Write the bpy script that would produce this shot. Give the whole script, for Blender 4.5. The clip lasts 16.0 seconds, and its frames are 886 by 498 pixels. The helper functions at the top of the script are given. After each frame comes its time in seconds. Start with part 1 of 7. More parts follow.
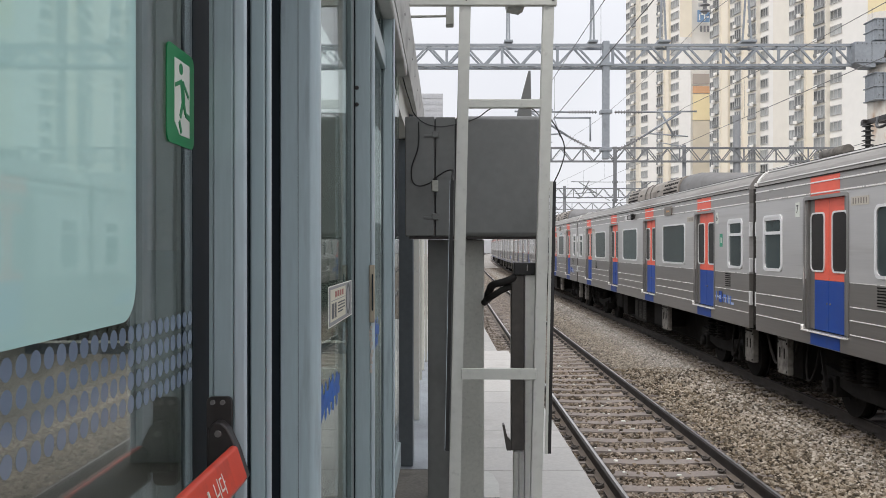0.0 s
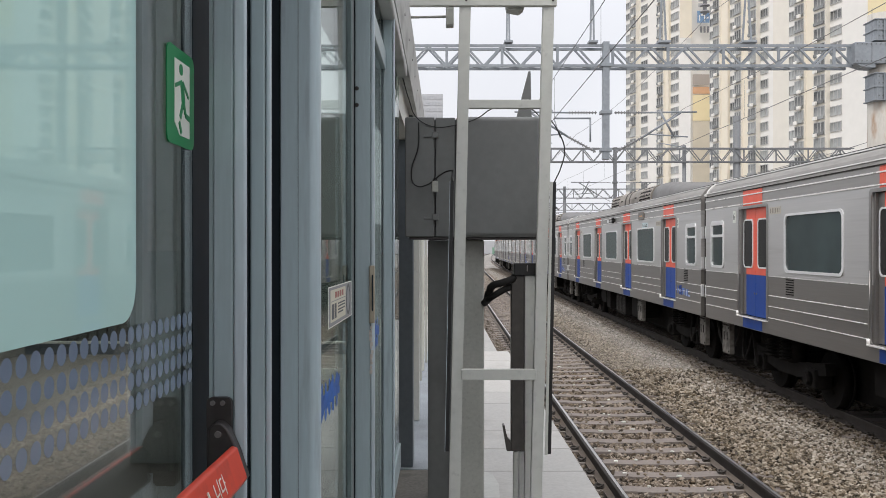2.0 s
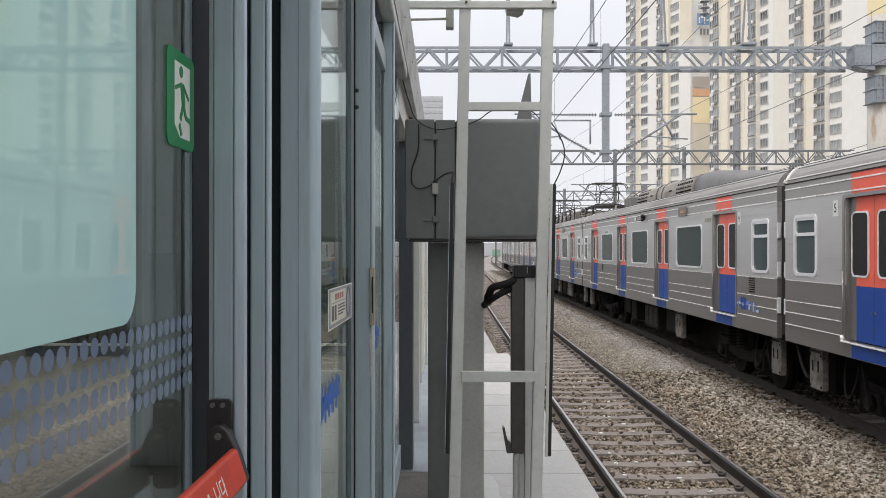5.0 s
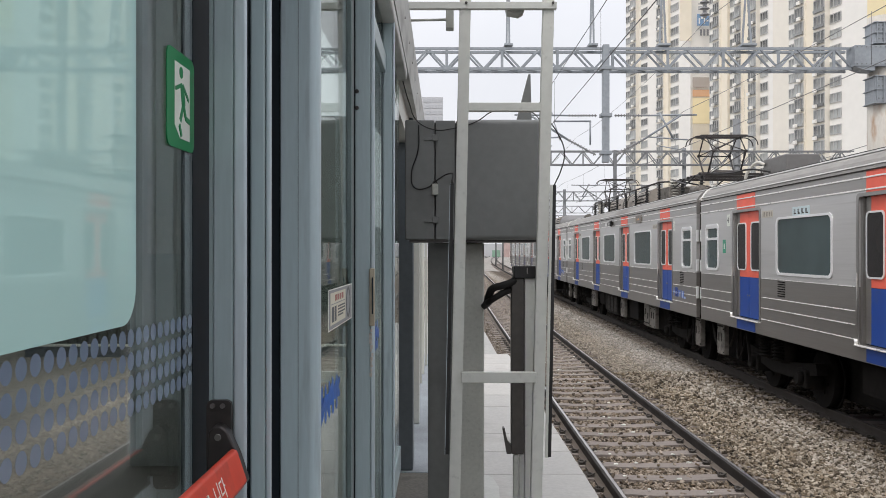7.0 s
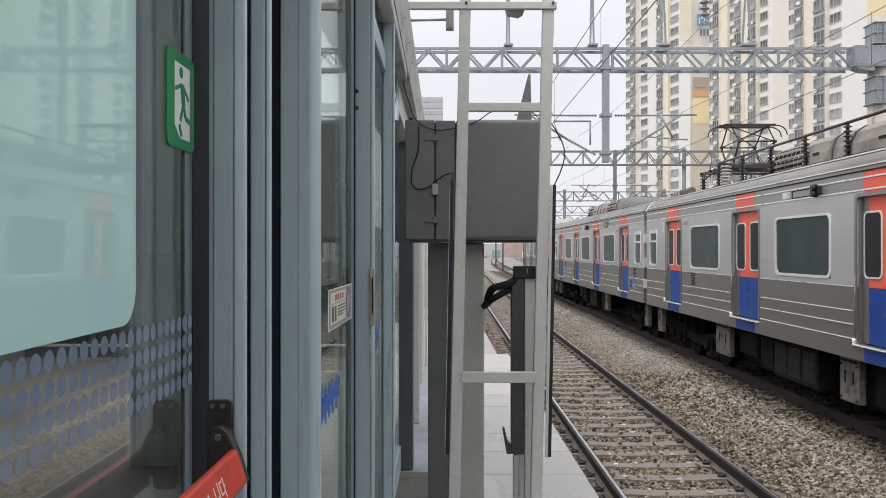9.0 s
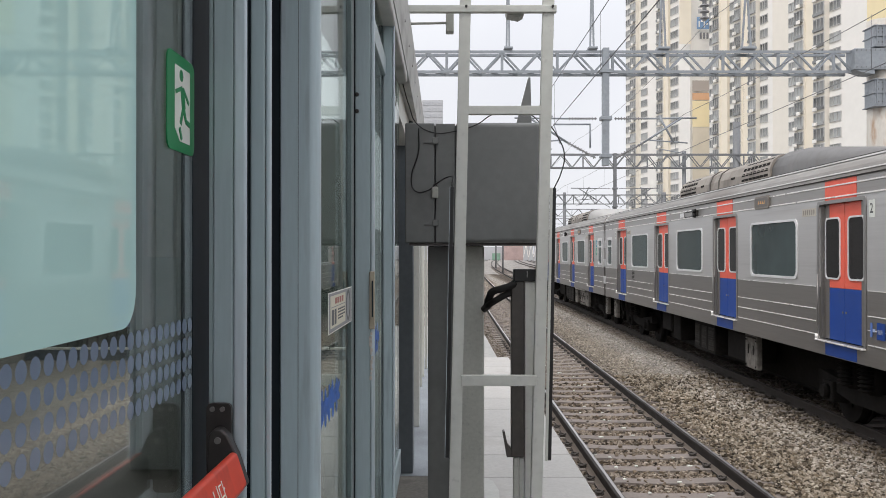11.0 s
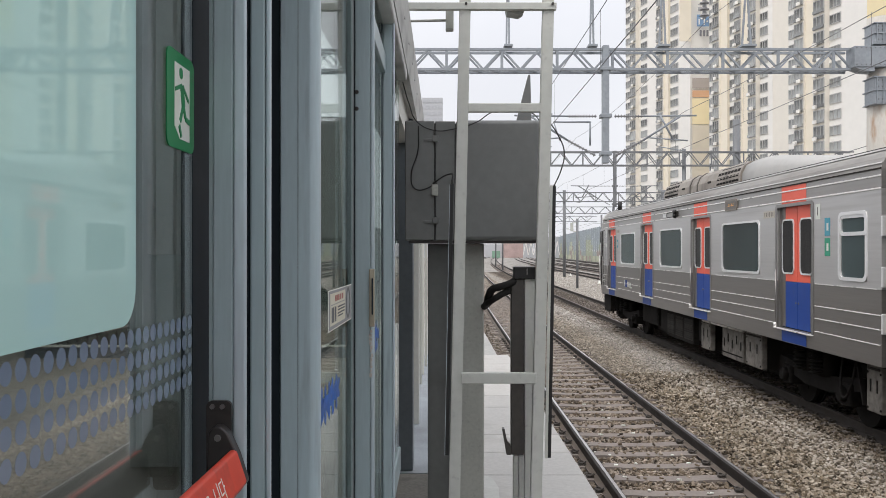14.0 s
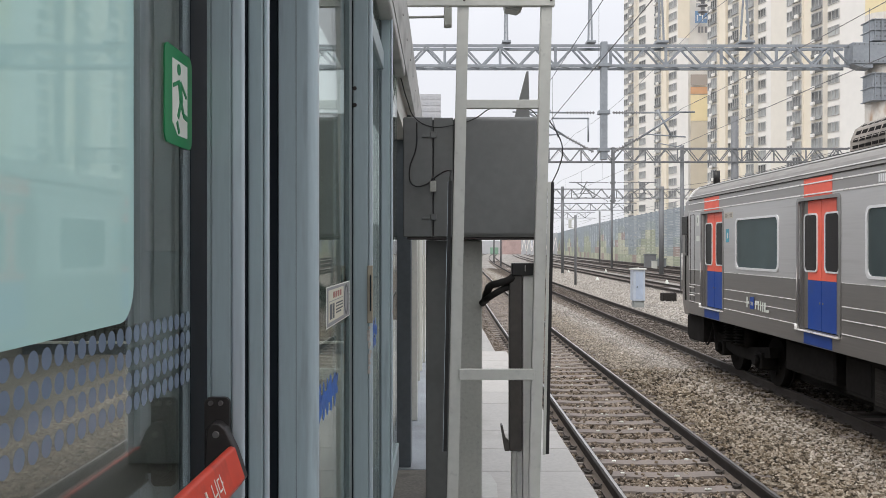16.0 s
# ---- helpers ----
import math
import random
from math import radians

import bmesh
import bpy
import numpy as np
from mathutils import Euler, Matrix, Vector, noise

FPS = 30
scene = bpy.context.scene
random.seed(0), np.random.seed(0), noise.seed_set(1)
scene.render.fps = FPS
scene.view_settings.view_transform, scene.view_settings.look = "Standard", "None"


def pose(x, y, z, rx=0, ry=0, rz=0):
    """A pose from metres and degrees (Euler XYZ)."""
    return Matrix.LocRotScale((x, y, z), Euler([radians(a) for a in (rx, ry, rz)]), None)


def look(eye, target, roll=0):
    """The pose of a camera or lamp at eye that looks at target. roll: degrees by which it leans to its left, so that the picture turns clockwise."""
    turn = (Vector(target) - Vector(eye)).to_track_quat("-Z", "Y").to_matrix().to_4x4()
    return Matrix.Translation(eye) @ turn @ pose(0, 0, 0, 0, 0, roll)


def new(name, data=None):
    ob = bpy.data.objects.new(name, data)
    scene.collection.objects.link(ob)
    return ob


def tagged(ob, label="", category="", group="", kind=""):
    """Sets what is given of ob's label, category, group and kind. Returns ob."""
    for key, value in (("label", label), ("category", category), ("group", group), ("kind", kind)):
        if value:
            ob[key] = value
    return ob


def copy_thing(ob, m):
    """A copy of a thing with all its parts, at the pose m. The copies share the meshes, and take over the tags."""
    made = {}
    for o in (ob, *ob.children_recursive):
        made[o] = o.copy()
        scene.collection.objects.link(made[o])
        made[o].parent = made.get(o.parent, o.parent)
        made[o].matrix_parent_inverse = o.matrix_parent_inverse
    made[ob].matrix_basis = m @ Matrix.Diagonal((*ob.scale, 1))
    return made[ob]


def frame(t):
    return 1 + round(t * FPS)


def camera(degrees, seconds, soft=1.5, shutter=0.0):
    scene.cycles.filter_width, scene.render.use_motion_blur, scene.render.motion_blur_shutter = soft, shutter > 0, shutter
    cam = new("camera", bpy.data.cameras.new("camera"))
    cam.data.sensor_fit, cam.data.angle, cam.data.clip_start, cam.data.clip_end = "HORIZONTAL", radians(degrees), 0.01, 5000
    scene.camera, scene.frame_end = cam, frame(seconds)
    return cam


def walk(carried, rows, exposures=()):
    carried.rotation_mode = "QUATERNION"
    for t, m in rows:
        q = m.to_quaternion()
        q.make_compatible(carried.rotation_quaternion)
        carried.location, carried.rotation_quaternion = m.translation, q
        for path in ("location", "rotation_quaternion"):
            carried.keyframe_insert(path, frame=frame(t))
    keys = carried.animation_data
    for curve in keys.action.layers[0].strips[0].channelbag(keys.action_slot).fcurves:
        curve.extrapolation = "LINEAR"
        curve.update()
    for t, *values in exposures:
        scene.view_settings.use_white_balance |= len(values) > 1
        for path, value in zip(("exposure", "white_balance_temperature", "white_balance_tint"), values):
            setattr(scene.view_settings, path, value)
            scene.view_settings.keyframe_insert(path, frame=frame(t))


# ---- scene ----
# Axes: x to the right across the tracks, y along the tracks, z up from the top of the rails.
EYE_Z = 2.43
PLATFORM_Z = 1.10
TRACK_X = 2.52          # centre of the empty track beside the platform
TRAIN_X = 6.69          # centre of the train's track
YARD_X = (13.9, 18.2, 22.6, 27.0)
GAUGE = 1.5             # between the centres of the rail heads


def bend(y):
    """How far the tracks lie to the right of their tangent: a wide curve."""
    return y * y / 8000.0


# ---- camera ----
cam = camera(52.78, 16.0, soft=0.5)
DEG = 180 / math.pi / 1580.0
BASE_PITCH, BASE_YAW = 90 - 4 * DEG, -1 * DEG
TILT = ((0, 0, 0), (1.5, 0, 0), (2, 0, 1), (3.5, 0, 1.2), (4, 0, 3), (5.2, 0, 4.8), (6.5, 0, 6), (9, 0, 6), (10.2, 0, 9), (11.5, 0, 12),
        (11.8, 0, 9.6), (12, 0, 9), (13, 0, 9), (13.5, 0, 7.7), (14, 0.3, 7.2), (15, 0.5, 7.2), (15.5, 1.3, 7.2), (16, 3.5, 1))
walk(cam, [(t, pose(0, 0, EYE_Z, BASE_PITCH + dy * DEG, 0, BASE_YAW - dx * DEG)) for t, dx, dy in TILT])

# ---- sky and sun ----
world = bpy.data.worlds.new("overcast_sky")
scene.world = world
world.use_nodes = True
wn = world.node_tree
sky = wn.nodes.new("ShaderNodeTexSky")
sky.sky_type, sky.sun_disc, sky.sun_elevation, sky.sun_rotation = "NISHITA", False, radians(55), radians(215)
sky.dust_density, sky.air_density = 6.0, 1.0
cloud = wn.nodes.new("ShaderNodeTexNoise")
cloud.inputs["Scale"].default_value, cloud.inputs["Detail"].default_value = 4.0, 6
ramp = wn.nodes.new("ShaderNodeValToRGB")
ramp.color_ramp.elements[0].position, ramp.color_ramp.elements[1].position = 0.25, 0.8
ramp.color_ramp.elements[0].color, ramp.color_ramp.elements[1].color = (5.55, 5.60, 5.95, 1), (6.35, 6.40, 6.65, 1)
mixer = wn.nodes.new("ShaderNodeMix")
mixer.data_type = "RGBA"
mixer.inputs["Factor"].default_value = 0.9
wn.links.new(cloud.outputs["Fac"], ramp.inputs["Fac"])
wn.links.new(sky.outputs["Color"], mixer.inputs["A"])
wn.links.new(ramp.outputs["Color"], mixer.inputs["B"])
# an overcast sky is brighter overhead than at the horizon
place = wn.nodes.new("ShaderNodeTexCoord")
axes = wn.nodes.new("ShaderNodeSeparateXYZ")
lift = wn.nodes.new("ShaderNodeMapRange")
lift.inputs["From Min"].default_value, lift.inputs["From Max"].default_value = 0.22, 0.9
lift.inputs["To Min"].default_value, lift.inputs["To Max"].default_value = 0.98, 1.62
scaled = wn.nodes.new("ShaderNodeVectorMath")
scaled.operation = "SCALE"
wn.links.new(place.outputs["Generated"], axes.inputs["Vector"])
wn.links.new(axes.outputs["Z"], lift.inputs["Value"])
wn.links.new(mixer.outputs["Result"], scaled.inputs[0])
wn.links.new(lift.outputs["Result"], scaled.inputs["Scale"])
wn.links.new(scaled.outputs["Vector"], wn.nodes["Background"].inputs["Color"])
wn.nodes["Background"].inputs["Strength"].default_value = 0.164
sun_data = bpy.data.lights.new("sun", "SUN")
sun_data.energy, sun_data.angle, sun_data.color = 1.0, radians(25), (1.0, 0.97, 0.92)
sun = new("sun", sun_data)
sun.matrix_world = look((-30, -40, 70), (0, 0, 0))


# ---- materials ----
def mat(name, color, rough=0.6, metal=0.0, vary=0.15, grain=40.0, patch=3.0, bump=0.0, coat=0.0, stretch=(1, 1, 1), stain=None, random_piece=0.0, island=0.0, spec=0.5):
    """A surface: base colour with fine grain and wide patches, and a fine relief."""
    m = bpy.data.materials.new(name)
    m.use_nodes = True
    nt = m.node_tree
    b = nt.nodes["Principled BSDF"]
    b.inputs["Roughness"].default_value, b.inputs["Metallic"].default_value = rough, metal
    b.inputs["Specular IOR Level"].default_value = spec
    b.inputs["Coat Weight"].default_value = coat
    tc = nt.nodes.new("ShaderNodeTexCoord")
    mp = nt.nodes.new("ShaderNodeMapping")
    mp.inputs["Scale"].default_value = stretch
    nt.links.new(tc.outputs["Object"], mp.inputs["Vector"])
    fine, wide = nt.nodes.new("ShaderNodeTexNoise"), nt.nodes.new("ShaderNodeTexNoise")
    fine.inputs["Scale"].default_value, fine.inputs["Detail"].default_value = grain, 3
    wide.inputs["Scale"].default_value, wide.inputs["Detail"].default_value = patch, 4
    for n in (fine, wide):
        nt.links.new(mp.outputs["Vector"], n.inputs["Vector"])
    add = nt.nodes.new("ShaderNodeMath")
    add.operation = "ADD"
    nt.links.new(fine.outputs["Fac"], add.inputs[0])
    nt.links.new(wide.outputs["Fac"], add.inputs[1])
    level = add.outputs[0]
    if random_piece or island:
        src = nt.nodes.new("ShaderNodeObjectInfo" if random_piece else "ShaderNodeNewGeometry")
        mul = nt.nodes.new("ShaderNodeMath")
        mul.operation, mul.inputs[1].default_value, mul.inputs[2].default_value = "MULTIPLY_ADD", random_piece or island, -(random_piece or island) / 2
        nt.links.new(src.outputs["Random" if random_piece else "Random Per Island"], mul.inputs[0])
        add2 = nt.nodes.new("ShaderNodeMath")
        nt.links.new(level, add2.inputs[0])
        nt.links.new(mul.outputs[0], add2.inputs[1])
        level = add2.outputs[0]
    rng = nt.nodes.new("ShaderNodeMapRange")
    rng.inputs["From Min"].default_value, rng.inputs["From Max"].default_value = 0.6, 1.4
    rng.inputs["To Min"].default_value, rng.inputs["To Max"].default_value = 1 - vary, 1 + vary
    rng.clamp = False
    nt.links.new(level, rng.inputs["Value"])
    vm = nt.nodes.new("ShaderNodeVectorMath")
    vm.operation = "SCALE"
    vm.inputs[0].default_value = color
    nt.links.new(rng.outputs["Result"], vm.inputs["Scale"])
    out = vm.outputs["Vector"]
    if stain:
        st_color, st_scale, st_amount = stain
        n3 = nt.nodes.new("ShaderNodeTexNoise")
        n3.inputs["Scale"].default_value, n3.inputs["Detail"].default_value = st_scale, 8
        nt.links.new(mp.outputs["Vector"], n3.inputs["Vector"])
        r3 = nt.nodes.new("ShaderNodeMapRange")
        r3.inputs["From Min"].default_value, r3.inputs["From Max"].default_value = 0.62 - 0.25 * st_amount, 0.75
        r3.inputs["To Max"].default_value = min(1.0, 0.4 + st_amount)
        nt.links.new(n3.outputs["Fac"], r3.inputs["Value"])
        mx = nt.nodes.new("ShaderNodeMix")
        mx.data_type = "RGBA"
        nt.links.new(r3.outputs["Result"], mx.inputs["Factor"])
        nt.links.new(out, mx.inputs["A"])
        mx.inputs["B"].default_value = (*st_color, 1)
        out = mx.outputs["Result"]
    nt.links.new(out, b.inputs["Base Color"])
    rr = nt.nodes.new("ShaderNodeMapRange")
    rr.inputs["From Min"].default_value, rr.inputs["From Max"].default_value = 0.3, 0.7
    rr.inputs["To Min"].default_value, rr.inputs["To Max"].default_value = rough * 0.85, min(1, rough * 1.15)
    nt.links.new(wide.outputs["Fac"], rr.inputs["Value"])
    nt.links.new(rr.outputs["Result"], b.inputs["Roughness"])
    if bump:
        bp = nt.nodes.new("ShaderNodeBump")
        bp.inputs["Strength"].default_value, bp.inputs["Distance"].default_value = bump, 0.004
        nt.links.new(fine.outputs["Fac"], bp.inputs["Height"])
        nt.links.new(bp.outputs["Normal"], b.inputs["Normal"])
    return m


def glass_mat(name, color, ior=1.5, rough=0.0):
    m = bpy.data.materials.new(name)
    m.use_nodes = True
    b = m.node_tree.nodes["Principled BSDF"]
    b.inputs["Base Color"].default_value = (*color, 1)
    b.inputs["Transmission Weight"].default_value, b.inputs["IOR"].default_value, b.inputs["Roughness"].default_value = 1.0, ior, rough
    return m


def thin_glass_mat(name, tint, gloss):
    """A thin pane: clear, with a sheen that grows towards grazing angles."""
    m = bpy.data.materials.new(name)
    m.use_nodes = True
    nt = m.node_tree
    nt.nodes.remove(nt.nodes["Principled BSDF"])
    clear, sheen, mix = nt.nodes.new("ShaderNodeBsdfTransparent"), nt.nodes.new("ShaderNodeBsdfGlossy"), nt.nodes.new("ShaderNodeMixShader")
    fr, mul = nt.nodes.new("ShaderNodeFresnel"), nt.nodes.new("ShaderNodeMath")
    clear.inputs["Color"].default_value = (*tint, 1)
    sheen.inputs["Roughness"].default_value = 0.02
    mul.operation, mul.inputs[1].default_value = "MULTIPLY", gloss
    nt.links.new(fr.outputs["Fac"], mul.inputs[0])
    nt.links.new(mul.outputs[0], mix.inputs["Fac"])
    nt.links.new(clear.outputs[0], mix.inputs[1])
    nt.links.new(sheen.outputs[0], mix.inputs[2])
    nt.links.new(mix.outputs[0], nt.nodes["Material Output"].inputs["Surface"])
    return m


def glow_mat(name, color, strength):
    m = bpy.data.materials.new(name)
    m.use_nodes = True
    b = m.node_tree.nodes["Principled BSDF"]
    b.inputs["Base Color"].default_value = (*color, 1)
    b.inputs["Emission Color"].default_value, b.inputs["Emission Strength"].default_value = (*color, 1), strength
    return m


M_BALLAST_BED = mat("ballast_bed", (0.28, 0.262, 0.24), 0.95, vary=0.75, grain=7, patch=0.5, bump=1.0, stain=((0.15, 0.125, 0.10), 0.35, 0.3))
# bed coloured dark for the shade in the gaps between loose stones
M_BED_GAP_SHADE = mat("ballast_bed_deep", (0.10, 0.088, 0.075), 0.95, vary=0.35, grain=22, patch=0.6, bump=1.0)


def stone_mat(name="ballast_stone", even=0.0):
    """Crushed stone: every stone has its own grey or brown, with fine grain."""
    m = mat(name, (1, 1, 1), 0.92, vary=0.25, grain=70, patch=0.8, bump=0.6)
    nt = m.node_tree
    b = nt.nodes["Principled BSDF"]
    geo = nt.nodes.new("ShaderNodeNewGeometry")
    cr = nt.nodes.new("ShaderNodeValToRGB")
    cr.color_ramp.elements[0].color, cr.color_ramp.elements[1].color = (0.045, 0.038, 0.030, 1), (0.54, 0.51, 0.46, 1)
    for pos, col in ((0.2, (0.13, 0.108, 0.082, 1)), (0.42, (0.265, 0.225, 0.172, 1)), (0.62, (0.36, 0.325, 0.28, 1)), (0.86, (0.42, 0.39, 0.35, 1))):
        e = cr.color_ramp.elements.new(pos)
        e.color = col
    for e in cr.color_ramp.elements:
        e.color = [c + (a - c) * even for c, a in zip(e.color, (0.405, 0.39, 0.37, 1))]
    nt.links.new(geo.outputs["Random Per Island"], cr.inputs["Fac"])
    mx = nt.nodes.new("ShaderNodeMix")
    mx.data_type, mx.blend_type = "RGBA", "MULTIPLY"
    mx.inputs["Factor"].default_value = 1.0
    src = b.inputs["Base Color"].links[0].from_socket
    nt.links.new(cr.outputs["Color"], mx.inputs["A"])
    nt.links.new(src, mx.inputs["B"])
    # brake dust between the rails, pale stone beside the further track; shade under the train is painted in
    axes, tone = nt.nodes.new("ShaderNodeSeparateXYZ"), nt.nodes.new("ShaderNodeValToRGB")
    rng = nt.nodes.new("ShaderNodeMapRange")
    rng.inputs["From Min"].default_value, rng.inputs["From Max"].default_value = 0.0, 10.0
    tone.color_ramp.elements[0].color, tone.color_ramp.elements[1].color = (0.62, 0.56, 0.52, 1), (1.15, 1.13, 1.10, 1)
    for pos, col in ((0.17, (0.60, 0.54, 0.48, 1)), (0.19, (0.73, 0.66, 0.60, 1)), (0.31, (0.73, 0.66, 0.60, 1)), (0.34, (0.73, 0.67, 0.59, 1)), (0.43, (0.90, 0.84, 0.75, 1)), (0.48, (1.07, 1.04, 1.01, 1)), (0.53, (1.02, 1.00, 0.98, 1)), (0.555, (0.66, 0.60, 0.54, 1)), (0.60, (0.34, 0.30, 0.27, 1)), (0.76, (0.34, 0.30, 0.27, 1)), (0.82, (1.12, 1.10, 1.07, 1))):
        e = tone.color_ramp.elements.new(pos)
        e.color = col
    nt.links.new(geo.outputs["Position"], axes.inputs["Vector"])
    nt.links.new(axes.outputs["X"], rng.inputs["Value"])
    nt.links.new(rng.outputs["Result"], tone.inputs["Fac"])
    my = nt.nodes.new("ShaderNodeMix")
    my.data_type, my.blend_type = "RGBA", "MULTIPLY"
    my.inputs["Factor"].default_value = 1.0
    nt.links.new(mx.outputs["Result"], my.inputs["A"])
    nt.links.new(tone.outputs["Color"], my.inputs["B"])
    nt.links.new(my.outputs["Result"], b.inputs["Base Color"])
    return m


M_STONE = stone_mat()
# further stones get evener, greyer tones for their distance
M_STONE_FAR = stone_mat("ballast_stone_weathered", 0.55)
M_SLEEPER = mat("sleeper_concrete", (0.218, 0.188, 0.168), 0.9, vary=0.2, grain=35, patch=3, bump=0.5, random_piece=0.3)
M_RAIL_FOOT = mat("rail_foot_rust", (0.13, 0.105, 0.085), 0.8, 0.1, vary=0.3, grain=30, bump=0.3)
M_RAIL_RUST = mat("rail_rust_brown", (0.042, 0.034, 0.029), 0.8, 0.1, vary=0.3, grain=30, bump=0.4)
# rail sides near black, far darker than the foot
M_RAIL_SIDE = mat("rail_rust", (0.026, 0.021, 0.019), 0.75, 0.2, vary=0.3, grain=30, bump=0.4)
M_RAIL_HEAD = mat("rail_head_steel", (0.52, 0.51, 0.50), 0.30, 1.0, vary=0.15, grain=8, stretch=(8, 0.3, 1))
M_RAIL_DULL = mat("rail_head_dull", (0.10, 0.08, 0.07), 0.5, 0.6, vary=0.2, grain=8)
M_CLIP = mat("rail_clip_iron", (0.066, 0.057, 0.050), 0.8, 0.1, vary=0.3)
M_SLAB = mat("platform_concrete", (0.465, 0.452, 0.428), 0.85, vary=0.12, grain=45, patch=2, bump=0.35, random_piece=0.25, stain=((0.30, 0.28, 0.26), 2.0, 0.25))
M_RAMP = mat("ramp_concrete", (0.36, 0.355, 0.34), 0.9, vary=0.2, grain=30, patch=1, bump=0.4)
M_STATION_FLOOR = mat("station_floor_stone", (0.20, 0.19, 0.165), 0.7, vary=0.35, grain=120, patch=2, bump=0.1)
M_GRANITE = mat("platform_granite", (0.25, 0.275, 0.295), 0.6, vary=0.5, grain=220, patch=3, bump=0.1)
M_PSD = mat("psd_painted_aluminium", (0.375, 0.46, 0.48), 0.42, 0.15, vary=0.08, grain=30, patch=1.5, bump=0.05, stretch=(6, 6, 0.6), stain=((0.17, 0.19, 0.21), 6.0, 0.12))
M_PSD_BROAD = mat("psd_broad_post_aluminium", (0.48, 0.585, 0.62), 0.40, 0.15, vary=0.08, grain=30, patch=1.5, bump=0.05, stretch=(6, 6, 0.6), stain=((0.22, 0.25, 0.27), 6.0, 0.10))
# lighter copy of the post paint, with the rounded edges' highlight in it
M_PSD_LIGHT = mat("psd_edge_aluminium", (0.54, 0.62, 0.665), 0.38, 0.3, vary=0.08, grain=30, patch=1.5, stretch=(6, 6, 0.6))
M_PSD_DARK = mat("psd_end_post_dark", (0.125, 0.145, 0.158), 0.45, 0.1, vary=0.15, grain=30)
M_GASKET = mat("rubber_gasket", (0.013, 0.019, 0.025), 0.6, vary=0.2, spec=0.2)
M_GLASS = glass_mat("door_glass", (0.93, 0.985, 0.95), 1.75, 0.012)
M_GLASS_THIN = thin_glass_mat("screen_glass", (0.86, 0.93, 0.90), 0.60)
M_FILM = mat("frosted_film", (0.49, 0.735, 0.695), 0.012, vary=0.04, grain=4, patch=1.2, spec=0.7)
M_FILM.node_tree.nodes["Principled BSDF"].inputs["Specular Tint"].default_value = (0.35, 1.0, 0.95, 1)
M_DOT = mat("film_dot", (0.19, 0.24, 0.315), 0.05, vary=0.05, spec=0.6)
M_GREEN = mat("exit_green", (0.012, 0.23, 0.075), 0.35, vary=0.05)
M_WHITE = mat("white_print", (0.72, 0.74, 0.68), 0.5, vary=0.05)
M_RED = mat("handle_red", (0.60, 0.052, 0.022), 0.42, vary=0.12, grain=20, stain=((0.22, 0.03, 0.02), 20, 0.2))
M_BRACKET = mat("dark_bracket", (0.060, 0.054, 0.052), 0.4, 0.6, vary=0.2)
M_CHROME = mat("bolt_steel", (0.30, 0.29, 0.28), 0.32, 1.0, vary=0.1)
M_CABINET = mat("cabinet_grey_paint", (0.185, 0.19, 0.185), 0.42, 0.25, vary=0.10, grain=25, patch=3, bump=0.08, stain=((0.12, 0.12, 0.115), 4.0, 0.2))
M_HEADER = mat("header_weathered_grey", (0.52, 0.525, 0.505), 0.55, 0.1, vary=0.15, grain=20, patch=2, bump=0.1, stain=((0.10, 0.10, 0.095), 5, 0.4), stretch=(1, 0.6, 2))
M_FRAME = mat("frame_light_grey", (0.60, 0.605, 0.56), 0.45, 0.2, vary=0.08, grain=25, bump=0.06, stain=((0.40, 0.40, 0.38), 30, 0.10))
M_POST = mat("post_galvanised", (0.44, 0.445, 0.405), 0.55, 0.15, vary=0.12, grain=60, patch=4, bump=0.1, stain=((0.26, 0.26, 0.24), 40, 0.12))
M_BLACK = mat("black_plastic", (0.014, 0.013, 0.013), 0.4, vary=0.2)
M_HOSE = mat("hose_rubber", (0.014, 0.013, 0.012), 0.75, vary=0.2, spec=0.25)
M_BROWN = mat("dark_brown_housing", (0.075, 0.067, 0.060), 0.45, 0.2, vary=0.2)
M_GALV = mat("galvanised_steel", (0.31, 0.335, 0.36), 0.5, 0.35, vary=0.15, grain=14, patch=1, stain=((0.20, 0.21, 0.22), 2.0, 0.25))
M_GALV_FAR = mat("weathered_steel", (0.205, 0.212, 0.22), 0.6, 0.3, vary=0.15, grain=10, patch=1)
M_COLUMN = mat("column_beige_rusty", (0.55, 0.52, 0.47), 0.7, vary=0.1, grain=12, stain=((0.30, 0.15, 0.06), 3.0, 0.35), stretch=(2, 2, 0.6))
M_WIRE = mat("wire_dark", (0.17, 0.17, 0.175), 0.5, 0.5, vary=0.1)
M_PORCELAIN = mat("insulator_grey", (0.24, 0.24, 0.245), 0.3, vary=0.1)
M_PORCELAIN_W = mat("insulator_white", (0.55, 0.53, 0.48), 0.3, vary=0.1)
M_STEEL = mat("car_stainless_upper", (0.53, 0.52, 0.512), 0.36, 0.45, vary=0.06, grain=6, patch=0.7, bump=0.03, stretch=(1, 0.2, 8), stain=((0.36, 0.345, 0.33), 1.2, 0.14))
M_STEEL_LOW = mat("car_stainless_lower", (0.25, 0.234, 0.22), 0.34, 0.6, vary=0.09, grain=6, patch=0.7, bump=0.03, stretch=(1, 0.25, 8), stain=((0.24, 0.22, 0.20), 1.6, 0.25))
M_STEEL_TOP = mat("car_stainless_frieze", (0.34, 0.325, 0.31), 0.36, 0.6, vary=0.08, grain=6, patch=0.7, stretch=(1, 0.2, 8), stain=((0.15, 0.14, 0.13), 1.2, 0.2))
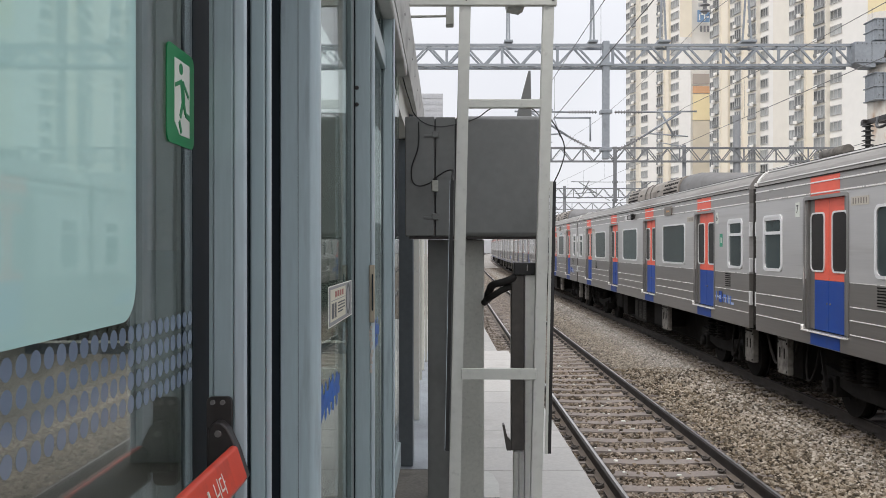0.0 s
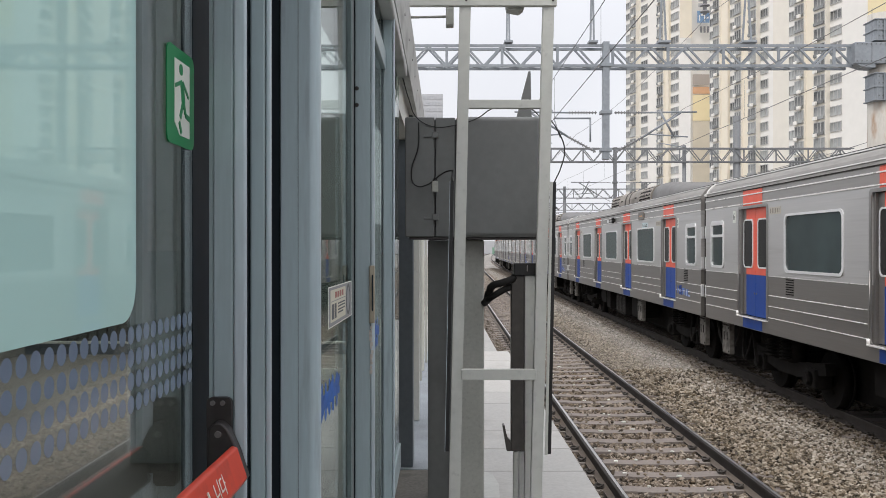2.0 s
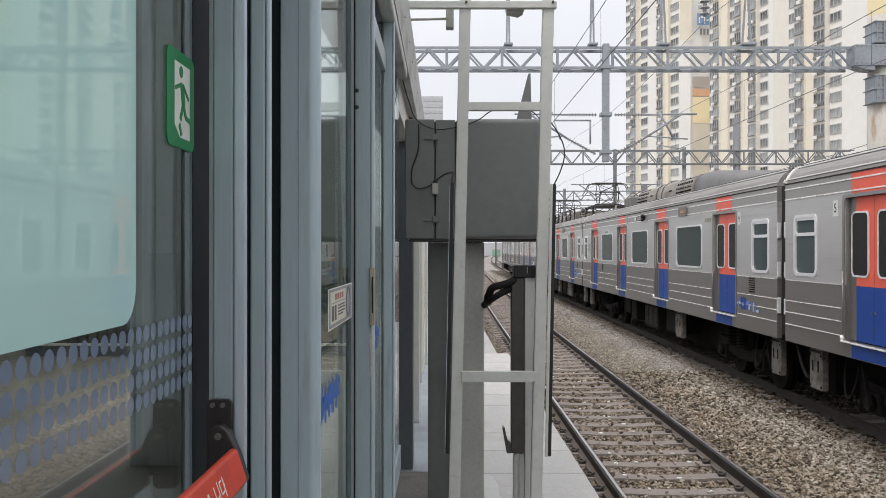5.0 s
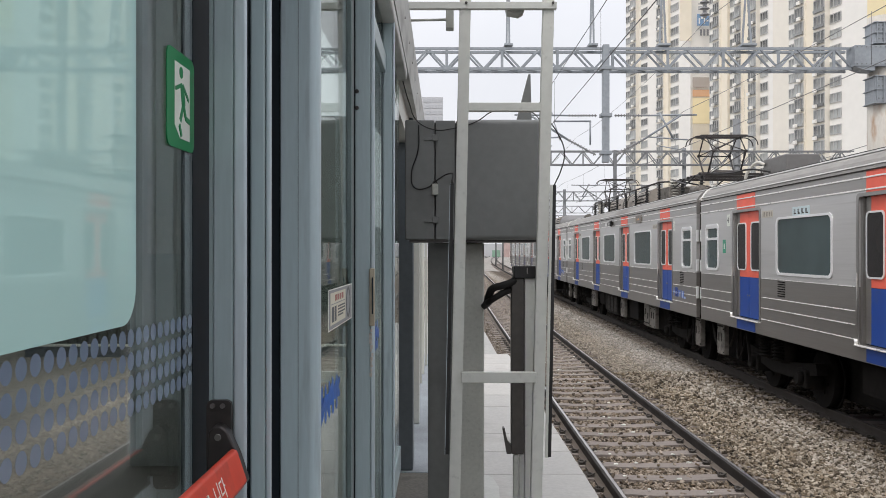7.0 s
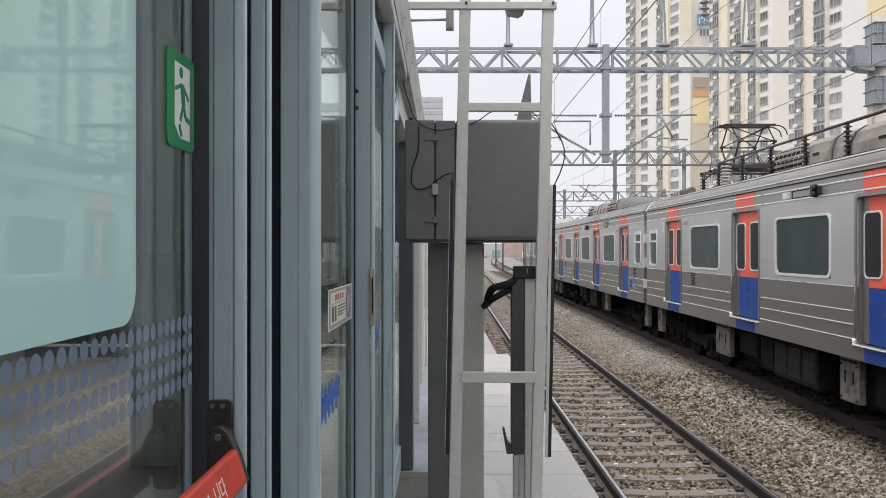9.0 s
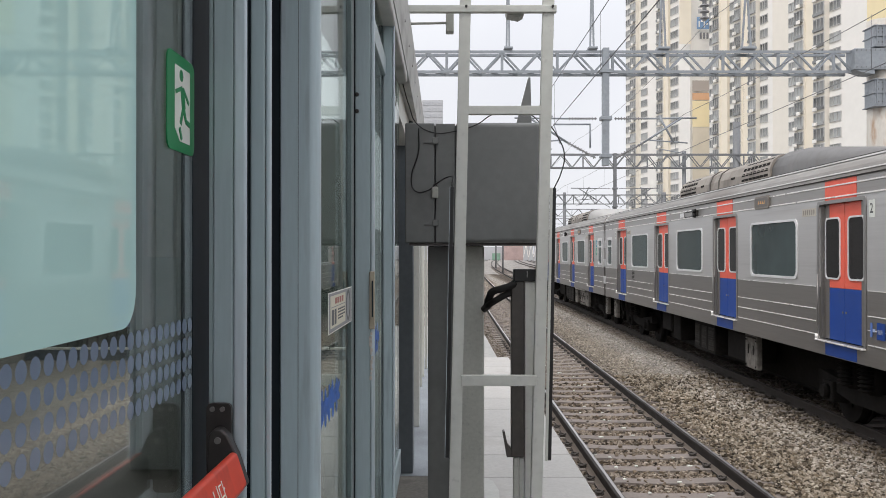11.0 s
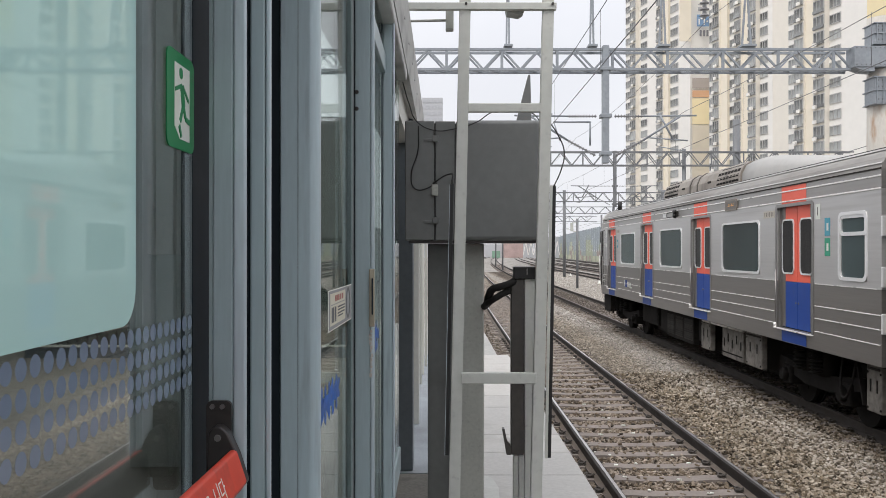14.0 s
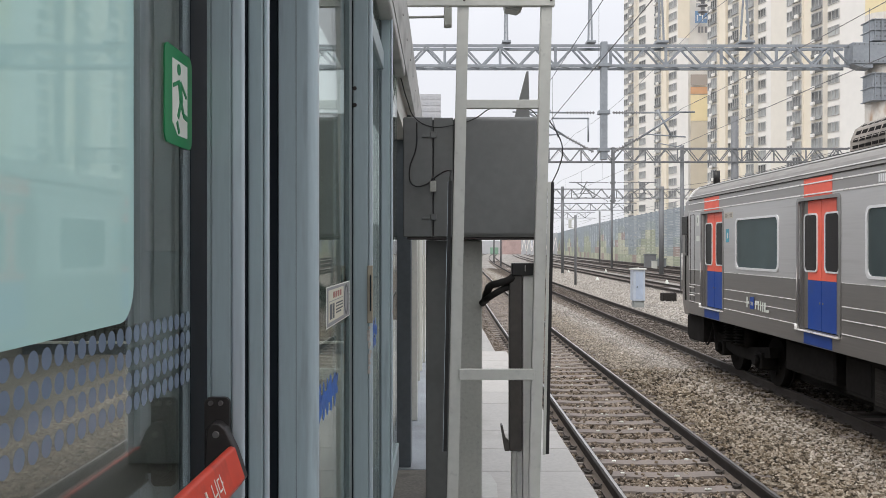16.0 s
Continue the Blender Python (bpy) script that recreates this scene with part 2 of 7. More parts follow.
M_ROOF = mat("car_roof_grey", (0.30, 0.285, 0.265), 0.55, 0.4, vary=0.2, grain=9, patch=0.8, stretch=(1, 0.3, 1), stain=((0.17, 0.15, 0.13), 0.9, 0.35))
M_BEAD = mat("car_bead_bright", (0.86, 0.84, 0.81), 0.3, 0.35, vary=0.05)
M_ORANGE = mat("door_orange", (0.82, 0.14, 0.09), 0.42, vary=0.08, grain=5, patch=1.5, spec=0.2)
M_BLUE = mat("door_blue", (0.012, 0.058, 0.29), 0.45, vary=0.12, grain=5, patch=1.5, spec=0.25, stain=((0.03, 0.06, 0.18), 5, 0.15))
M_DOORFRAME = mat("door_pocket_steel", (0.32, 0.31, 0.295), 0.35, 0.8, vary=0.1)
M_TINT = mat("tinted_glass", (0.047, 0.066, 0.068), 0.05, vary=0.45, grain=0.8, patch=0.5, spec=0.26, random_piece=0.7)
M_TINT_DOOR = mat("door_glass_dark", (0.026, 0.023, 0.023), 0.08, vary=0.3, grain=0.8, patch=0.5, spec=0.2)
M_WINFRAME = mat("window_frame_light", (0.80, 0.80, 0.80), 0.35, 0.25, vary=0.05)
# near-black tone, with the shade under the cars put into it
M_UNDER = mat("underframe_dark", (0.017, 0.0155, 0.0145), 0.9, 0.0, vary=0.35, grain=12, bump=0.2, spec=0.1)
M_UNDER_PALE = mat("underframe_box_pale", (0.185, 0.172, 0.155), 0.8, vary=0.4, grain=14, spec=0.2, stain=((0.06, 0.055, 0.05), 6, 0.6))
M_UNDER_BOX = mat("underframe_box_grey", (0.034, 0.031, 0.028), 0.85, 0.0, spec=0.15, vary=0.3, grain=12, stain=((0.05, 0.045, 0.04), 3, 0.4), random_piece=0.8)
M_AC = mat("roof_unit_grey", (0.34, 0.305, 0.265), 0.55, 0.3, vary=0.2, grain=10, stain=((0.10, 0.085, 0.07), 2.5, 0.45))
M_AC_SMOOTH = mat("roof_box_grey", (0.165, 0.16, 0.155), 0.5, 0.2, vary=0.12, grain=10, stain=((0.12, 0.105, 0.09), 2.0, 0.25))
M_AC_BAND = mat("roof_unit_band", (0.13, 0.115, 0.10), 0.6, 0.3, vary=0.2, grain=12)
M_ROOF_RIB = mat("roof_rib_steel", (0.50, 0.49, 0.47), 0.4, 0.5, vary=0.15, grain=8, stain=((0.2, 0.18, 0.16), 1.5, 0.3))
# bellows and end walls share a tone darkened for the car gap's shade
M_CAR_GAP = mat("gangway_canvas", (0.05, 0.045, 0.042), 0.85, vary=0.3, grain=14, patch=2, bump=0.2)
M_DISPLAY = mat("display_casing", (0.20, 0.175, 0.15), 0.5, vary=0.15, grain=20)
M_SCREEN = mat("display_screen", (0.10, 0.085, 0.07), 0.35, vary=0.1)
M_AC_WHITE = mat("roof_unit_pale", (0.42, 0.41, 0.39), 0.55, 0.1, vary=0.08, grain=10, stain=((0.45, 0.42, 0.38), 2, 0.2))
M_PLATE = mat("plate_pale", (0.52, 0.48, 0.41), 0.5, vary=0.1)
M_EMBLEM = mat("emblem_white", (0.42, 0.50, 0.72), 0.5, vary=0.1)
M_EMBLEM_BLUE = mat("emblem_blue", (0.10, 0.20, 0.55), 0.45, vary=0.1)
M_AMBER = glow_mat("display_amber", (0.85, 0.42, 0.10), 0.12)
M_WALL_CREAM = mat("tower_cream", (0.80, 0.76, 0.68), 0.85, vary=0.05, grain=0.6, patch=0.05)
M_WALL_WHITE = mat("tower_white", (0.84, 0.82, 0.775), 0.85, vary=0.05, grain=0.6, patch=0.05)
M_WALL_BEIGE = mat("tower_beige", (0.84, 0.77, 0.64), 0.85, vary=0.05, grain=0.6, patch=0.05)
M_WALL_YELLOW = mat("tower_yellow", (0.86, 0.74, 0.47), 0.85, vary=0.05, grain=0.6, patch=0.05)
M_WALL_TAN = mat("tower_tan", (0.66, 0.60, 0.49), 0.85, vary=0.06, grain=0.6, patch=0.05)
M_WALL_BROWN = mat("tower_taupe", (0.45, 0.40, 0.36), 0.85, vary=0.05, grain=0.6, patch=0.05)
M_WALL_ORANGE = mat("tower_orange", (0.70, 0.42, 0.25), 0.85, vary=0.05, grain=0.6, patch=0.05)
M_WALL_GREY = mat("distant_grey", (0.50, 0.51, 0.53), 0.85, vary=0.06, grain=0.4, patch=0.05)
M_WINDOW_FAR = mat("tower_window", (0.27, 0.28, 0.275), 0.15, vary=0.4, grain=0.5, patch=0.2, random_piece=1.2, spec=0.7)
M_WINFRAME_FAR = mat("tower_window_frame", (0.44, 0.44, 0.43), 0.6, vary=0.05)
M_INSIDE = mat("station_inside", (0.62, 0.68, 0.66), 0.8, vary=0.1)
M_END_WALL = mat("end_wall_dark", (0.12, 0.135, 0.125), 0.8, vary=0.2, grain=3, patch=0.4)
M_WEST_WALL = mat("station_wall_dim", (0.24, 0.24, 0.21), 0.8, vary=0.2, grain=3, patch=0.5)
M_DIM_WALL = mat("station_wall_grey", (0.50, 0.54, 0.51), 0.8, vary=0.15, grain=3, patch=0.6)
M_SIDEWALL = mat("side_wall_grey", (0.32, 0.335, 0.32), 0.85, vary=0.2, grain=2, patch=0.3)
M_BARRIER = mat("barrier_post", (0.22, 0.24, 0.25), 0.6, vary=0.1)


# ---- mesh helpers ----
def part(name, bm, material, parent=None, label="", smooth=False):
    """Links a bmesh as one mesh object, under a thing or a part."""
    me = bpy.data.meshes.new(name)
    bm.normal_update()
    bm.to_mesh(me)
    bm.free()
    if smooth:
        for poly in me.polygons:
            poly.use_smooth = True
    for m in (material if isinstance(material, (list, tuple)) else (material,)):
        me.materials.append(m)
    ob = new(name, me)
    ob.parent = parent
    if label:
        ob["label"] = label
    return ob


def again(ob, m, parent=None):
    """Another object on the same mesh, at the pose m."""
    o = new(ob.name.split(".")[0], ob.data)
    o.parent = parent if parent else ob.parent
    o.matrix_basis = m
    return o


def empty(name, m=None):
    ob = new(name)
    ob.empty_display_size = 0.2
    if m:
        ob.matrix_basis = m
    return ob


def box(bm, x0, x1, y0, y1, z0, z1, bev=0.0, seg=2, slot=0):
    vs = [bm.verts.new(p) for p in ((x0, y0, z0), (x1, y0, z0), (x1, y1, z0), (x0, y1, z0), (x0, y0, z1), (x1, y0, z1), (x1, y1, z1), (x0, y1, z1))]
    fs = [bm.faces.new([vs[i] for i in q]) for q in ((3, 2, 1, 0), (4, 5, 6, 7), (0, 1, 5, 4), (1, 2, 6, 5), (2, 3, 7, 6), (3, 0, 4, 7))]
    for fc in fs:
        fc.material_index = slot
    if bev:
        es = {e for fc in fs for e in fc.edges}
        bmesh.ops.bevel(bm, geom=list(es), offset=bev, segments=seg, affect="EDGES", profile=0.5)
    return bm


def rod(bm, p, q, r, n=8, r2=None, slot=0):
    p, q = Vector(p), Vector(q)
    axis = (q - p).normalized()
    side = axis.orthogonal().normalized()
    up = axis.cross(side)
    r2 = r if r2 is None else r2
    rings = []
    for c, rad in ((p, r), (q, r2)):
        rings.append([bm.verts.new(c + rad * (math.cos(2 * math.pi * i / n) * side + math.sin(2 * math.pi * i / n) * up)) for i in range(n)])
    fs = [bm.faces.new((rings[0][i], rings[0][(i + 1) % n], rings[1][(i + 1) % n], rings[1][i])) for i in range(n)]
    fs += [bm.faces.new(rings[0][::-1]), bm.faces.new(rings[1])]
    for fc in fs:
        fc.material_index = slot
        fc.smooth = len(fc.verts) == 4
    return bm


def bar(bm, p, q, w, h):
    """A rectangular bar from p to q, w wide and h high."""
    p, q = Vector(p), Vector(q)
    axis = (q - p).normalized()
    ref = Vector((0, 0, 1)) if abs(axis.z) < 0.95 else Vector((0, 1, 0))
    side = axis.cross(ref).normalized() * w / 2
    up = side.cross(axis).normalized() * h / 2
    vs = [bm.verts.new(c + a * side + b * up) for c in (p, q) for a, b in ((-1, -1), (1, -1), (1, 1), (-1, 1))]
    for f in ((0, 3, 2, 1), (4, 5, 6, 7), (0, 1, 5, 4), (1, 2, 6, 5), (2, 3, 7, 6), (3, 0, 4, 7)):
        bm.faces.new([vs[i] for i in f])
    return bm


def prism(bm, pts, axis, a, b, slot=0):
    """A polygon swept along an axis from a to b; its points lie in the other two axes."""
    def place(p, c):
        return (c, p[0], p[1]) if axis == "x" else (p[0], c, p[1]) if axis == "y" else (p[0], p[1], c)
    r0, r1 = [bm.verts.new(place(p, a)) for p in pts], [bm.verts.new(place(p, b)) for p in pts]
    n = len(pts)
    fs = [bm.faces.new(r0), bm.faces.new(r1[::-1])]
    fs += [bm.faces.new((r0[i], r1[i], r1[(i + 1) % n], r0[(i + 1) % n])) for i in range(n)]
    for fc in fs:
        fc.material_index = slot
    bmesh.ops.recalc_face_normals(bm, faces=fs)
    return bm


def rounded(a0, a1, b0, b1, r, n=5):
    """The outline of a rectangle with rounded corners."""
    out = []
    for ca, cb, start in ((a1 - r, b1 - r, 0), (a0 + r, b1 - r, 90), (a0 + r, b0 + r, 180), (a1 - r, b0 + r, 270)):
        out += [(ca + r * math.cos(radians(start + 90 * i / n)), cb + r * math.sin(radians(start + 90 * i / n))) for i in range(n + 1)]
    return out


def ring(bm, outer, inner, axis, a, b):
    """A frame between two outlines with as many points, swept from a to b."""
    def place(p, c):
        return (c, p[0], p[1]) if axis == "x" else (p[0], c, p[1])
    n = len(outer)
    v = [[bm.verts.new(place(p, c)) for p in pts] for c in (a, b) for pts in (outer, inner)]
    fs = []
    for i in range(n):
        j = (i + 1) % n
        fs += [bm.faces.new((v[0][i], v[0][j], v[1][j], v[1][i])), bm.faces.new((v[2][i], v[3][i], v[3][j], v[2][j])),
               bm.faces.new((v[0][i], v[2][i], v[2][j], v[0][j])), bm.faces.new((v[1][i], v[1][j], v[3][j], v[3][i]))]
    bmesh.ops.recalc_face_normals(bm, faces=fs)
    return bm


def tube(name, points, r, material, parent=None, n=4):
    """A smooth bent tube through the points."""
    cu = bpy.data.curves.new(name, "CURVE")
    cu.dimensions, cu.bevel_depth, cu.bevel_resolution, cu.resolution_u = "3D", r, n // 2, 6
    sp = cu.splines.new("BEZIER")
    sp.bezier_points.add(len(points) - 1)
    for bp, p in zip(sp.bezier_points, points):
        bp.co, bp.handle_left_type, bp.handle_right_type = p, "AUTO", "AUTO"
    cu.materials.append(material)
    ob = new(name, cu)
    ob.parent = parent
    return ob


# ---- ground ----
def build_ground():
    bm = bmesh.new()
    xs = [-3000, -200, -40, -6, 0.84, 0.95, 1.2, 1.5, 4.0, 4.6, 5.2, 8.2, 10, 30, 60, 400, 3000]
    zs = [-0.5, -0.5, -0.5, -0.5, -0.5, -0.3, -0.24, -0.20, -0.20, -0.17, -0.20, -0.20, -0.30, -0.30, -0.4, -0.4, -0.4]
    ys = [-3000, -300, -60] + [i * 10 for i in range(-5, 31)] + [350, 420, 600, 3000]
    grid = [[bm.verts.new((x + (bend(y) if abs(y) < 430 and abs(x) < 100 else 0), y, z)) for x, z in zip(xs, zs)] for y in ys]
    for a, b in zip(grid, grid[1:]):
        for i in range(len(xs) - 1):
            bm.faces.new((a[i], a[i + 1], b[i + 1], b[i]))
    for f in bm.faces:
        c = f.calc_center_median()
        # gap shade is painted on the ground where the near stones lie
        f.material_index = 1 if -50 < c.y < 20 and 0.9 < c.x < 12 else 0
    tagged(part("ground", bm, (M_BALLAST_BED, M_BED_GAP_SHADE)), "grey-brown crushed stone ballast ground of the railway", "ground", kind="structure")


build_ground()


def rail_mesh(bm, x, ys, head_slot=1):
    """A flat-bottomed rail along the curve."""
    prof = [(-0.075, -0.17), (0.075, -0.17), (0.075, -0.155), (0.012, -0.13), (0.012, -0.045), (0.036, -0.035), (0.036, -0.004), (0.030, 0), (0.018, 0.0008), (-0.004, 0.0008), (-0.030, 0), (-0.036, -0.004), (-0.036, -0.035), (-0.012, -0.045), (-0.012, -0.13), (-0.075, -0.155)]
    rings = [[bm.verts.new((x + a + bend(y), y, b)) for a, b in prof] for y in ys]
    n = len(prof)
    for r0, r1 in zip(rings, rings[1:]):
        for i in range(n):
            f = bm.faces.new((r0[i], r0[(i + 1) % n], r1[(i + 1) % n], r1[i]))
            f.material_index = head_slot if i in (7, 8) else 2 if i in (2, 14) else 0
    return bm


def build_track(name, cx, y0, y1, near, head, clips=False):
    """Rails, sleepers one by one, and rail clips."""
    track = empty(name)
    step = 0.605
    ys = [y0 + (y1 - y0) * i / 60 for i in range(61)]
    for s in (-1, 1):
        bm = rail_mesh(bmesh.new(), cx + s * GAUGE / 2, ys)
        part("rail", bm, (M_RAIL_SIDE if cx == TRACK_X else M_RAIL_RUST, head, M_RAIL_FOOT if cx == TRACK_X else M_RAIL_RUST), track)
    bm = bmesh.new()
    prism(bm, [(-1.2, -0.24), (1.2, -0.24), (1.2, -0.165), (0.95, -0.155), (0.5, -0.155), (0.3, -0.168), (-0.3, -0.168), (-0.5, -0.155), (-0.95, -0.155), (-1.2, -0.165)], "y", -0.11, 0.11)
    first = part("sleeper", bm, M_SLEEPER, track)
    placed = False
    y = near[0]
    while y < near[1]:
        m = pose(cx + bend(y) + random.uniform(-0.015, 0.015), y, random.uniform(-0.006, 0.004), 0, 0, random.uniform(-0.5, 0.5))
        if not placed:
            first.matrix_basis, placed = m, True
        else:
            again(first, m)
        y += step
    if clips:
        bm = bmesh.new()
        # a bent spring: out from the foot, round, and back under
        bend_pts = [(-0.040, -0.034, 0.012), (0.006, -0.040, 0.034), (0.036, -0.034, 0.036), (0.054, 0.0, 0.028), (0.036, 0.034, 0.020), (0.0, 0.036, 0.020), (-0.030, 0.022, 0.036), (-0.040, 0.0, 0.034), (-0.020, -0.008, 0.022)]
        for p, q in zip(bend_pts, bend_pts[1:]):
            rod(bm, p, q, 0.0105, 6)
        box(bm, -0.014, 0.040, -0.012, 0.012, -0.006, 0.028)
        box(bm, -0.04, 0.045, -0.035, 0.035, -0.008, 0.006)
        clip = None
        yc = near[0] + step * (18 if cx == TRACK_X else 5)
        while yc < (26 if cx == TRACK_X else 46):
            for sx in (-1, 1):
                for e in (-1, 1):
                    m = pose(cx + bend(yc) + sx * GAUGE / 2 + e * 0.092, yc, -0.150, 0, 0, 0 if e > 0 else 180)
                    if clip is None:
                        clip = part("rail_clip", bm, M_CLIP, track)
                        clip.matrix_basis = m
                    else:
                        again(clip, m)
            yc += step
    bm = bmesh.new()
    while y < min(y1, 170):
        c = cx + bend(y)
        box(bm, c - 1.2, c + 1.2, y - 0.10, y + 0.10, -0.24, -0.168)
        y += step
    if len(bm.verts):
        tagged(part("far_sleepers", bm, M_SLEEPER, track), kind="stuff")
    return track


t1 = tagged(build_track("railway_track", TRACK_X, -30, 420, (0.5 - 0.605 * 13, 60), M_RAIL_HEAD, True), "railway track with worn steel rails on brown concrete sleepers", "track", "railway tracks", kind="structure")
t2 = tagged(build_track("railway_track", TRAIN_X, -60, 420, (8, 60), M_RAIL_DULL, True), "railway track with rusty rails on dark sleepers under the train", "track", "railway tracks", kind="structure")
for yx in YARD_X:
    tagged(build_track("railway_track", yx, -60, 420, (60, 100), M_RAIL_DULL), "rusty railway track in the yard beside the barrier", "track", "railway tracks", kind="structure")


# ---- platform ----
def build_platform():
    platform = empty("platform")
    bm = bmesh.new()
    box(bm, -12, 0.80, -30, 11.4, -0.6, PLATFORM_Z - 0.03)
    part("platform_base", bm, M_SLAB, platform)
    joints = [-2.0, -0.9, 0.2, 1.3, 2.4, 3.5, 4.7, 5.3, 5.9, 6.47, 7.6, 8.2, 9.4, 10.5, 11.42]
    for a, b in zip(joints, joints[1:]):
        bm = bmesh.new()
        box(bm, -0.045, 0.845, a + 0.004, b - 0.004, PLATFORM_Z - 0.10, PLATFORM_Z, 0.006, 1)
        part("slab", bm, M_SLAB, platform)
    bm = bmesh.new()
    box(bm, -0.40, -0.053, 5.352, 11.42, PLATFORM_Z - 0.10, PLATFORM_Z - 0.002)
    part("granite_floor", bm, M_GRANITE, platform, "speckled blue-grey granite floor")
    # inside floor coloured darker than the granite, to look dim behind the glass
    bm = bmesh.new()
    box(bm, -12, -0.402, -30, 11.42, PLATFORM_Z - 0.10, PLATFORM_Z - 0.002)
    part("station_floor", bm, M_STATION_FLOOR, platform, "brown-grey stone floor behind the screen doors")
    # dusty floor, its colour lowered for the shade beside the screens
    bm = bmesh.new()
    box(bm, -0.40, -0.053, -30, 5.350, PLATFORM_Z - 0.10, PLATFORM_Z - 0.004, 0.004, 1)
    part("dusty_strip", bm, mat("floor_dust", (0.13, 0.122, 0.105), 0.95, vary=0.35, grain=60, patch=4, bump=0.3, stain=((0.07, 0.065, 0.06), 6, 0.4)), platform, "dusty brown-grey concrete floor, darkened for shade")
    bm = bmesh.new()
    prism(bm, [(11.43, PLATFORM_Z - 0.012), (11.43, -0.5), (30, -0.5), (30, -0.2), (17, PLATFORM_Z - 0.05)], "x", -0.9, 0.705)
    part("end_ramp", bm, M_RAMP, platform, "grey concrete ramp at the platform end")
    tagged(platform, "pale concrete slab platform with joints and a straight edge", "platform", kind="structure")


build_platform()


def build_ballast():
    """Loose crushed stones, thick near the platform and thinner further down the line."""
    rng = np.random.default_rng(7)
    corners = np.array([(a, b, c) for c in (-1, 1) for b in (-1, 1) for a in (-1, 1)], float)
    quads = np.array([(0, 2, 3, 1), (4, 5, 7, 6), (0, 1, 5, 4), (1, 3, 7, 5), (3, 2, 6, 7), (2, 0, 4, 6)])
    zones = ((-6.0, 4.0, 0.86, 6.2, 120, 0.02, 0.035), (4.0, 14.0, 0.86, 6.2, 1250, 0.015, 0.028), (14.0, 19.0, 0.95, 9.5, 620, 0.018, 0.032), (19.0, 30.0, 0.95, 9.5, 480, 0.019, 0.035), (30.0, 62.0, 0.9, 14.0, 135, 0.026, 0.048), (62.0, 108.0, 0.9, 13.0, 50, 0.036, 0.064))
    for y0, y1, x0, x1, density, s0, s1 in zones:
        n = int((y1 - y0) * (x1 - x0) * density)
        x, y = rng.uniform(x0, x1, n), rng.uniform(y0, y1, n)
        keep = np.ones(n, bool)
        z = np.full(n, -0.200)
        for cx, first in ((TRACK_X, 0.5), (TRAIN_X, 8.0)):
            off = x - cx
            keep &= ~((np.abs(np.abs(off) - GAUGE / 2) < 0.085))
            ph = np.abs((y - first + 0.3025) % 0.605 - 0.3025)
            on = (ph < 0.112) & (np.abs(off) < 1.22)
            keep &= ~(on & (rng.random(n) > np.where(np.abs(off) > 0.98, 0.40 if cx == TRACK_X else 0.28, 0.02 if cx == TRACK_X else 0.22)))
            z = np.where(on, -0.150, np.where(np.abs(off) < 1.2, z + (0.002 if cx == TRACK_X else 0.016), z))
        mid = np.clip(1 - np.abs(x - 4.6) / 0.9, 0, 1)
        z = z + 0.05 * mid + rng.uniform(-0.022, 0.024, n)
        z = np.where(x < 1.2, z - (1.2 - x) * 0.3, z)
        x, y, z = x[keep], y[keep], z[keep]
        n = len(x)
        size = rng.uniform(s0, s1, (n, 1)) * np.stack([rng.uniform(0.8, 1.55, n), rng.uniform(0.55, 1.05, n), rng.uniform(0.38, 0.75, n)], 1)
        local = corners[None] * rng.uniform(0.55, 1.0, (n, 8, 3)) * size[:, None, :]
        # stones lie on their flat side, turned any way and a little tilted
        turn = rng.uniform(0, np.pi, n)
        q = np.stack([np.cos(turn / 2), rng.normal(0, 0.22, n), rng.normal(0, 0.22, n), np.sin(turn / 2)], 1)
        q /= np.linalg.norm(q, axis=1, keepdims=True)
        w, a, b, c = q.T
        rot = np.stack([np.stack([1 - 2 * (b * b + c * c), 2 * (a * b - c * w), 2 * (a * c + b * w)], -1),
                        np.stack([2 * (a * b + c * w), 1 - 2 * (a * a + c * c), 2 * (b * c - a * w)], -1),
                        np.stack([2 * (a * c - b * w), 2 * (b * c + a * w), 1 - 2 * (a * a + b * b)], -1)], 1)
        verts = np.einsum("nij,nkj->nki", rot, local) + np.stack([x + y * y / 8000.0, y, z], 1)[:, None, :]
        faces = (quads[None] + 8 * np.arange(n)[:, None, None]).reshape(-1, 4)
        me = bpy.data.meshes.new("ballast")
        me.from_pydata(verts.reshape(-1, 3).tolist(), [], faces.tolist())
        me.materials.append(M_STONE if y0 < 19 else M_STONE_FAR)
        tagged(new("ballast", me), "loose grey and brown crushed ballast stones around the sleepers", "ballast", kind="stuff")


build_ballast()


def build_chips():
    """Pale chips of stone and paper scattered on the sleepers."""
    rnd = random.Random(31)
    bm = bmesh.new()
    for i in range(60):
        y = 0.5 + 0.605 * rnd.randint(14, 52) + rnd.uniform(-0.10, 0.10)
        x, w, l = TRACK_X + rnd.uniform(-0.62, 0.62), rnd.uniform(0.012, 0.04), rnd.uniform(0.012, 0.035)
        c = Vector((x + bend(y), y, -0.145))
        a = rnd.uniform(0, 3)
        pts = [(c.x + w * math.cos(a + k * 1.57 + rnd.uniform(-0.4, 0.4)), c.y + l * math.sin(a + k * 1.57)) for k in range(4)]
        prism(bm, pts, "z", -0.160, -0.146)
    tagged(part("pale_chips", bm, M_WHITE), "scattered pale chips on the sleepers", "debris", kind="stuff")


build_chips()


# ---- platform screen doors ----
# The screen wall's parts are placed to fit the camera's view, then scaled by 0.74 about its eye below.
SCREEN_EYE_SCALE = 0.74
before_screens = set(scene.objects)


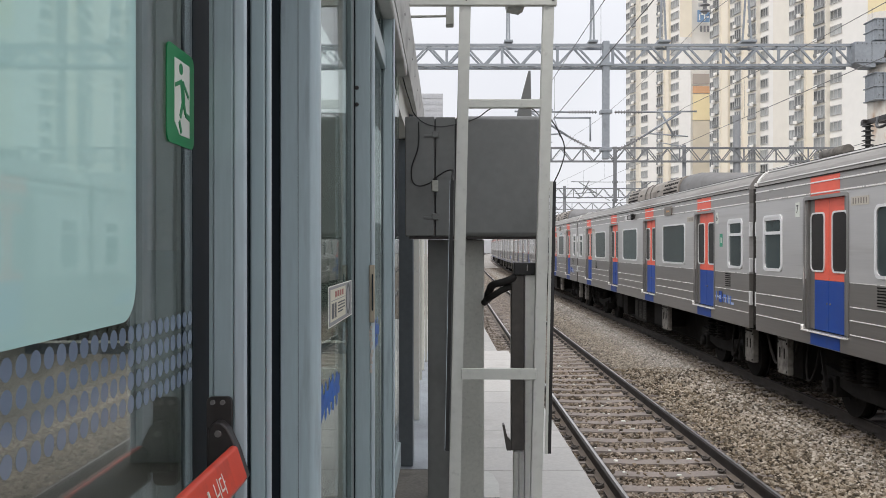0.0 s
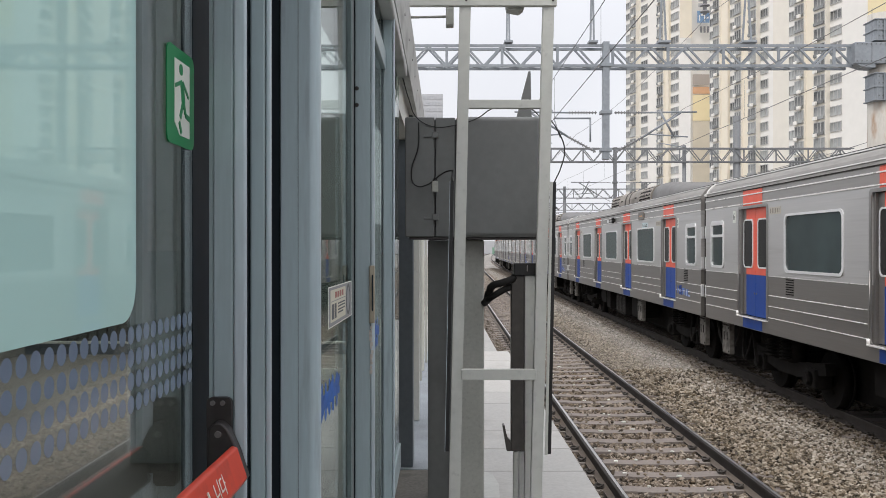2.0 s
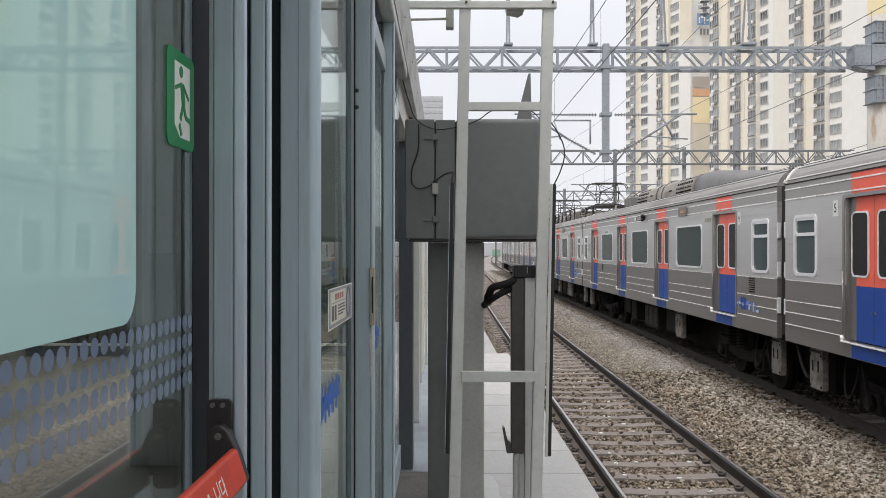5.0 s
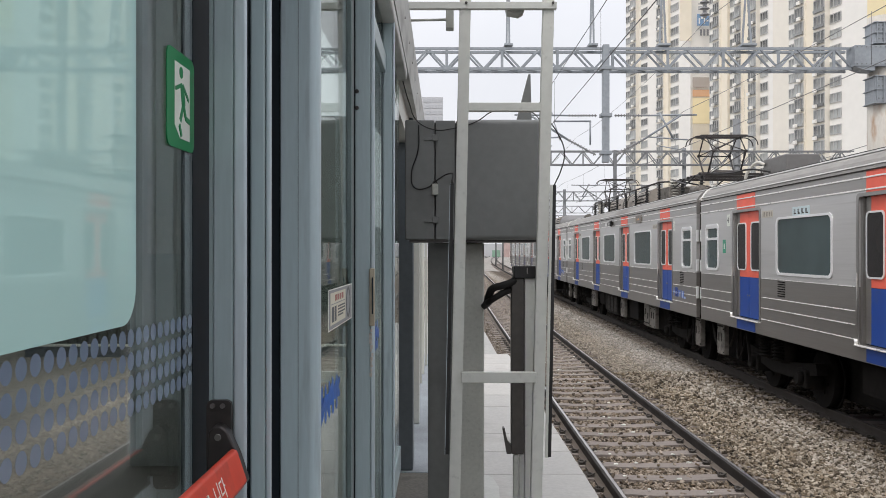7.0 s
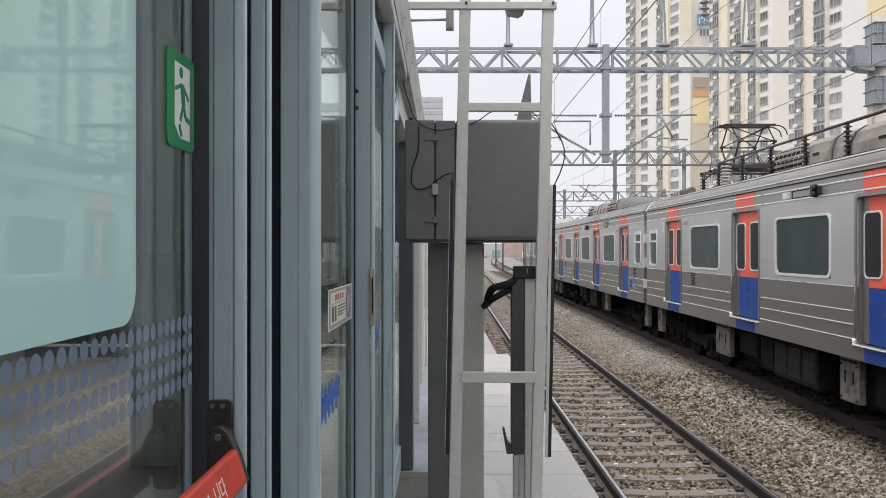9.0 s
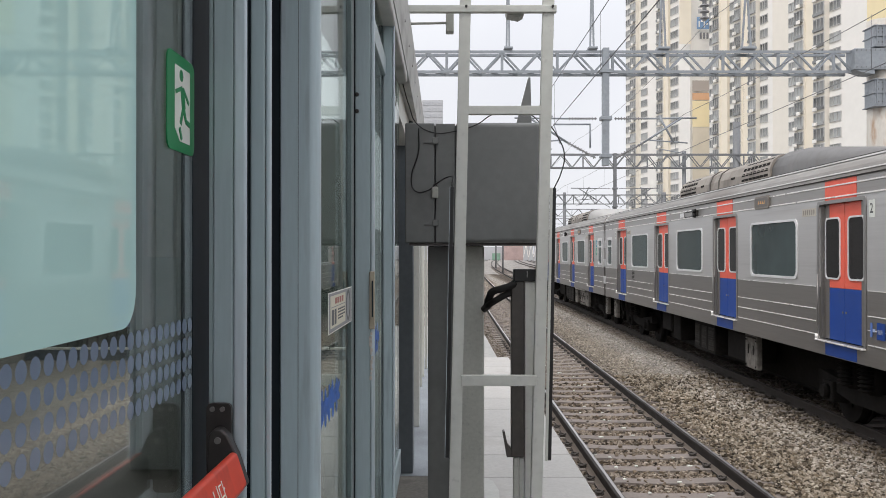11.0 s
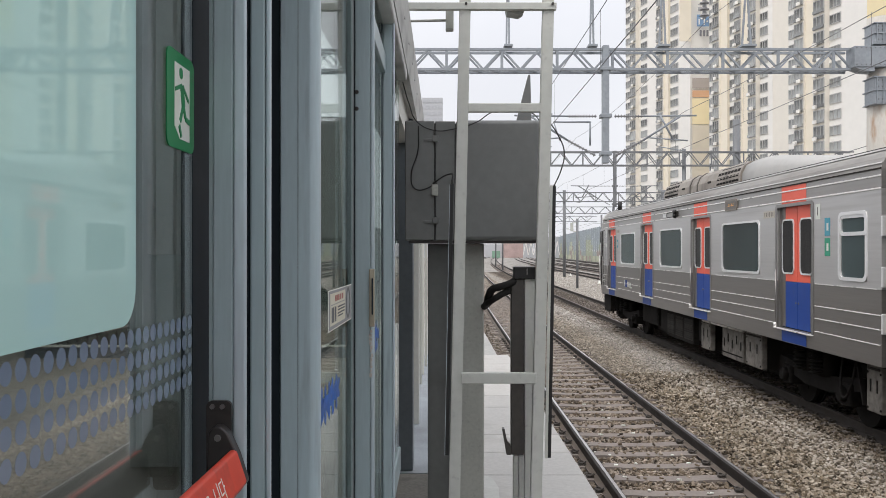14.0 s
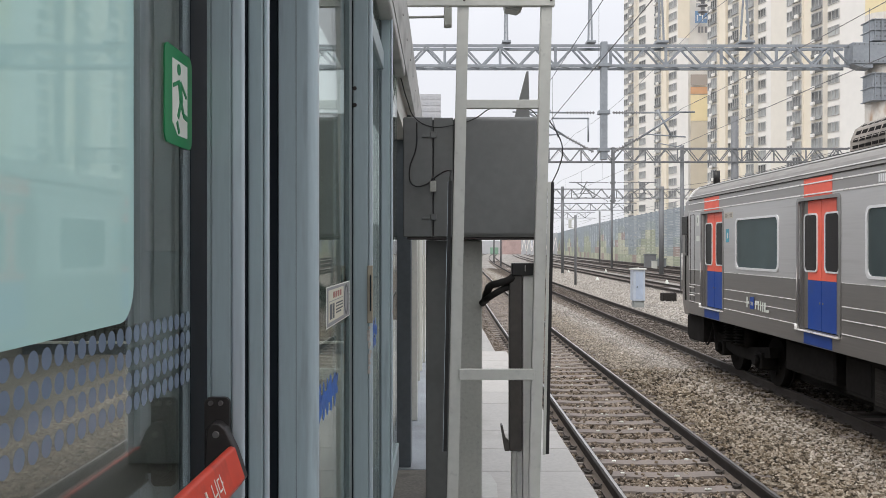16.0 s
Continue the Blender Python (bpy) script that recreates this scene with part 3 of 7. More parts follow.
def stile(bm, y0, y1, x_back, x_front, bev, z0=PLATFORM_Z, z1=3.75):
    return box(bm, x_back, x_front, y0, y1, z0, z1, bev, 3)


def build_emergency_door():
    """The glazed emergency leaf beside the camera."""
    door = empty("emergency_screen_door")
    bm = bmesh.new()
    box(bm, -0.462, -0.45, -1.2, 1.615, 1.25, 3.6)
    part("glass_pane", bm, M_GLASS, door, "dark reflecting glass pane").visible_shadow = False
    bm = bmesh.new()
    prism(bm, rounded(-1.15, 1.309, 2.323, 3.55, 0.055, 8), "x", -0.4499, -0.4492)
    part("frosted_film", bm, M_FILM, door, "pale green frosted film with a rounded corner")
    bm = bmesh.new()
    for row in range(4):
        for i in range(46):
            yc, zc = 1.590 - 0.0335 * i, 2.3028 - 0.0334 * row
            vs = [bm.verts.new((-0.4496, yc + 0.0134 * math.cos(a * math.pi / 7), zc + 0.0132 * math.sin(a * math.pi / 7))) for a in range(14)]
            bm.faces.new(vs)
    bmesh.ops.recalc_face_normals(bm, faces=bm.faces[:])
    tagged(part("dot_band", bm, M_DOT, door, "four rows of pale blue safety dots"), kind="stuff")
    bm = bmesh.new()
    box(bm, -0.48, -0.4494, 1.608, 1.80, 1.15, 3.7)
    part("gasket", bm, M_GASKET, door, "black glass border")
    bm = bmesh.new()
    box(bm, -0.47, -0.421, 1.60, 1.75, 1.11, 1.25, 0.006)
    box(bm, -0.47, -0.421, -1.2, 1.60, 1.11, 1.25, 0.006)
    part("bottom_rail", bm, M_PSD, door)
    bm = bmesh.new()
    box(bm, -0.4252, -0.4175, 1.625, 1.65, 1.15, 3.7, 0.002)
    box(bm, -0.4165, -0.3797, 1.62, 1.65, 1.15, 3.7, 0.003)
    part("stile", bm, M_PSD, door)
    bm = bmesh.new()
    box(bm, -0.3794, -0.3552, 1.617, 1.629, 1.15, 3.7, 0.005, 4)
    part("stile_edge", bm, M_PSD_LIGHT, door, "rounded aluminium edge, its highlight put into the colour")
    return tagged(door, "glazed emergency screen door with grey aluminium stile and frosted film", "screen door")


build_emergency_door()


def build_exit_sign():
    sign = empty("exit_sign")
    y0, y1, z0, z1 = 1.450, 1.607, 2.6025, 2.767
    bm = bmesh.new()
    prism(bm, rounded(y0, y1, z0, z1, 0.018, 5), "x", -0.4495, -0.447)
    part("plate", bm, M_GREEN, sign)
    a0, a1, b0, b1 = y0 + 0.040, y1 - 0.030, z0 + 0.018, z1 - 0.020
    bm = bmesh.new()
    prism(bm, [(a0, b0 + 0.02), (a0 + 0.03, b0), (a1, b0), (a1, b1), (a0, b1)], "x", -0.447, -0.4464)
    part("white_field", bm, M_WHITE, sign)

    def stroke(bm, p, q, w):
        p, q = Vector(p), Vector(q)
        d = (q - p).normalized()
        n = Vector((-d.y, d.x)) * w / 2
        lift = 0.00012 * len(sign.children)
        prism(bm, [tuple(p + n), tuple(q + n), tuple(q - n), tuple(p - n)], "x", -0.4464, -0.4460 + lift)
    c = (a0 + a1) / 2
    for p, q, w in (((c - 0.004, b1 - 0.034), (c + 0.006, b1 - 0.070), 0.020), ((c - 0.004, b1 - 0.034), (a0 + 0.002, b1 - 0.046), 0.007),
                    ((c + 0.004, b1 - 0.036), (a1 - 0.008, b1 - 0.056), 0.007), ((c + 0.004, b1 - 0.066), (c - 0.014, b0 + 0.030), 0.010),
                    ((c + 0.004, b1 - 0.066), (c + 0.016, b0 + 0.040), 0.010), ((c + 0.016, b0 + 0.038), (a1 - 0.002, b0 + 0.034), 0.009),
                    ((c - 0.020, b0 + 0.022), (c - 0.008, b0 + 0.004), 0.008)):
        bm = bmesh.new()
        stroke(bm, p, q, w)
        part("symbol_limb", bm, M_GREEN, sign)
    bm = bmesh.new()
    prism(bm, [(c - 0.008 + 0.011 * math.cos(i * math.pi / 6), b1 - 0.014 + 0.010 * math.sin(i * math.pi / 6)) for i in range(12)], "x", -0.4464, -0.4459)
    part("symbol_head", bm, M_GREEN, sign)
    tagged(sign, "green and white emergency exit sign stuck on the glass", "sign")


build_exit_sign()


def build_lever():
    lever = empty("push_bar")
    bm = bmesh.new()
    prism(bm, rounded(-0.4245, -0.3795, 2.00, 2.160, 0.010, 4), "y", 1.606, 1.6165)
    part("bracket_plate", bm, M_BRACKET, lever)
    for x in (-0.413, -0.395):
        bm = bmesh.new()
        rod(bm, (x, 1.6075, 2.150), (x, 1.601, 2.150), 0.0045, 10)
        part("bolt", bm, M_CHROME, lever)
    bm = bmesh.new()
    rod(bm, (-0.397, 1.588, 2.099), (-0.397, 1.576, 2.099), 0.0075, 12, 0.006)
    part("pivot_bolt", bm, M_CHROME, lever, "shiny pivot bolt")
    bm = bmesh.new()
    prism(bm, [(-0.414, 2.108), (-0.404, 2.119), (-0.392, 2.119), (-0.380, 2.108), (-0.362, 2.070), (-0.346, 2.020), (-0.352, 2.012), (-0.372, 2.03), (-0.418, 2.03)], "y", 1.578, 1.607)
    bmesh.ops.bevel(bm, geom=bm.edges[:], offset=0.003, segments=2, affect="EDGES", profile=0.5)
    part("arm", bm, M_BRACKET, lever, "dark curved arm")
    # the red bar runs along the door towards the near end of the leaf
    bm = bmesh.new()
    prof = [(-0.382, 2.070), (-0.372, 2.080), (-0.362, 2.078), (-0.344, 2.024), (-0.352, 2.010), (-0.386, 2.016)]
    r0, r1 = [bm.verts.new((x, 1.577, z)) for x, z in prof], [bm.verts.new((x - 0.012, 0.30, z - 0.005)) for x, z in prof]
    bm.faces.new(r0)
    bm.faces.new(r1[::-1])
    for i in range(6):
        bm.faces.new((r0[i], r1[i], r1[(i + 1) % 6], r0[(i + 1) % 6]))
    bmesh.ops.recalc_face_normals(bm, faces=bm.faces[:])
    bmesh.ops.bevel(bm, geom=bm.edges[:], offset=0.004, segments=3, affect="EDGES", profile=0.5)
    bm.normal_update()
    # back faces are coloured dark to dull the bar's reflection in the glass
    for f in bm.faces:
        f.material_index = 1 if f.normal.x < -0.5 else 0
    part("red_bar", bm, (M_RED, M_BRACKET), lever, "glossy red painted bar")
    bm = bmesh.new()
    box(bm, -0.45, -0.36, 0.26, 0.31, 1.97, 2.09, 0.004)
    part("end_bracket", bm, M_BRACKET, lever)
    # worn white lettering, as bars on the sloping face
    u = Vector((0.018, 0, -0.054)).normalized()
    nrm = Vector((0.95, 0, 0.31))
    cu = bpy.data.curves.new("lettering", "FONT")
    cu.body, cu.size, cu.align_x, cu.align_y, cu.extrude = "\ub2c8\ub2e4", 0.037, "RIGHT", "CENTER", 0.0003
    flat = new("lettering", cu)
    words = bpy.data.meshes.new_from_object(flat)
    bpy.data.objects.remove(flat)
    words.transform(Matrix(((0, -u.x, 0.949, -0.3630 + u.x * 0.036), (1, 0, 0, 1.452), (0, -u.z, 0.316, 2.0780 + u.z * 0.036), (0, 0, 0, 1))))
    words.materials.clear()
    words.materials.append(M_WHITE)
    ob = new("lettering", words)
    ob.parent = lever
    for y, off, ln, wd in ((1.400, 0.036, 0.005, 0.028), (1.380, 0.036, 0.016, 0.004), (1.355, 0.036, 0.005, 0.026)):
        bm = bmesh.new()
        y -= 0.045
        c = Vector((-0.362 - 0.012 * (1.577 - y) / 1.277, y, 2.078)) + u * off + nrm * 0.0012
        vs = [bm.verts.new(c + Vector((0, a * ln / 2, 0)) + u * b * wd / 2 + nrm * e) for e in (-0.0014, 0.0008) for a, b in ((-1, -1), (1, -1), (1, 1), (-1, 1))]
        for f in ((0, 3, 2, 1), (4, 5, 6, 7), (0, 1, 5, 4), (1, 2, 6, 5), (2, 3, 7, 6), (3, 0, 4, 7)):
            bm.faces.new([vs[i] for i in f])
        bmesh.ops.recalc_face_normals(bm, faces=bm.faces[:])
        part("lettering_bar", bm, M_WHITE, lever)
    tagged(lever, "red emergency push bar on a dark bracket, with worn lettering", "push bar")


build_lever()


def build_frame_post(y0, y1, xs, label, name="screen_door_post", light=True, round_edge=0.010):
    """A post of the screen-door wall: a gasket, the body, and a light rounded edge."""
    post = empty(name)
    bm = bmesh.new()
    box(bm, xs[0], xs[1], y0 + 0.006, y1, PLATFORM_Z, 3.75, 0.002)
    part("gasket", bm, M_GASKET, post)
    if not light:
        # one broad extrusion with a large round at the front corner
        r = round_edge
        pts = [(xs[1] + 0.0005, y1), (xs[1] + 0.0005, y0 + 0.003), (xs[1] + 0.0035, y0), (xs[1] + 0.005, y0), (xs[3] - r - 0.002, y0)]
        pts += [(xs[3] - r + r * math.sin(radians(90 * i / 12)), y0 + r - r * math.cos(radians(90 * i / 12))) for i in range(13)]
        bm = bmesh.new()
        prism(bm, pts + [(xs[3], y1)], "z", PLATFORM_Z, 3.75)
        part("body", bm, M_PSD_BROAD, post)
        bm = bmesh.new()
        box(bm, -0.3385, -0.3370, y0 - 0.0005, y0 + 0.002, PLATFORM_Z, 3.75)
        part("seam", bm, M_PSD_DARK, post)
        return tagged(post, label, "post", "screen door posts")
    bm = bmesh.new()
    box(bm, xs[1] + 0.0005, xs[2], y0, y1, PLATFORM_Z, 3.75, 0.004)
    part("body", bm, M_PSD, post)
    bm = bmesh.new()
    box(bm, xs[2] + 0.0005, xs[3], y0 - 0.002, y0 + 0.008, PLATFORM_Z, 3.75, round_edge, 5)
    part("edge", bm, M_PSD_LIGHT if light else M_PSD, post)
    return tagged(post, label, "post", "screen door posts")


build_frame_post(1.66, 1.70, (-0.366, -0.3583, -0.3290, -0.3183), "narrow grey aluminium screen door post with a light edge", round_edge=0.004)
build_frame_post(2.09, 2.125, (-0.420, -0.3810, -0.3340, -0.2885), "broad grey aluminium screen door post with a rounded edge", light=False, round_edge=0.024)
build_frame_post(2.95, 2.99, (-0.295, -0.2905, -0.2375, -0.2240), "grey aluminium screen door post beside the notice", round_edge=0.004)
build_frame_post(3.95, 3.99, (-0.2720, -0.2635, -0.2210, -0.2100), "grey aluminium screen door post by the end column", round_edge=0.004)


def build_fixed_screen(y0, y1, x, label, skew=0.0):
    screen = empty("fixed_glass_screen")
    bm = bmesh.new()
    prism(bm, [(x - 0.012 - skew, y0), (x - skew, y0), (x + skew, y1), (x - 0.012 + skew, y1)], "z", 1.25, 3.6)
    part("glass_pane", bm, M_GLASS_THIN, screen).visible_shadow = False
    bm = bmesh.new()
    box(bm, x - 0.03, x + 0.012, y0, y1, 1.11, 1.25, 0.005)
    part("bottom_rail", bm, M_PSD, screen)
    return tagged(screen, label, "glass screen", "fixed glass screens")


# the first pane is turned to fit its reflection to the camera's view
PANE_SKEW = 0.006
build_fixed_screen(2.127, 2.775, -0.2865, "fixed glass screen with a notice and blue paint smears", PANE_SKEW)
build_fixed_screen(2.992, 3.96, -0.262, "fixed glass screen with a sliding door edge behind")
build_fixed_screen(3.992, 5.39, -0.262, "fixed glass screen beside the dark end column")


def stick_to_pane(thing):
    """Turns what is stuck on the first pane by the pane's turn, which fits its reflection to the camera's view."""
    for ob in thing.children:
        for v in ob.data.vertices:
            v.co.x += 2 * PANE_SKEW * (v.co.y - 2.451) / 0.648


def build_notice():
    notice = empty("notice")
    y0, y1, z0, z1 = 2.265, 2.752, 2.221, 2.328
    k = (y1 - y0) / 0.54
    grey, cream = mat("notice_grey", (0.27, 0.28, 0.28), 0.6, vary=0.05), mat("notice_cream", (0.62, 0.60, 0.49), 0.6, vary=0.05)
    red, dark = mat("notice_red", (0.36, 0.15, 0.12), 0.6, vary=0.05), mat("notice_dark", (0.10, 0.11, 0.11), 0.6, vary=0.05)

    def sheet(name, a, b, c, e, m, layer):
        bm = bmesh.new()
        x = -0.2863 + 0.0005 * layer
        prism(bm, [(y0 + k * a, z0 + c), (y0 + k * b, z0 + c), (y0 + k * b, z0 + e), (y0 + k * a, z0 + e)], "x", x, x + 0.0005)
        part(name, bm, m, notice)
    sheet("sheet", 0, 0.54, 0, z1 - z0, M_WHITE, 0)
    sheet("grey_border", 0.012, 0.528, 0.003, z1 - z0 - 0.003, grey, 1)
    sheet("cream_field", 0.035, 0.37, 0.013, 0.097, cream, 2)
    for i in range(4):
        sheet("title_bar", 0.13 + 0.05 * i, 0.165 + 0.05 * i, 0.074, 0.090, red, 3)
    sheet("print_bar", 0.05, 0.36, 0.066, 0.068, grey, 3)
    sheet("print_bar", 0.06, 0.11, 0.020, 0.060, dark, 3)
    sheet("print_bar", 0.125, 0.155, 0.020, 0.060, dark, 3)
    for c in (0.054, 0.046, 0.037, 0.029):
        sheet("print_bar", 0.19, 0.35 if c > 0.03 else 0.31, c, c + 0.004, dark, 3)
    circle = [(math.cos(i * math.pi / 12), math.sin(i * math.pi / 12)) for i in range(24)]
    bm = bmesh.new()
    ring(bm, [(y0 + k * (0.445 + 0.052 * c), z0 + 0.055 + 0.046 * e) for c, e in circle], [(y0 + k * (0.445 + 0.040 * c), z0 + 0.055 + 0.036 * e) for c, e in circle], "x", -0.2853, -0.2848)
    part("round_symbol", bm, dark, notice)
    stick_to_pane(notice)
    tagged(notice, "grey and cream printed notice with a red title on the glass", "notice")


build_notice()


def build_scrawl(y0, y1, z0, z1, x, strokes, label):
    """Blue spray paint: slanting strokes and loops along a line on the glass."""
    rnd = random.Random(strokes)
    scrawl = empty("paint_scrawl")
    paint = mat("spray_blue", (0.03, 0.12, 0.42), 0.5, vary=0.35, grain=60, patch=12)

    def stroke(p, q, w, i):
        p, q = Vector(p), Vector(q)
        d = (q - p).normalized()
        n = Vector((-d.y, d.x)) * w / 2
        e = d * w / 3
        xx = x + 0.00012 * i
        bm = bmesh.new()
        prism(bm, [tuple(p + n), tuple(p - e), tuple(p - n), tuple(q - n * 0.8), tuple(q + e), tuple(q + n * 0.8)], "x", xx, xx + 0.0003)
        part("stroke", bm, paint, scrawl)
    step, h, i = (y1 - y0) / strokes, z1 - z0, 0
    for k in range(strokes):
        yc = y0 + step * (k + 0.5)
        top, low = z1 - rnd.uniform(0, 0.15) * h, z0 + rnd.uniform(0, 0.25) * h
        stroke((yc, low), (yc + rnd.uniform(-0.2, 0.2) * step, top), 0.032, i)
        stroke((yc, (low + top) / 2), (yc + step * 0.9, top - rnd.uniform(0.1, 0.4) * h), 0.026, i + 1)
        stroke((yc, (low + top) / 2), (yc + step * 0.9, low + rnd.uniform(0.1, 0.4) * h), 0.026, i + 2)
        i += 3
    for k in range(strokes):
        yc, zc = y0 + (y1 - y0) * rnd.random() * 0.55, z0 + h * rnd.uniform(0.2, 0.75)
        stroke((yc - 0.03, zc - 0.008), (yc + 0.03, zc + rnd.uniform(-0.01, 0.015)), 0.036, i)
        i += 1
    return tagged(scrawl, label, "graffiti")


stick_to_pane(build_scrawl(2.125, 2.44, 2.008, 2.098, -0.2863, 5, "blue spray paint scrawl on the glass"))
build_scrawl(3.45, 3.62, 2.02, 2.16, -0.2612, 2, "small blue spray paint smear on the glass")


bm = bmesh.new()
box(bm, -0.300, -0.2835, 2.776, 2.860, PLATFORM_Z, 3.6, 0.002)
tagged(part("gasket_strip", bm, mat("gasket_grey", (0.13, 0.155, 0.16), 0.6, vary=0.15, grain=30)), "grey rubber strip between glass and post", "gasket")


for z in (2.955, 2.90):
    bm = bmesh.new()
    rod(bm, (-0.2830, 2.952, z), (-0.2830, 2.944, z), 0.008, 8, 0.006)
    tagged(part("post_bolt", bm, M_BRACKET), "small dark bolt on the screen door post", "bolt", "post bolts")


def build_latch():
    latch = empty("door_latch")
    latch_wear = mat("latch_wear", (0.56, 0.52, 0.47), 0.8, vary=0.4, grain=90)
    bm = bmesh.new()
    box(bm, -0.241, -0.2235, 2.940, 2.949, 2.18, 2.37, 0.002)
    part("strip", bm, mat("latch_brass", (0.42, 0.37, 0.28), 0.5, 0.2, vary=0.2), latch)
    bm = bmesh.new()
    box(bm, -0.2325, -0.2275, 2.934, 2.9395, 2.22, 2.34, 0.001)
    part("slot", bm, M_GASKET, latch)
    rnd = random.Random(9)
    for i in range(12):
        bm = bmesh.new()
        z, w = 2.165 - i * 0.013, rnd.uniform(0.002, 0.005)
        xc = -0.2345 + rnd.uniform(-0.003, 0.004)
        box(bm, xc - w, xc + w, 2.9450, 2.9474, z - rnd.uniform(0.004, 0.010), z + 0.004)
        part("worn_patch", bm, latch_wear, latch)
    tagged(latch, "worn beige latch strip in the screen door frame", "latch")


build_latch()


def build_header():
    """The header box of the screen doors and its end piece."""
    header = empty("screen_door_header")
    bm = bmesh.new()
    prism(bm, [(-0.60, 3.575), (-0.205, 3.50), (-0.178, 3.73), (-0.25, 4.1), (-0.60, 4.1)], "y", -1.5, 9.3)
    part("fascia", bm, M_HEADER, header, "pale grey sloping fascia with dark stains")
    bm = bmesh.new()
    box(bm, -0.272, -0.2075, -1.5, 5.27, 3.435, 3.499, 0.012, 3)
    part("beam", bm, M_HEADER, header, "light grey beam with a rounded end")
    bm = bmesh.new()
    box(bm, -0.33, -0.250, 2.995, 3.945, 3.215, 3.30, 0.004)
    part("door_rail", bm, M_PSD, header)
    bm = bmesh.new()
    box(bm, -0.48, -0.275, 2.995, 9.3, 3.31, 3.57)
    part("rear_box", bm, M_FRAME, header)
    for i in range(6):
        bm = bmesh.new()
        rod(bm, (-0.20, 4.0 + 0.55 * i, 3.62), (-0.190, 4.0 + 0.55 * i, 3.622), 0.013, 8)
        part("bolt", bm, M_BRACKET, header)
    tagged(header, "grey header box above the platform screen doors", "header", kind="structure")


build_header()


# scaled about the camera's eye, so its view of them stays the same
scale_about_eye = Matrix.Translation((0, 0, EYE_Z)) @ Matrix.Scale(SCREEN_EYE_SCALE, 4) @ Matrix.Translation((0, 0, -EYE_Z))
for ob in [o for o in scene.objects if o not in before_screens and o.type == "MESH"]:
    ob.data.transform(scale_about_eye)


def build_screen_sill():
    bm = bmesh.new()
    box(bm, -0.36, -0.158, -0.9, 2.92, PLATFORM_Z - 0.001, 1.455, 0.01)
    tagged(part("screen_door_sill", bm, M_PSD), "grey sill under the platform screen doors", "sill", kind="structure")


build_screen_sill()


def build_end_column():
    bm = bmesh.new()
    box(bm, -0.30, -0.178, 5.40, 5.60, PLATFORM_Z, 3.258, 0.006)
    tagged(part("end_column", bm, M_PSD_DARK), "dark blue-grey steel end column of the screen doors", "column")
    bm = bmesh.new()
    box(bm, -0.245, -0.178, 6.85, 6.98, PLATFORM_Z, 3.5, 0.005)
    tagged(part("pale_post", bm, M_FRAME), "pale grey square post on the platform", "post")
    bm = bmesh.new()
    box(bm, -0.235, -0.205, 8.9, 8.98, PLATFORM_Z, 3.4, 0.003)
    tagged(part("thin_post", bm, M_POST), "thin grey steel post near the platform end", "post")


build_end_column()


def build_slim_posts():
    """A row of slim posts along the platform's end, seen one behind the other."""
    for y, x, w, m, label in ((9.0, -0.217, 0.020, M_BRACKET, "slim dark post in a row near the platform end"), (9.6, -0.207, 0.022, M_FRAME, "slim pale post in a row near the platform end"), (10.3, -0.190, 0.026, M_POST, "slim grey post in a row near the platform end")):
        bm = bmesh.new()
        box(bm, x - w / 2, x + w / 2, y, y + 0.05, PLATFORM_Z, 3.3, 0.003)
        tagged(part("slim_post", bm, m), label, "post", "slim posts")


build_slim_posts()


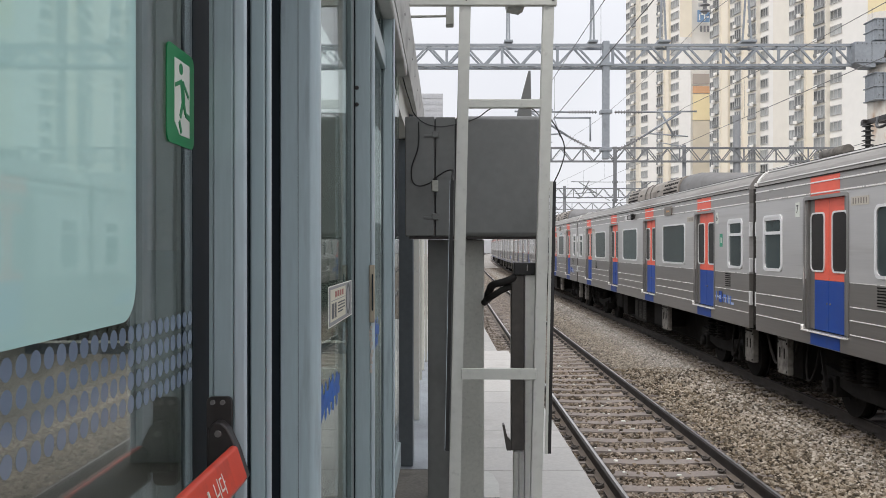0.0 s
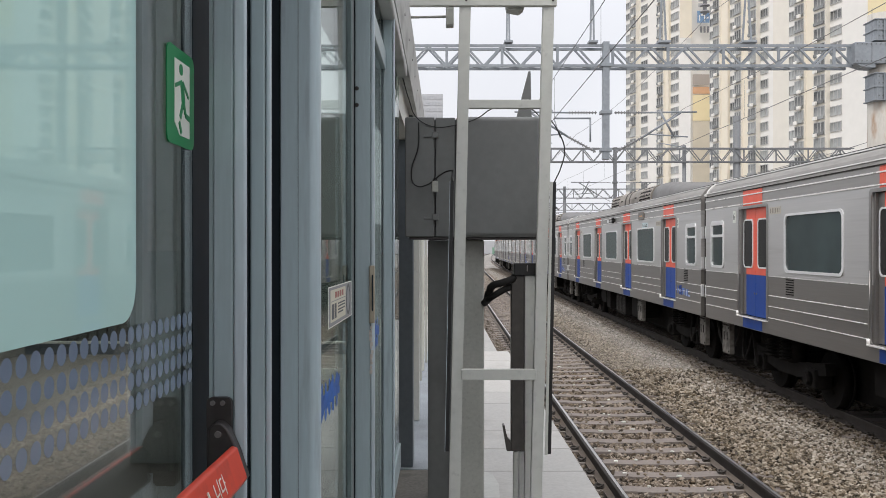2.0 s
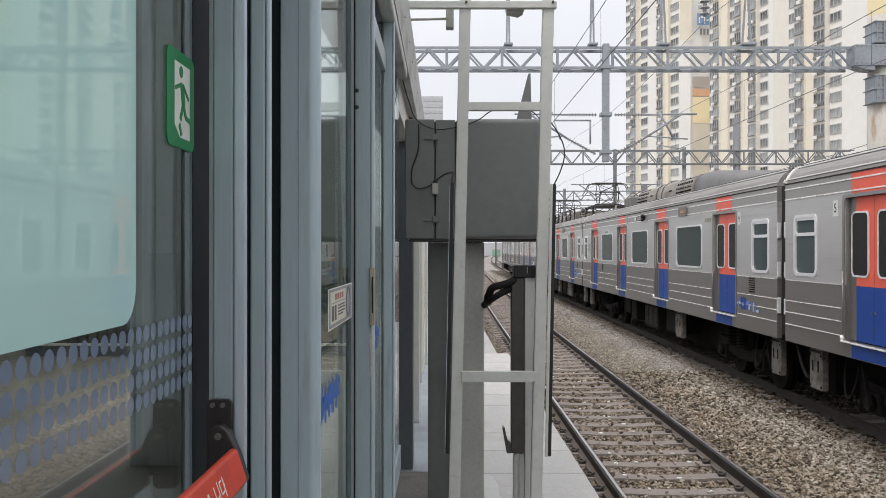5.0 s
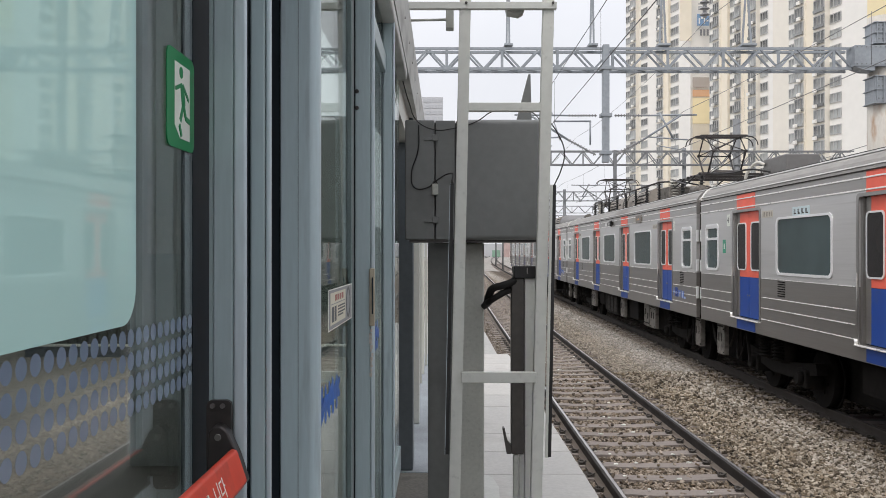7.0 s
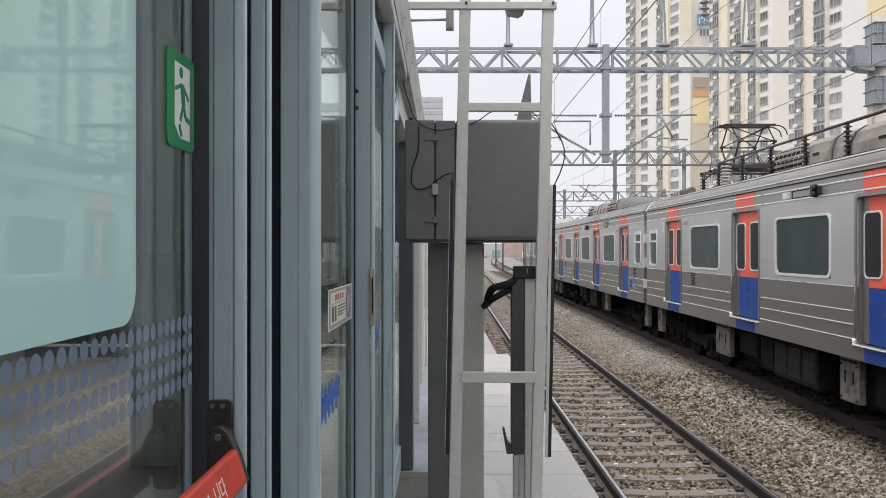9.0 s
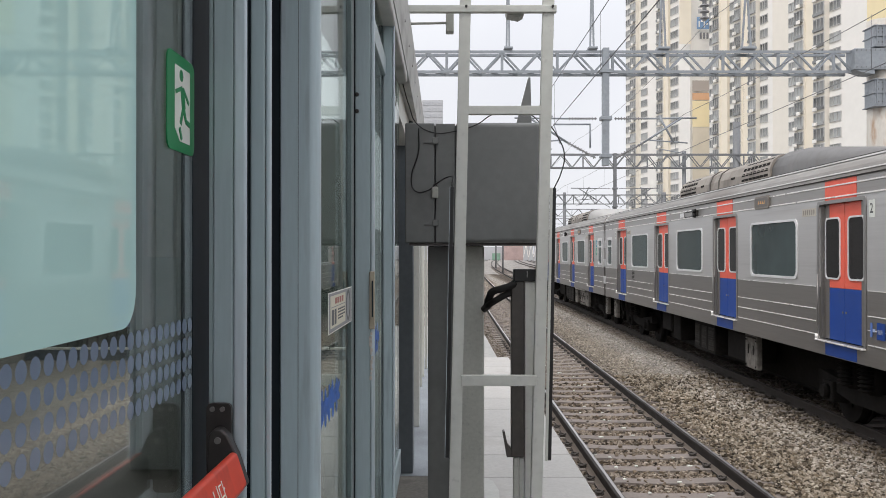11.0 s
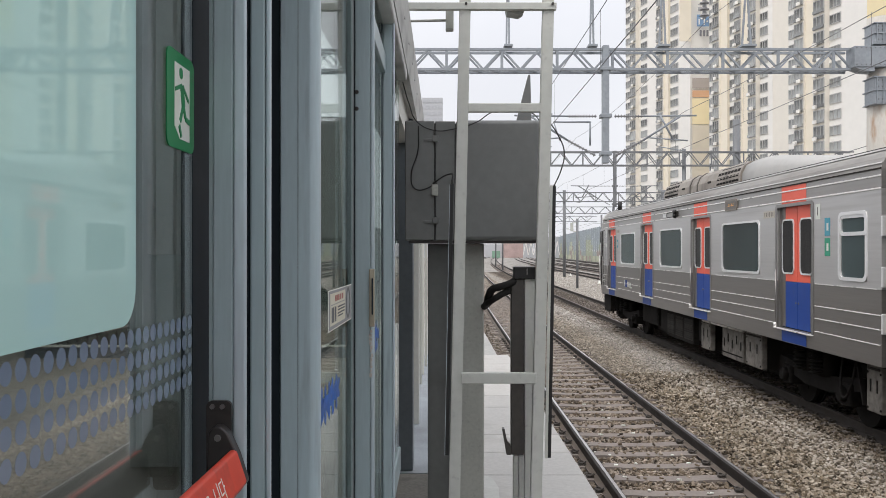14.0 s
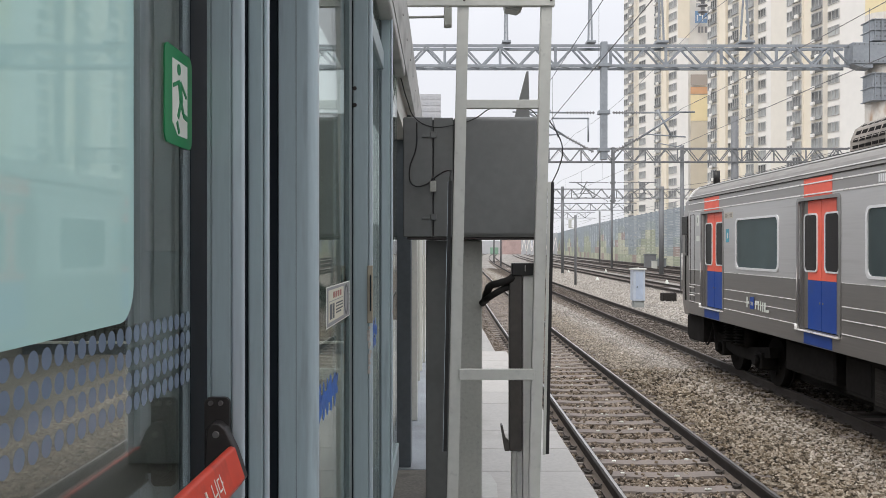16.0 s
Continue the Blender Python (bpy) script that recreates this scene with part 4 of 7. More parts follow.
def build_station():
    """The dim station behind the screen doors: floor is the platform, with back wall and roof added, mostly unseen, to
    darken the glass.
    """
    # wall tones are set low to put the station's dimness into the colour
    bm = bmesh.new()
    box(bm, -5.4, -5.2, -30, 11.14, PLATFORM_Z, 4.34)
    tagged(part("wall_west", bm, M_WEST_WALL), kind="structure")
    # unseen wall, added so the train windows reflect something dark
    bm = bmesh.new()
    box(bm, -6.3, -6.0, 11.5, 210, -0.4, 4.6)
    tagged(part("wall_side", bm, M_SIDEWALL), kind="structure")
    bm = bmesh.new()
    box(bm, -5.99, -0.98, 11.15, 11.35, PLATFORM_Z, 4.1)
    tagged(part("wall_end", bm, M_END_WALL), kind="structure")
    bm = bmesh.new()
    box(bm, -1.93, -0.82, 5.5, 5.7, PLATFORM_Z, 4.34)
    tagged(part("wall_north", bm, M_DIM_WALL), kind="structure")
    bm = bmesh.new()
    box(bm, -1.80, -1.565, 5.42, 5.499, 2.405, 4.34, 0.004)
    tagged(part("wall_panel", bm, M_FRAME), "pale grey wall panel seen dimly through the glass", "panel")
    fence = empty("low_fence")
    bm = bmesh.new()
    box(bm, -5.19, -1.0, 11.09, 11.14, PLATFORM_Z, 1.232)
    part("base", bm, M_PSD_DARK, fence)
    # white strip painted in for the line of daylight under the fence
    bm = bmesh.new()
    box(bm, -5.19, -1.0, 11.08, 11.145, 1.2325, 1.260, 0.004, 1)
    part("rail", bm, M_WHITE, fence, "white strip standing in for a gap of daylight")
    for i in range(34):
        bm = bmesh.new()
        box(bm, -5.16 + 0.122 * i, -5.142 + 0.122 * i, 11.10, 11.12, 1.2605, 1.60)
        part("post", bm, M_BRACKET, fence)
    tagged(fence, "low dark fence with a white strip for daylight along the station's end wall", "fence")
    rack = empty("steel_ladder")
    for x in (-1.535, -1.475):
        bm = bmesh.new()
        rod(bm, (x, 5.40, PLATFORM_Z), (x, 5.40, 3.4), 0.006, 8)
        part("rail", bm, M_FRAME, rack)
    for k in range(7):
        bm = bmesh.new()
        z = 2.72 - 0.155 * k
        rod(bm, (-1.535, 5.40, z), (-1.475, 5.40, z), 0.005, 6)
        part("rung", bm, M_FRAME, rack)
    tagged(rack, "narrow pale steel ladder seen dimly through the glass", "ladder")
    bm = bmesh.new()
    box(bm, -5.19, -0.3, -30, 6.2, 4.35, 4.5)
    tagged(part("ceiling", bm, M_INSIDE), kind="structure")
    bm = bmesh.new()
    box(bm, -0.44, -0.34, -30, -0.905, PLATFORM_Z, 4.34)
    tagged(part("wall_east", bm, M_PSD), kind="structure")


build_station()


# ---- cabinet, its post and the sensor frame ----
def P(px, py, y):
    """A place y metres ahead on the camera's line of sight through the view position px, py."""
    return ((px - 783) / 1580 * y, y, EYE_Z - (py - 437) / 1580 * y)


def build_cabinet():
    D = 4.4
    k = D / 1580
    x0, x1, z0, z1 = -66 * k, 175 * k, EYE_Z + 18 * k, EYE_Z + 231 * k
    xm, xs = (770 - 783) * k, (806 - 783) * k
    cab = empty("control_cabinet")
    bm = bmesh.new()
    box(bm, xs, x1, D - 0.02, D + 0.28, z0, z1, 0.022, 5)
    part("body", bm, M_CABINET, cab, smooth=False)
    bm = bmesh.new()
    box(bm, xm + 0.002, xs - 0.001, D, D + 0.28, z0 + 0.002, z1 - 0.004, 0.004)
    part("hinge_side", bm, M_CABINET, cab)
    bm = bmesh.new()
    box(bm, x0, xm - 0.003, D - 0.004, D + 0.25, z0 + 0.001, z1 - 0.002, 0.006, 3)
    part("door", bm, M_CABINET, cab)
    for zz in ((437 - 240) * k, (437 - 385) * k):
        bm = bmesh.new()
        box(bm, xm - 0.055, xm + 0.018, D - 0.012, D - 0.003, EYE_Z + zz - 0.009, EYE_Z + zz + 0.004, 0.002)
        box(bm, xm - 0.014, xm + 0.018, D - 0.018, D - 0.003, EYE_Z + zz - 0.012, EYE_Z + zz + 0.020, 0.003)
        part("hinge", bm, M_CABINET, cab)
    bm = bmesh.new()
    box(bm, xm - 0.016, xm + 0.016, D - 0.035, D - 0.012, EYE_Z + 97 * k, EYE_Z + 117 * k, 0.004)
    lock = part("padlock", bm, M_POST, cab, "small grey padlock")
    bm = bmesh.new()
    for a in range(8):
        u0, u1 = math.pi * a / 8, math.pi * (a + 1) / 8
        rod(bm, (xm + 0.010 * math.cos(u0), D - 0.022, EYE_Z + 116 * k + 0.016 * math.sin(u0)), (xm + 0.010 * math.cos(u1), D - 0.022, EYE_Z + 116 * k + 0.016 * math.sin(u1)), 0.003, 6)
    part("shackle", bm, M_BRACKET, lock)
    bm = bmesh.new()
    box(bm, xm - 0.05, xs + 0.02, D + 0.05, D + 0.24, z0 + 0.004, z1 - 0.008)
    part("inner_box", bm, M_BRACKET, cab)
    bm = bmesh.new()
    box(bm, x0 + 0.02, x1 - 0.01, D + 0.005, D + 0.27, z0 - 0.012, z0 + 0.001, 0.003)
    part("bottom_tray", bm, M_BRACKET, cab)
    tube("cable", [P(741, 216, D - 0.03), P(740, 260, D - 0.03), P(728, 305, D - 0.03), P(735, 327, D - 0.03), P(757, 326, D - 0.03), P(775, 312, D - 0.03), P(790, 303, D - 0.04), P(800, 318, D - 0.3)], 0.0036, M_BLACK, cab)
    tube("cable", [P(713, 138, D - 0.2), P(724, 176, D - 0.12), P(740, 210, D - 0.03), P(770, 224, D - 0.02), P(800, 222, D - 0.02), P(846, 208, D - 0.03), P(868, 193, D - 0.03), P(900, 184, D - 0.03), P(940, 192, D - 0.03), P(957, 208, D - 0.06)], 0.0027, M_BLACK, cab)
    tagged(cab, "grey painted steel control cabinet with padlock on a post", "cabinet")
    post = empty("cabinet_post")
    D2 = 4.55
    k2 = D2 / 1580
    bm = bmesh.new()
    box(bm, (757 - 783) * k2, (806 - 783) * k2, D2 + 0.05, D2 + 0.20, PLATFORM_Z, z0 - 0.013, 0.006)
    part("channel", bm, M_CABINET, post)
    bm = bmesh.new()
    box(bm, (806 - 783) * k2 + 0.001, (857 - 783) * k2, D2, D2 + 0.14, PLATFORM_Z, z0 - 0.013, 0.010, 3)
    part("tube", bm, M_POST, post)
    bm = bmesh.new()
    box(bm, -0.07, 0.21, D2 - 0.03, D2 + 0.28, PLATFORM_Z + 0.0005, PLATFORM_Z + 0.02, 0.003)
    part("base_plate", bm, M_POST, post)
    tagged(post, "grey galvanised steel post carrying the cabinet", "post")
    bm = bmesh.new()
    prism(bm, [(0.10, 5.24), (0.255, 5.24), (0.292, 5.18), (0.314, 4.97), (0.302, 4.70), (0.10, 4.70)], "z", PLATFORM_Z + 0.0005, PLATFORM_Z + 0.012)
    tagged(part("mortar_pad", bm, mat("mortar_pale", (0.52, 0.52, 0.49), 0.9, vary=0.1, grain=50, patch=5, bump=0.2)), "flat pale mortar pad behind the cabinet's post", "pad")
    bm = bmesh.new()
    p = P(938, 127, 4.54)
    zb = z1 - 0.001
    prism(bm, [(0.372, zb), (0.452, zb), (0.446, p[2]), (0.436, p[2])], "y", D + 0.12, D + 0.16)
    tagged(part("pointed_bracket", bm, M_CABINET), "pointed grey steel bracket on top of the cabinet", "bracket")


build_cabinet()


def build_sensor_frame():
    """A light grey steel frame with two black light-curtain bars."""
    fr = empty("light_curtain_stand")
    D = 3.97
    k = D / 1580

    def leg(xt, xb, w):
        bm = bmesh.new()
        top, bot = P(xt, -25, D), P(xb, 437 + (EYE_Z - PLATFORM_Z) / k, D)
        for hw, yy in ((w / 2, 0),):
            prism(bm, [(bot[0] - hw, PLATFORM_Z), (bot[0] + hw, PLATFORM_Z), (top[0] + hw, top[2]), (top[0] - hw, top[2])], "y", D, D + 0.045)
        bmesh.ops.bevel(bm, geom=bm.edges[:], offset=0.003, segments=2, affect="EDGES")
        part("leg", bm, M_FRAME, fr)
    leg(824, 802.5, 0.050)
    leg(972, 947, 0.050)
    for yy, h, a, b in ((4.5, 0.032, 690, 985), (183, 0.039, 829, 959), (662, 0.048, 816, 949)):
        bm = bmesh.new()
        p, q = P(a, yy, D), P(b, yy, D)
        y_front = D - 0.012 if yy < 50 or yy > 600 else D + 0.004
        box(bm, p[0], q[0], y_front, y_front + 0.030, p[2] - h / 2, p[2] + h / 2, 0.003)
        part("rung" if yy > 50 else "top_bar", bm, M_FRAME, fr)
    for xt, xb, zt, zb, edge in ((800, 791, 320, 797, 0.002), (980.5, 971.5, 322, 802, 0.012)):
        top, bot = P(xt, zt, D + 0.02), P(xb, zb, D + 0.02)
        bm = bmesh.new()
        bar(bm, (top[0], D + 0.02, top[2]), (bot[0], D + 0.02, bot[2]), 0.016, 0.03)
        lb = part("light_bar", bm, M_BLACK, fr, "black light-curtain bar")
        bm = bmesh.new()
        off = 0.008 + edge / 2
        bar(bm, (top[0] - off, D + 0.0, top[2]), (bot[0] - off, D + 0.0, bot[2]), edge, 0.01)
        part("trim", bm, M_PSD_LIGHT if edge < 0.01 else M_FRAME, lb)
    for x in (825, 978):
        bm = bmesh.new()
        c = P(x, 1, D)
        rod(bm, (c[0], D - 0.012, c[2]), (c[0], D - 0.02, c[2]), 0.006, 8)
        part("bolt", bm, M_BRACKET, fr)
    tube("cable", [P(970, 205, D + 0.03), P(988, 232, D + 0.03), P(999, 262, D + 0.03), P(993, 295, D + 0.02), P(981, 322, D + 0.02)], 0.0028, M_BLACK, fr)
    tagged(fr, "light grey steel stand with rungs and black light-curtain bars", "stand")
    lamp = empty("hanging_device")
    bm = bmesh.new()
    a, b = P(789, 12, 4.1), P(803, 46, 4.1)
    box(bm, a[0], b[0], 4.08, 4.14, b[2], a[2] + 0.02, 0.004)
    part("housing", bm, M_POST, lamp)
    bm = bmesh.new()
    rod(bm, P(690, 31, 4.12), P(790, 29, 4.1), 0.006, 8)
    part("conduit", bm, M_POST, lamp)
    tagged(lamp, "small grey device box on a conduit under the top bar", "device")
    wedge = bmesh.new()
    prism(wedge, [P(895, 10, 4.03)[::2], P(929, 10, 4.03)[::2], P(926, 18, 4.03)[::2], P(918, 23, 4.03)[::2], P(897, 19, 4.03)[::2]], "y", 3.99, 4.07)
    tagged(part("corner_plate", wedge, M_POST), "grey folded steel plate under the top bar", "plate")


build_sensor_frame()


def build_sensor_unit():
    D = 4.16
    unit = empty("sensor_unit")
    bm = bmesh.new()
    a, b = P(905, 487, D), P(928, 798, D)
    box(bm, a[0], b[0], D, D + 0.06, b[2], a[2], 0.004)
    part("housing", bm, M_BROWN, unit)
    bm = bmesh.new()
    a, b = P(909, 465, D), P(951, 487, D)
    box(bm, a[0], b[0], D - 0.01, D + 0.06, b[2] + 0.0005, a[2], 0.004)
    part("head", bm, M_BLACK, unit)
    bm = bmesh.new()
    a = P(933, 468, D)
    box(bm, a[0] - 0.003, a[0] + 0.002, D - 0.0115, D - 0.0102, EYE_Z - 0.112, a[2] - 0.001)
    part("glint_strip", bm, M_CHROME, unit)
    bm = bmesh.new()
    a, b = P(929, 487, D), P(949, 880, D)
    box(bm, a[0], b[0], D + 0.005, D + 0.05, PLATFORM_Z, a[2], 0.003)
    part("post", bm, M_FRAME, unit)
    bm = bmesh.new()
    a, b = P(909, 800, D), P(926, 880, D)
    box(bm, a[0], a[0] + 0.022, D + 0.01, D + 0.05, PLATFORM_Z, a[2] + 0.001, 0.003)
    box(bm, a[0] + 0.026, b[0] + 0.004, D + 0.01, D + 0.05, PLATFORM_Z, a[2] + 0.001, 0.003)
    part("foot", bm, M_POST, unit)
    bm = bmesh.new()
    prism(bm, [P(889.5, 753, D)[::2], P(893, 752, D)[::2], P(898, 774, D)[::2], P(905, 783, D)[::2], P(905, 798, D)[::2], P(897, 798, D)[::2]], "y", D, D + 0.05)
    part("hook", bm, M_BROWN, unit)
    tube("hose", [P(914, 487, D + 0.03), P(905, 494, D), P(888, 500, D - 0.01), P(872, 505, D), P(866, 516, D + 0.03), P(862, 530, D + 0.2), P(853, 537, D + 0.58)], 0.018, M_HOSE, unit)
    tube("hose", [P(907, 506, D + 0.03), P(892, 512, D), P(875, 522, D), P(864, 531, D + 0.2), P(854, 538, D + 0.57)], 0.016, M_HOSE, unit)
    tagged(unit, "dark brown sensor housing with black hoses on a pale post", "sensor")


build_sensor_unit()


# ---- overhead line ----
def truss(parent, D, xl, xr, zb, zt, panel, material, chord=0.07):
    for z in (zb, zt):
        for dy in (0, 0.45):
            bm = bmesh.new()
            box(bm, xl, xr, D + dy, D + dy + chord, z - chord / 2, z + chord / 2)
            part("chord", bm, material, parent)
    # zigzag bracing front and back, with an upright at every third node
    half = panel / 2
    k = math.ceil((xl - 6.325) / half)
    while 6.325 + (k + 1) * half <= xr:
        x0, x1 = 6.325 + k * half, 6.325 + (k + 1) * half
        za, zz = (zb, zt) if k % 2 == 0 else (zt, zb)
        for yy, w in ((D + 0.036, 0.055), (D + 0.486, 0.045)):
            bm = bmesh.new()
            bar(bm, (x0, yy, za), (x1, yy, zz), w, 0.05)
            part("diagonal", bm, material, parent)
        if k % 3 == 0:
            bm = bmesh.new()
            bar(bm, (x0, D + 0.04, zb), (x0, D + 0.04, zt), 0.075, 0.05)
            part("upright", bm, material, parent)
            bm = bmesh.new()
            bar(bm, (x0, D + 0.02, zt - 0.01), (x0, D + 0.50, zt - 0.01), 0.05, 0.03)
            part("cross_brace", bm, material, parent)
        bm = bmesh.new()
        bar(bm, (x0, D + 0.02, zb + 0.01), (x1, D + 0.50, zb + 0.01), 0.04, 0.03)
        part("cross_brace", bm, material, parent)
        k += 1


def insulator(p, q, r, n, material, parent):
    """A turned porcelain body: a core with n thin skirts."""
    p, q = Vector(p), Vector(q)
    axis = (q - p).normalized()
    side = axis.orthogonal().normalized()
    up = axis.cross(side)
    prof = [(0.0, r * 0.4)]
    for i in range(n):
        prof += [((i + 0.28) / n, r * 0.42), ((i + 0.36) / n, r), ((i + 0.50) / n, r * 0.96), ((i + 0.72) / n, r * 0.42)]
    prof.append((1.0, r * 0.4))
    bm = bmesh.new()
    rings = [[bm.verts.new(p.lerp(q, f) + rad * (math.cos(a * math.pi / 5) * side + math.sin(a * math.pi / 5) * up)) for a in range(10)] for f, rad in prof]
    for r0, r1 in zip(rings, rings[1:]):
        for a in range(10):
            bm.faces.new((r0[a], r0[(a + 1) % 10], r1[(a + 1) % 10], r1[a]))
    bm.faces.new(rings[0][::-1])
    bm.faces.new(rings[-1])
    return part("insulator", bm, material, parent)


def build_gantry(D, x_left, x_right, zb, zt, panel, label, material, columns):
    g = empty("overhead_gantry")
    truss(g, D, x_left, x_right, zb, zt, panel, material)
    for x, w, ztop in columns:
        bm = bmesh.new()
        rod(bm, (x, D + 0.25, -0.4), (x, D + 0.25, ztop), w / 2, 20)
        part("column", bm, material, g)
    return tagged(g, label, "gantry", "overhead line gantries")


G1 = 25.0
g1 = build_gantry(G1, -9.0, 11.5, 7.52, 8.08, 1.034, "grey lattice steel gantry beam over the tracks", M_GALV, ((-8.8, 0.5, 8.4),))


def build_gantry_column():
    """The tall tubular column with bolted collars at the end of the first gantry."""
    col = empty("gantry_column")
    k = G1 / 1580
    x = 12.48
    bm = bmesh.new()
    rod(bm, (x, G1 + 0.25, -0.4), (x, G1 + 0.25, 9.0), 0.43, 28)
    part("tube", bm, M_COLUMN, col, "beige tube with rust streaks")
    for z0, z1 in ((6.50, 7.30), (8.16, 8.80)):
        bm = bmesh.new()
        box(bm, x - 0.46, x + 0.50, G1 - 0.20, G1 + 0.45, z0, z1, 0.06, 2)
        for zz in (z0 + 0.03, (z0 + z1) / 2, z1 - 0.03):
            box(bm, x - 0.49, x + 0.53, G1 - 0.235, G1 + 0.47, zz - 0.015, zz + 0.015, 0.006, 1)
        for xx in (x - 0.40, x - 0.22, x + 0.30):
            box(bm, xx - 0.015, xx + 0.015, G1 - 0.24, G1 - 0.10, z0 + 0.012, z1 - 0.012)
        part("collar", bm, M_GALV, col, "bolted steel collar")
        for j in range(3):
            for zz in (z0 + 0.15, (z0 + z1) / 2 + 0.1, z1 - 0.12):
                bm = bmesh.new()
                rod(bm, (x - 0.36 + 0.12 * j, G1 - 0.22, zz), (x - 0.36 + 0.12 * j, G1 - 0.19, zz), 0.025, 6)
                part("bolt", bm, M_GALV_FAR, col)
    bm = bmesh.new()
    box(bm, 11.44, 12.9, G1 - 0.25, G1 + 0.29, 7.54, 8.12, 0.01)
    part("bracket_box", bm, M_GALV, col)
    bm = bmesh.new()
    prism(bm, [(11.44, 7.538), (12.02, 7.538), (12.02, 7.42), (11.75, 7.43)], "y", G1 - 0.22, G1 + 0.25)
    part("gusset", bm, M_GALV, col)
    for i in range(10):
        bm = bmesh.new()
        rod(bm, (11.50 + 0.13 * i, G1 - 0.25, 7.60), (11.50 + 0.13 * i, G1 - 0.27, 7.60), 0.018, 6)
        rod(bm, (11.50 + 0.13 * i, G1 - 0.25, 8.07), (11.50 + 0.13 * i, G1 - 0.27, 8.07), 0.018, 6)
        part("bolt", bm, M_GALV_FAR, col)
    tagged(col, "tall tubular steel column with bolted collars and rust streaks", "column")


build_gantry_column()


def build_drop_post(D, x, zt, zb, w, material, detail=True):
    """A post hanging from the gantry with insulated arms to both tracks."""
    post = empty("drop_post")
    bm = bmesh.new()
    box(bm, x - w / 2, x + w / 2, D - 0.13, D + 0.13, zb, zt + 0.05, 0.01)
    part("tube", bm, material, post)
    for z in (zt - 0.6, 6.2, 5.15):
        bm = bmesh.new()
        box(bm, x - w / 2 - 0.07, x + w / 2 + 0.07, D - 0.16, D + 0.16, z - 0.05, z + 0.05, 0.01)
        part("clamp", bm, material, post)
    for s in (-1, 1):
        insulator((x + s * 0.25, D, 6.2), (x + s * 1.05, D, 6.2), 0.05 if detail else 0.03, 10, M_PORCELAIN, post)
        insulator((x + s * 0.28, D, 5.10), (x + s * 1.05, D, 5.52), 0.055 if detail else 0.035, 10, M_PORCELAIN, post)
        bm = bmesh.new()
        rod(bm, (x + s * 1.05, D, 6.2), (x + s * 2.55, D, 6.22), 0.025)
        rod(bm, (x + s * 1.05, D, 5.52), (x + s * 2.1, D, 6.2), 0.03)
        part("arm", bm, material, post)
        bm = bmesh.new()
        rod(bm, (x + s * 1.2, D, 5.6), (x + s * 2.3, D, 5.52), 0.02)
        rod(bm, (x + s * 1.5, D, 5.35), (x + s * 2.25, D, 5.22), 0.015)
        rod(bm, (x + s * 1.5, D, 6.28), (x + s * 1.9, D, 5.55), 0.03)
        part("steady_arm", bm, material, post)
    if D < 30:
        bm = bmesh.new()
        rod(bm, (3.12, D, 6.04), (4.14, D, 6.04), 0.025)
        rod(bm, (4.14, D, 6.06), (4.14, D, 5.38), 0.025)
        rod(bm, (3.12, D, 6.04), (3.30, D, 5.5), 0.016)
        part("registration_frame", bm, material, post)
    tagged(post, "grey drop post with ribbed insulators and contact wire arms", "drop post", "drop posts")


build_drop_post(G1, 4.57, 8.12, 4.88, 0.175, M_GALV)


def build_gantry_top():
    """Slim masts and an insulator standing on the first gantry beam."""
    for px, w in ((900, 0.04), (1050, 0.05), (1176, 0.09), (1326, 0.13)):
        x = (px - 783) / 1580 * G1
        mast = empty("gantry_mast")
        bm = bmesh.new()
        bar(bm, (x - w, G1 + 0.2, 8.16), (x - 0.02, G1 + 0.2, 9.8), 0.05, 0.05)
        bar(bm, (x + w, G1 + 0.2, 8.16), (x + 0.02, G1 + 0.2, 9.8), 0.05, 0.05)
        part("strut", bm, M_GALV, mast)
        bm = bmesh.new()
        box(bm, x - w - 0.08, x + w + 0.08, G1 - 0.05, G1 + 0.55, 8.155, 8.22, 0.01)
        part("foot", bm, M_GALV, mast)
        tagged(mast, "slim grey steel mast on the gantry beam", "mast", "gantry masts")
    hang = empty("line_insulator")
    x = (1251 - 783) / 1580 * G1
    insulator((x, G1 + 0.2, 9.0), (x, G1 + 0.2, 9.7), 0.14, 4, M_PORCELAIN, hang)
    bm = bmesh.new()
    bar(bm, (x - 0.1, G1 + 0.2, 9.72), ((1326 - 783) / 1580 * G1, G1 + 0.2, 9.72), 0.05, 0.05)
    part("bracket_arm", bm, M_GALV, hang)
    tagged(hang, "dark disc insulator hanging above the gantry", "insulator")


build_gantry_top()

g2 = build_gantry(52.0, -2, 24, 7.42, 8.20, 1.25, "grey lattice gantry beam across the yard tracks", M_GALV_FAR, ((14.15, 0.22, 8.4), (17.22, 0.40, 10.1)))
g3 = build_gantry(89.0, 2, 26, 7.35, 8.25, 1.5, "distant grey lattice gantry beam", M_GALV_FAR, ((2.3, 0.2, 8.5), (12.2, 0.3, 8.5), (22.1, 0.5, 8.5)))
g4 = build_gantry(118.0, 2, 26, 7.35, 8.25, 1.8, "distant grey lattice gantry beam", M_GALV_FAR, ((8.0, 0.22, 8.5), (12.5, 0.22, 8.5), (22.7, 0.3, 8.5)))
g5 = build_gantry(150.0, 2, 26, 7.35, 8.25, 2.0, "distant grey lattice gantry beam", M_GALV_FAR, ((9.0, 0.25, 8.5), (16.5, 0.25, 8.5), (26.8, 0.3, 8.5)))
build_drop_post(52.0, 10.05, 8.2, 5.0, 0.17, M_GALV_FAR, False)
build_drop_post(89.0, 5.6, 8.25, 5.0, 0.2, M_GALV_FAR, False)


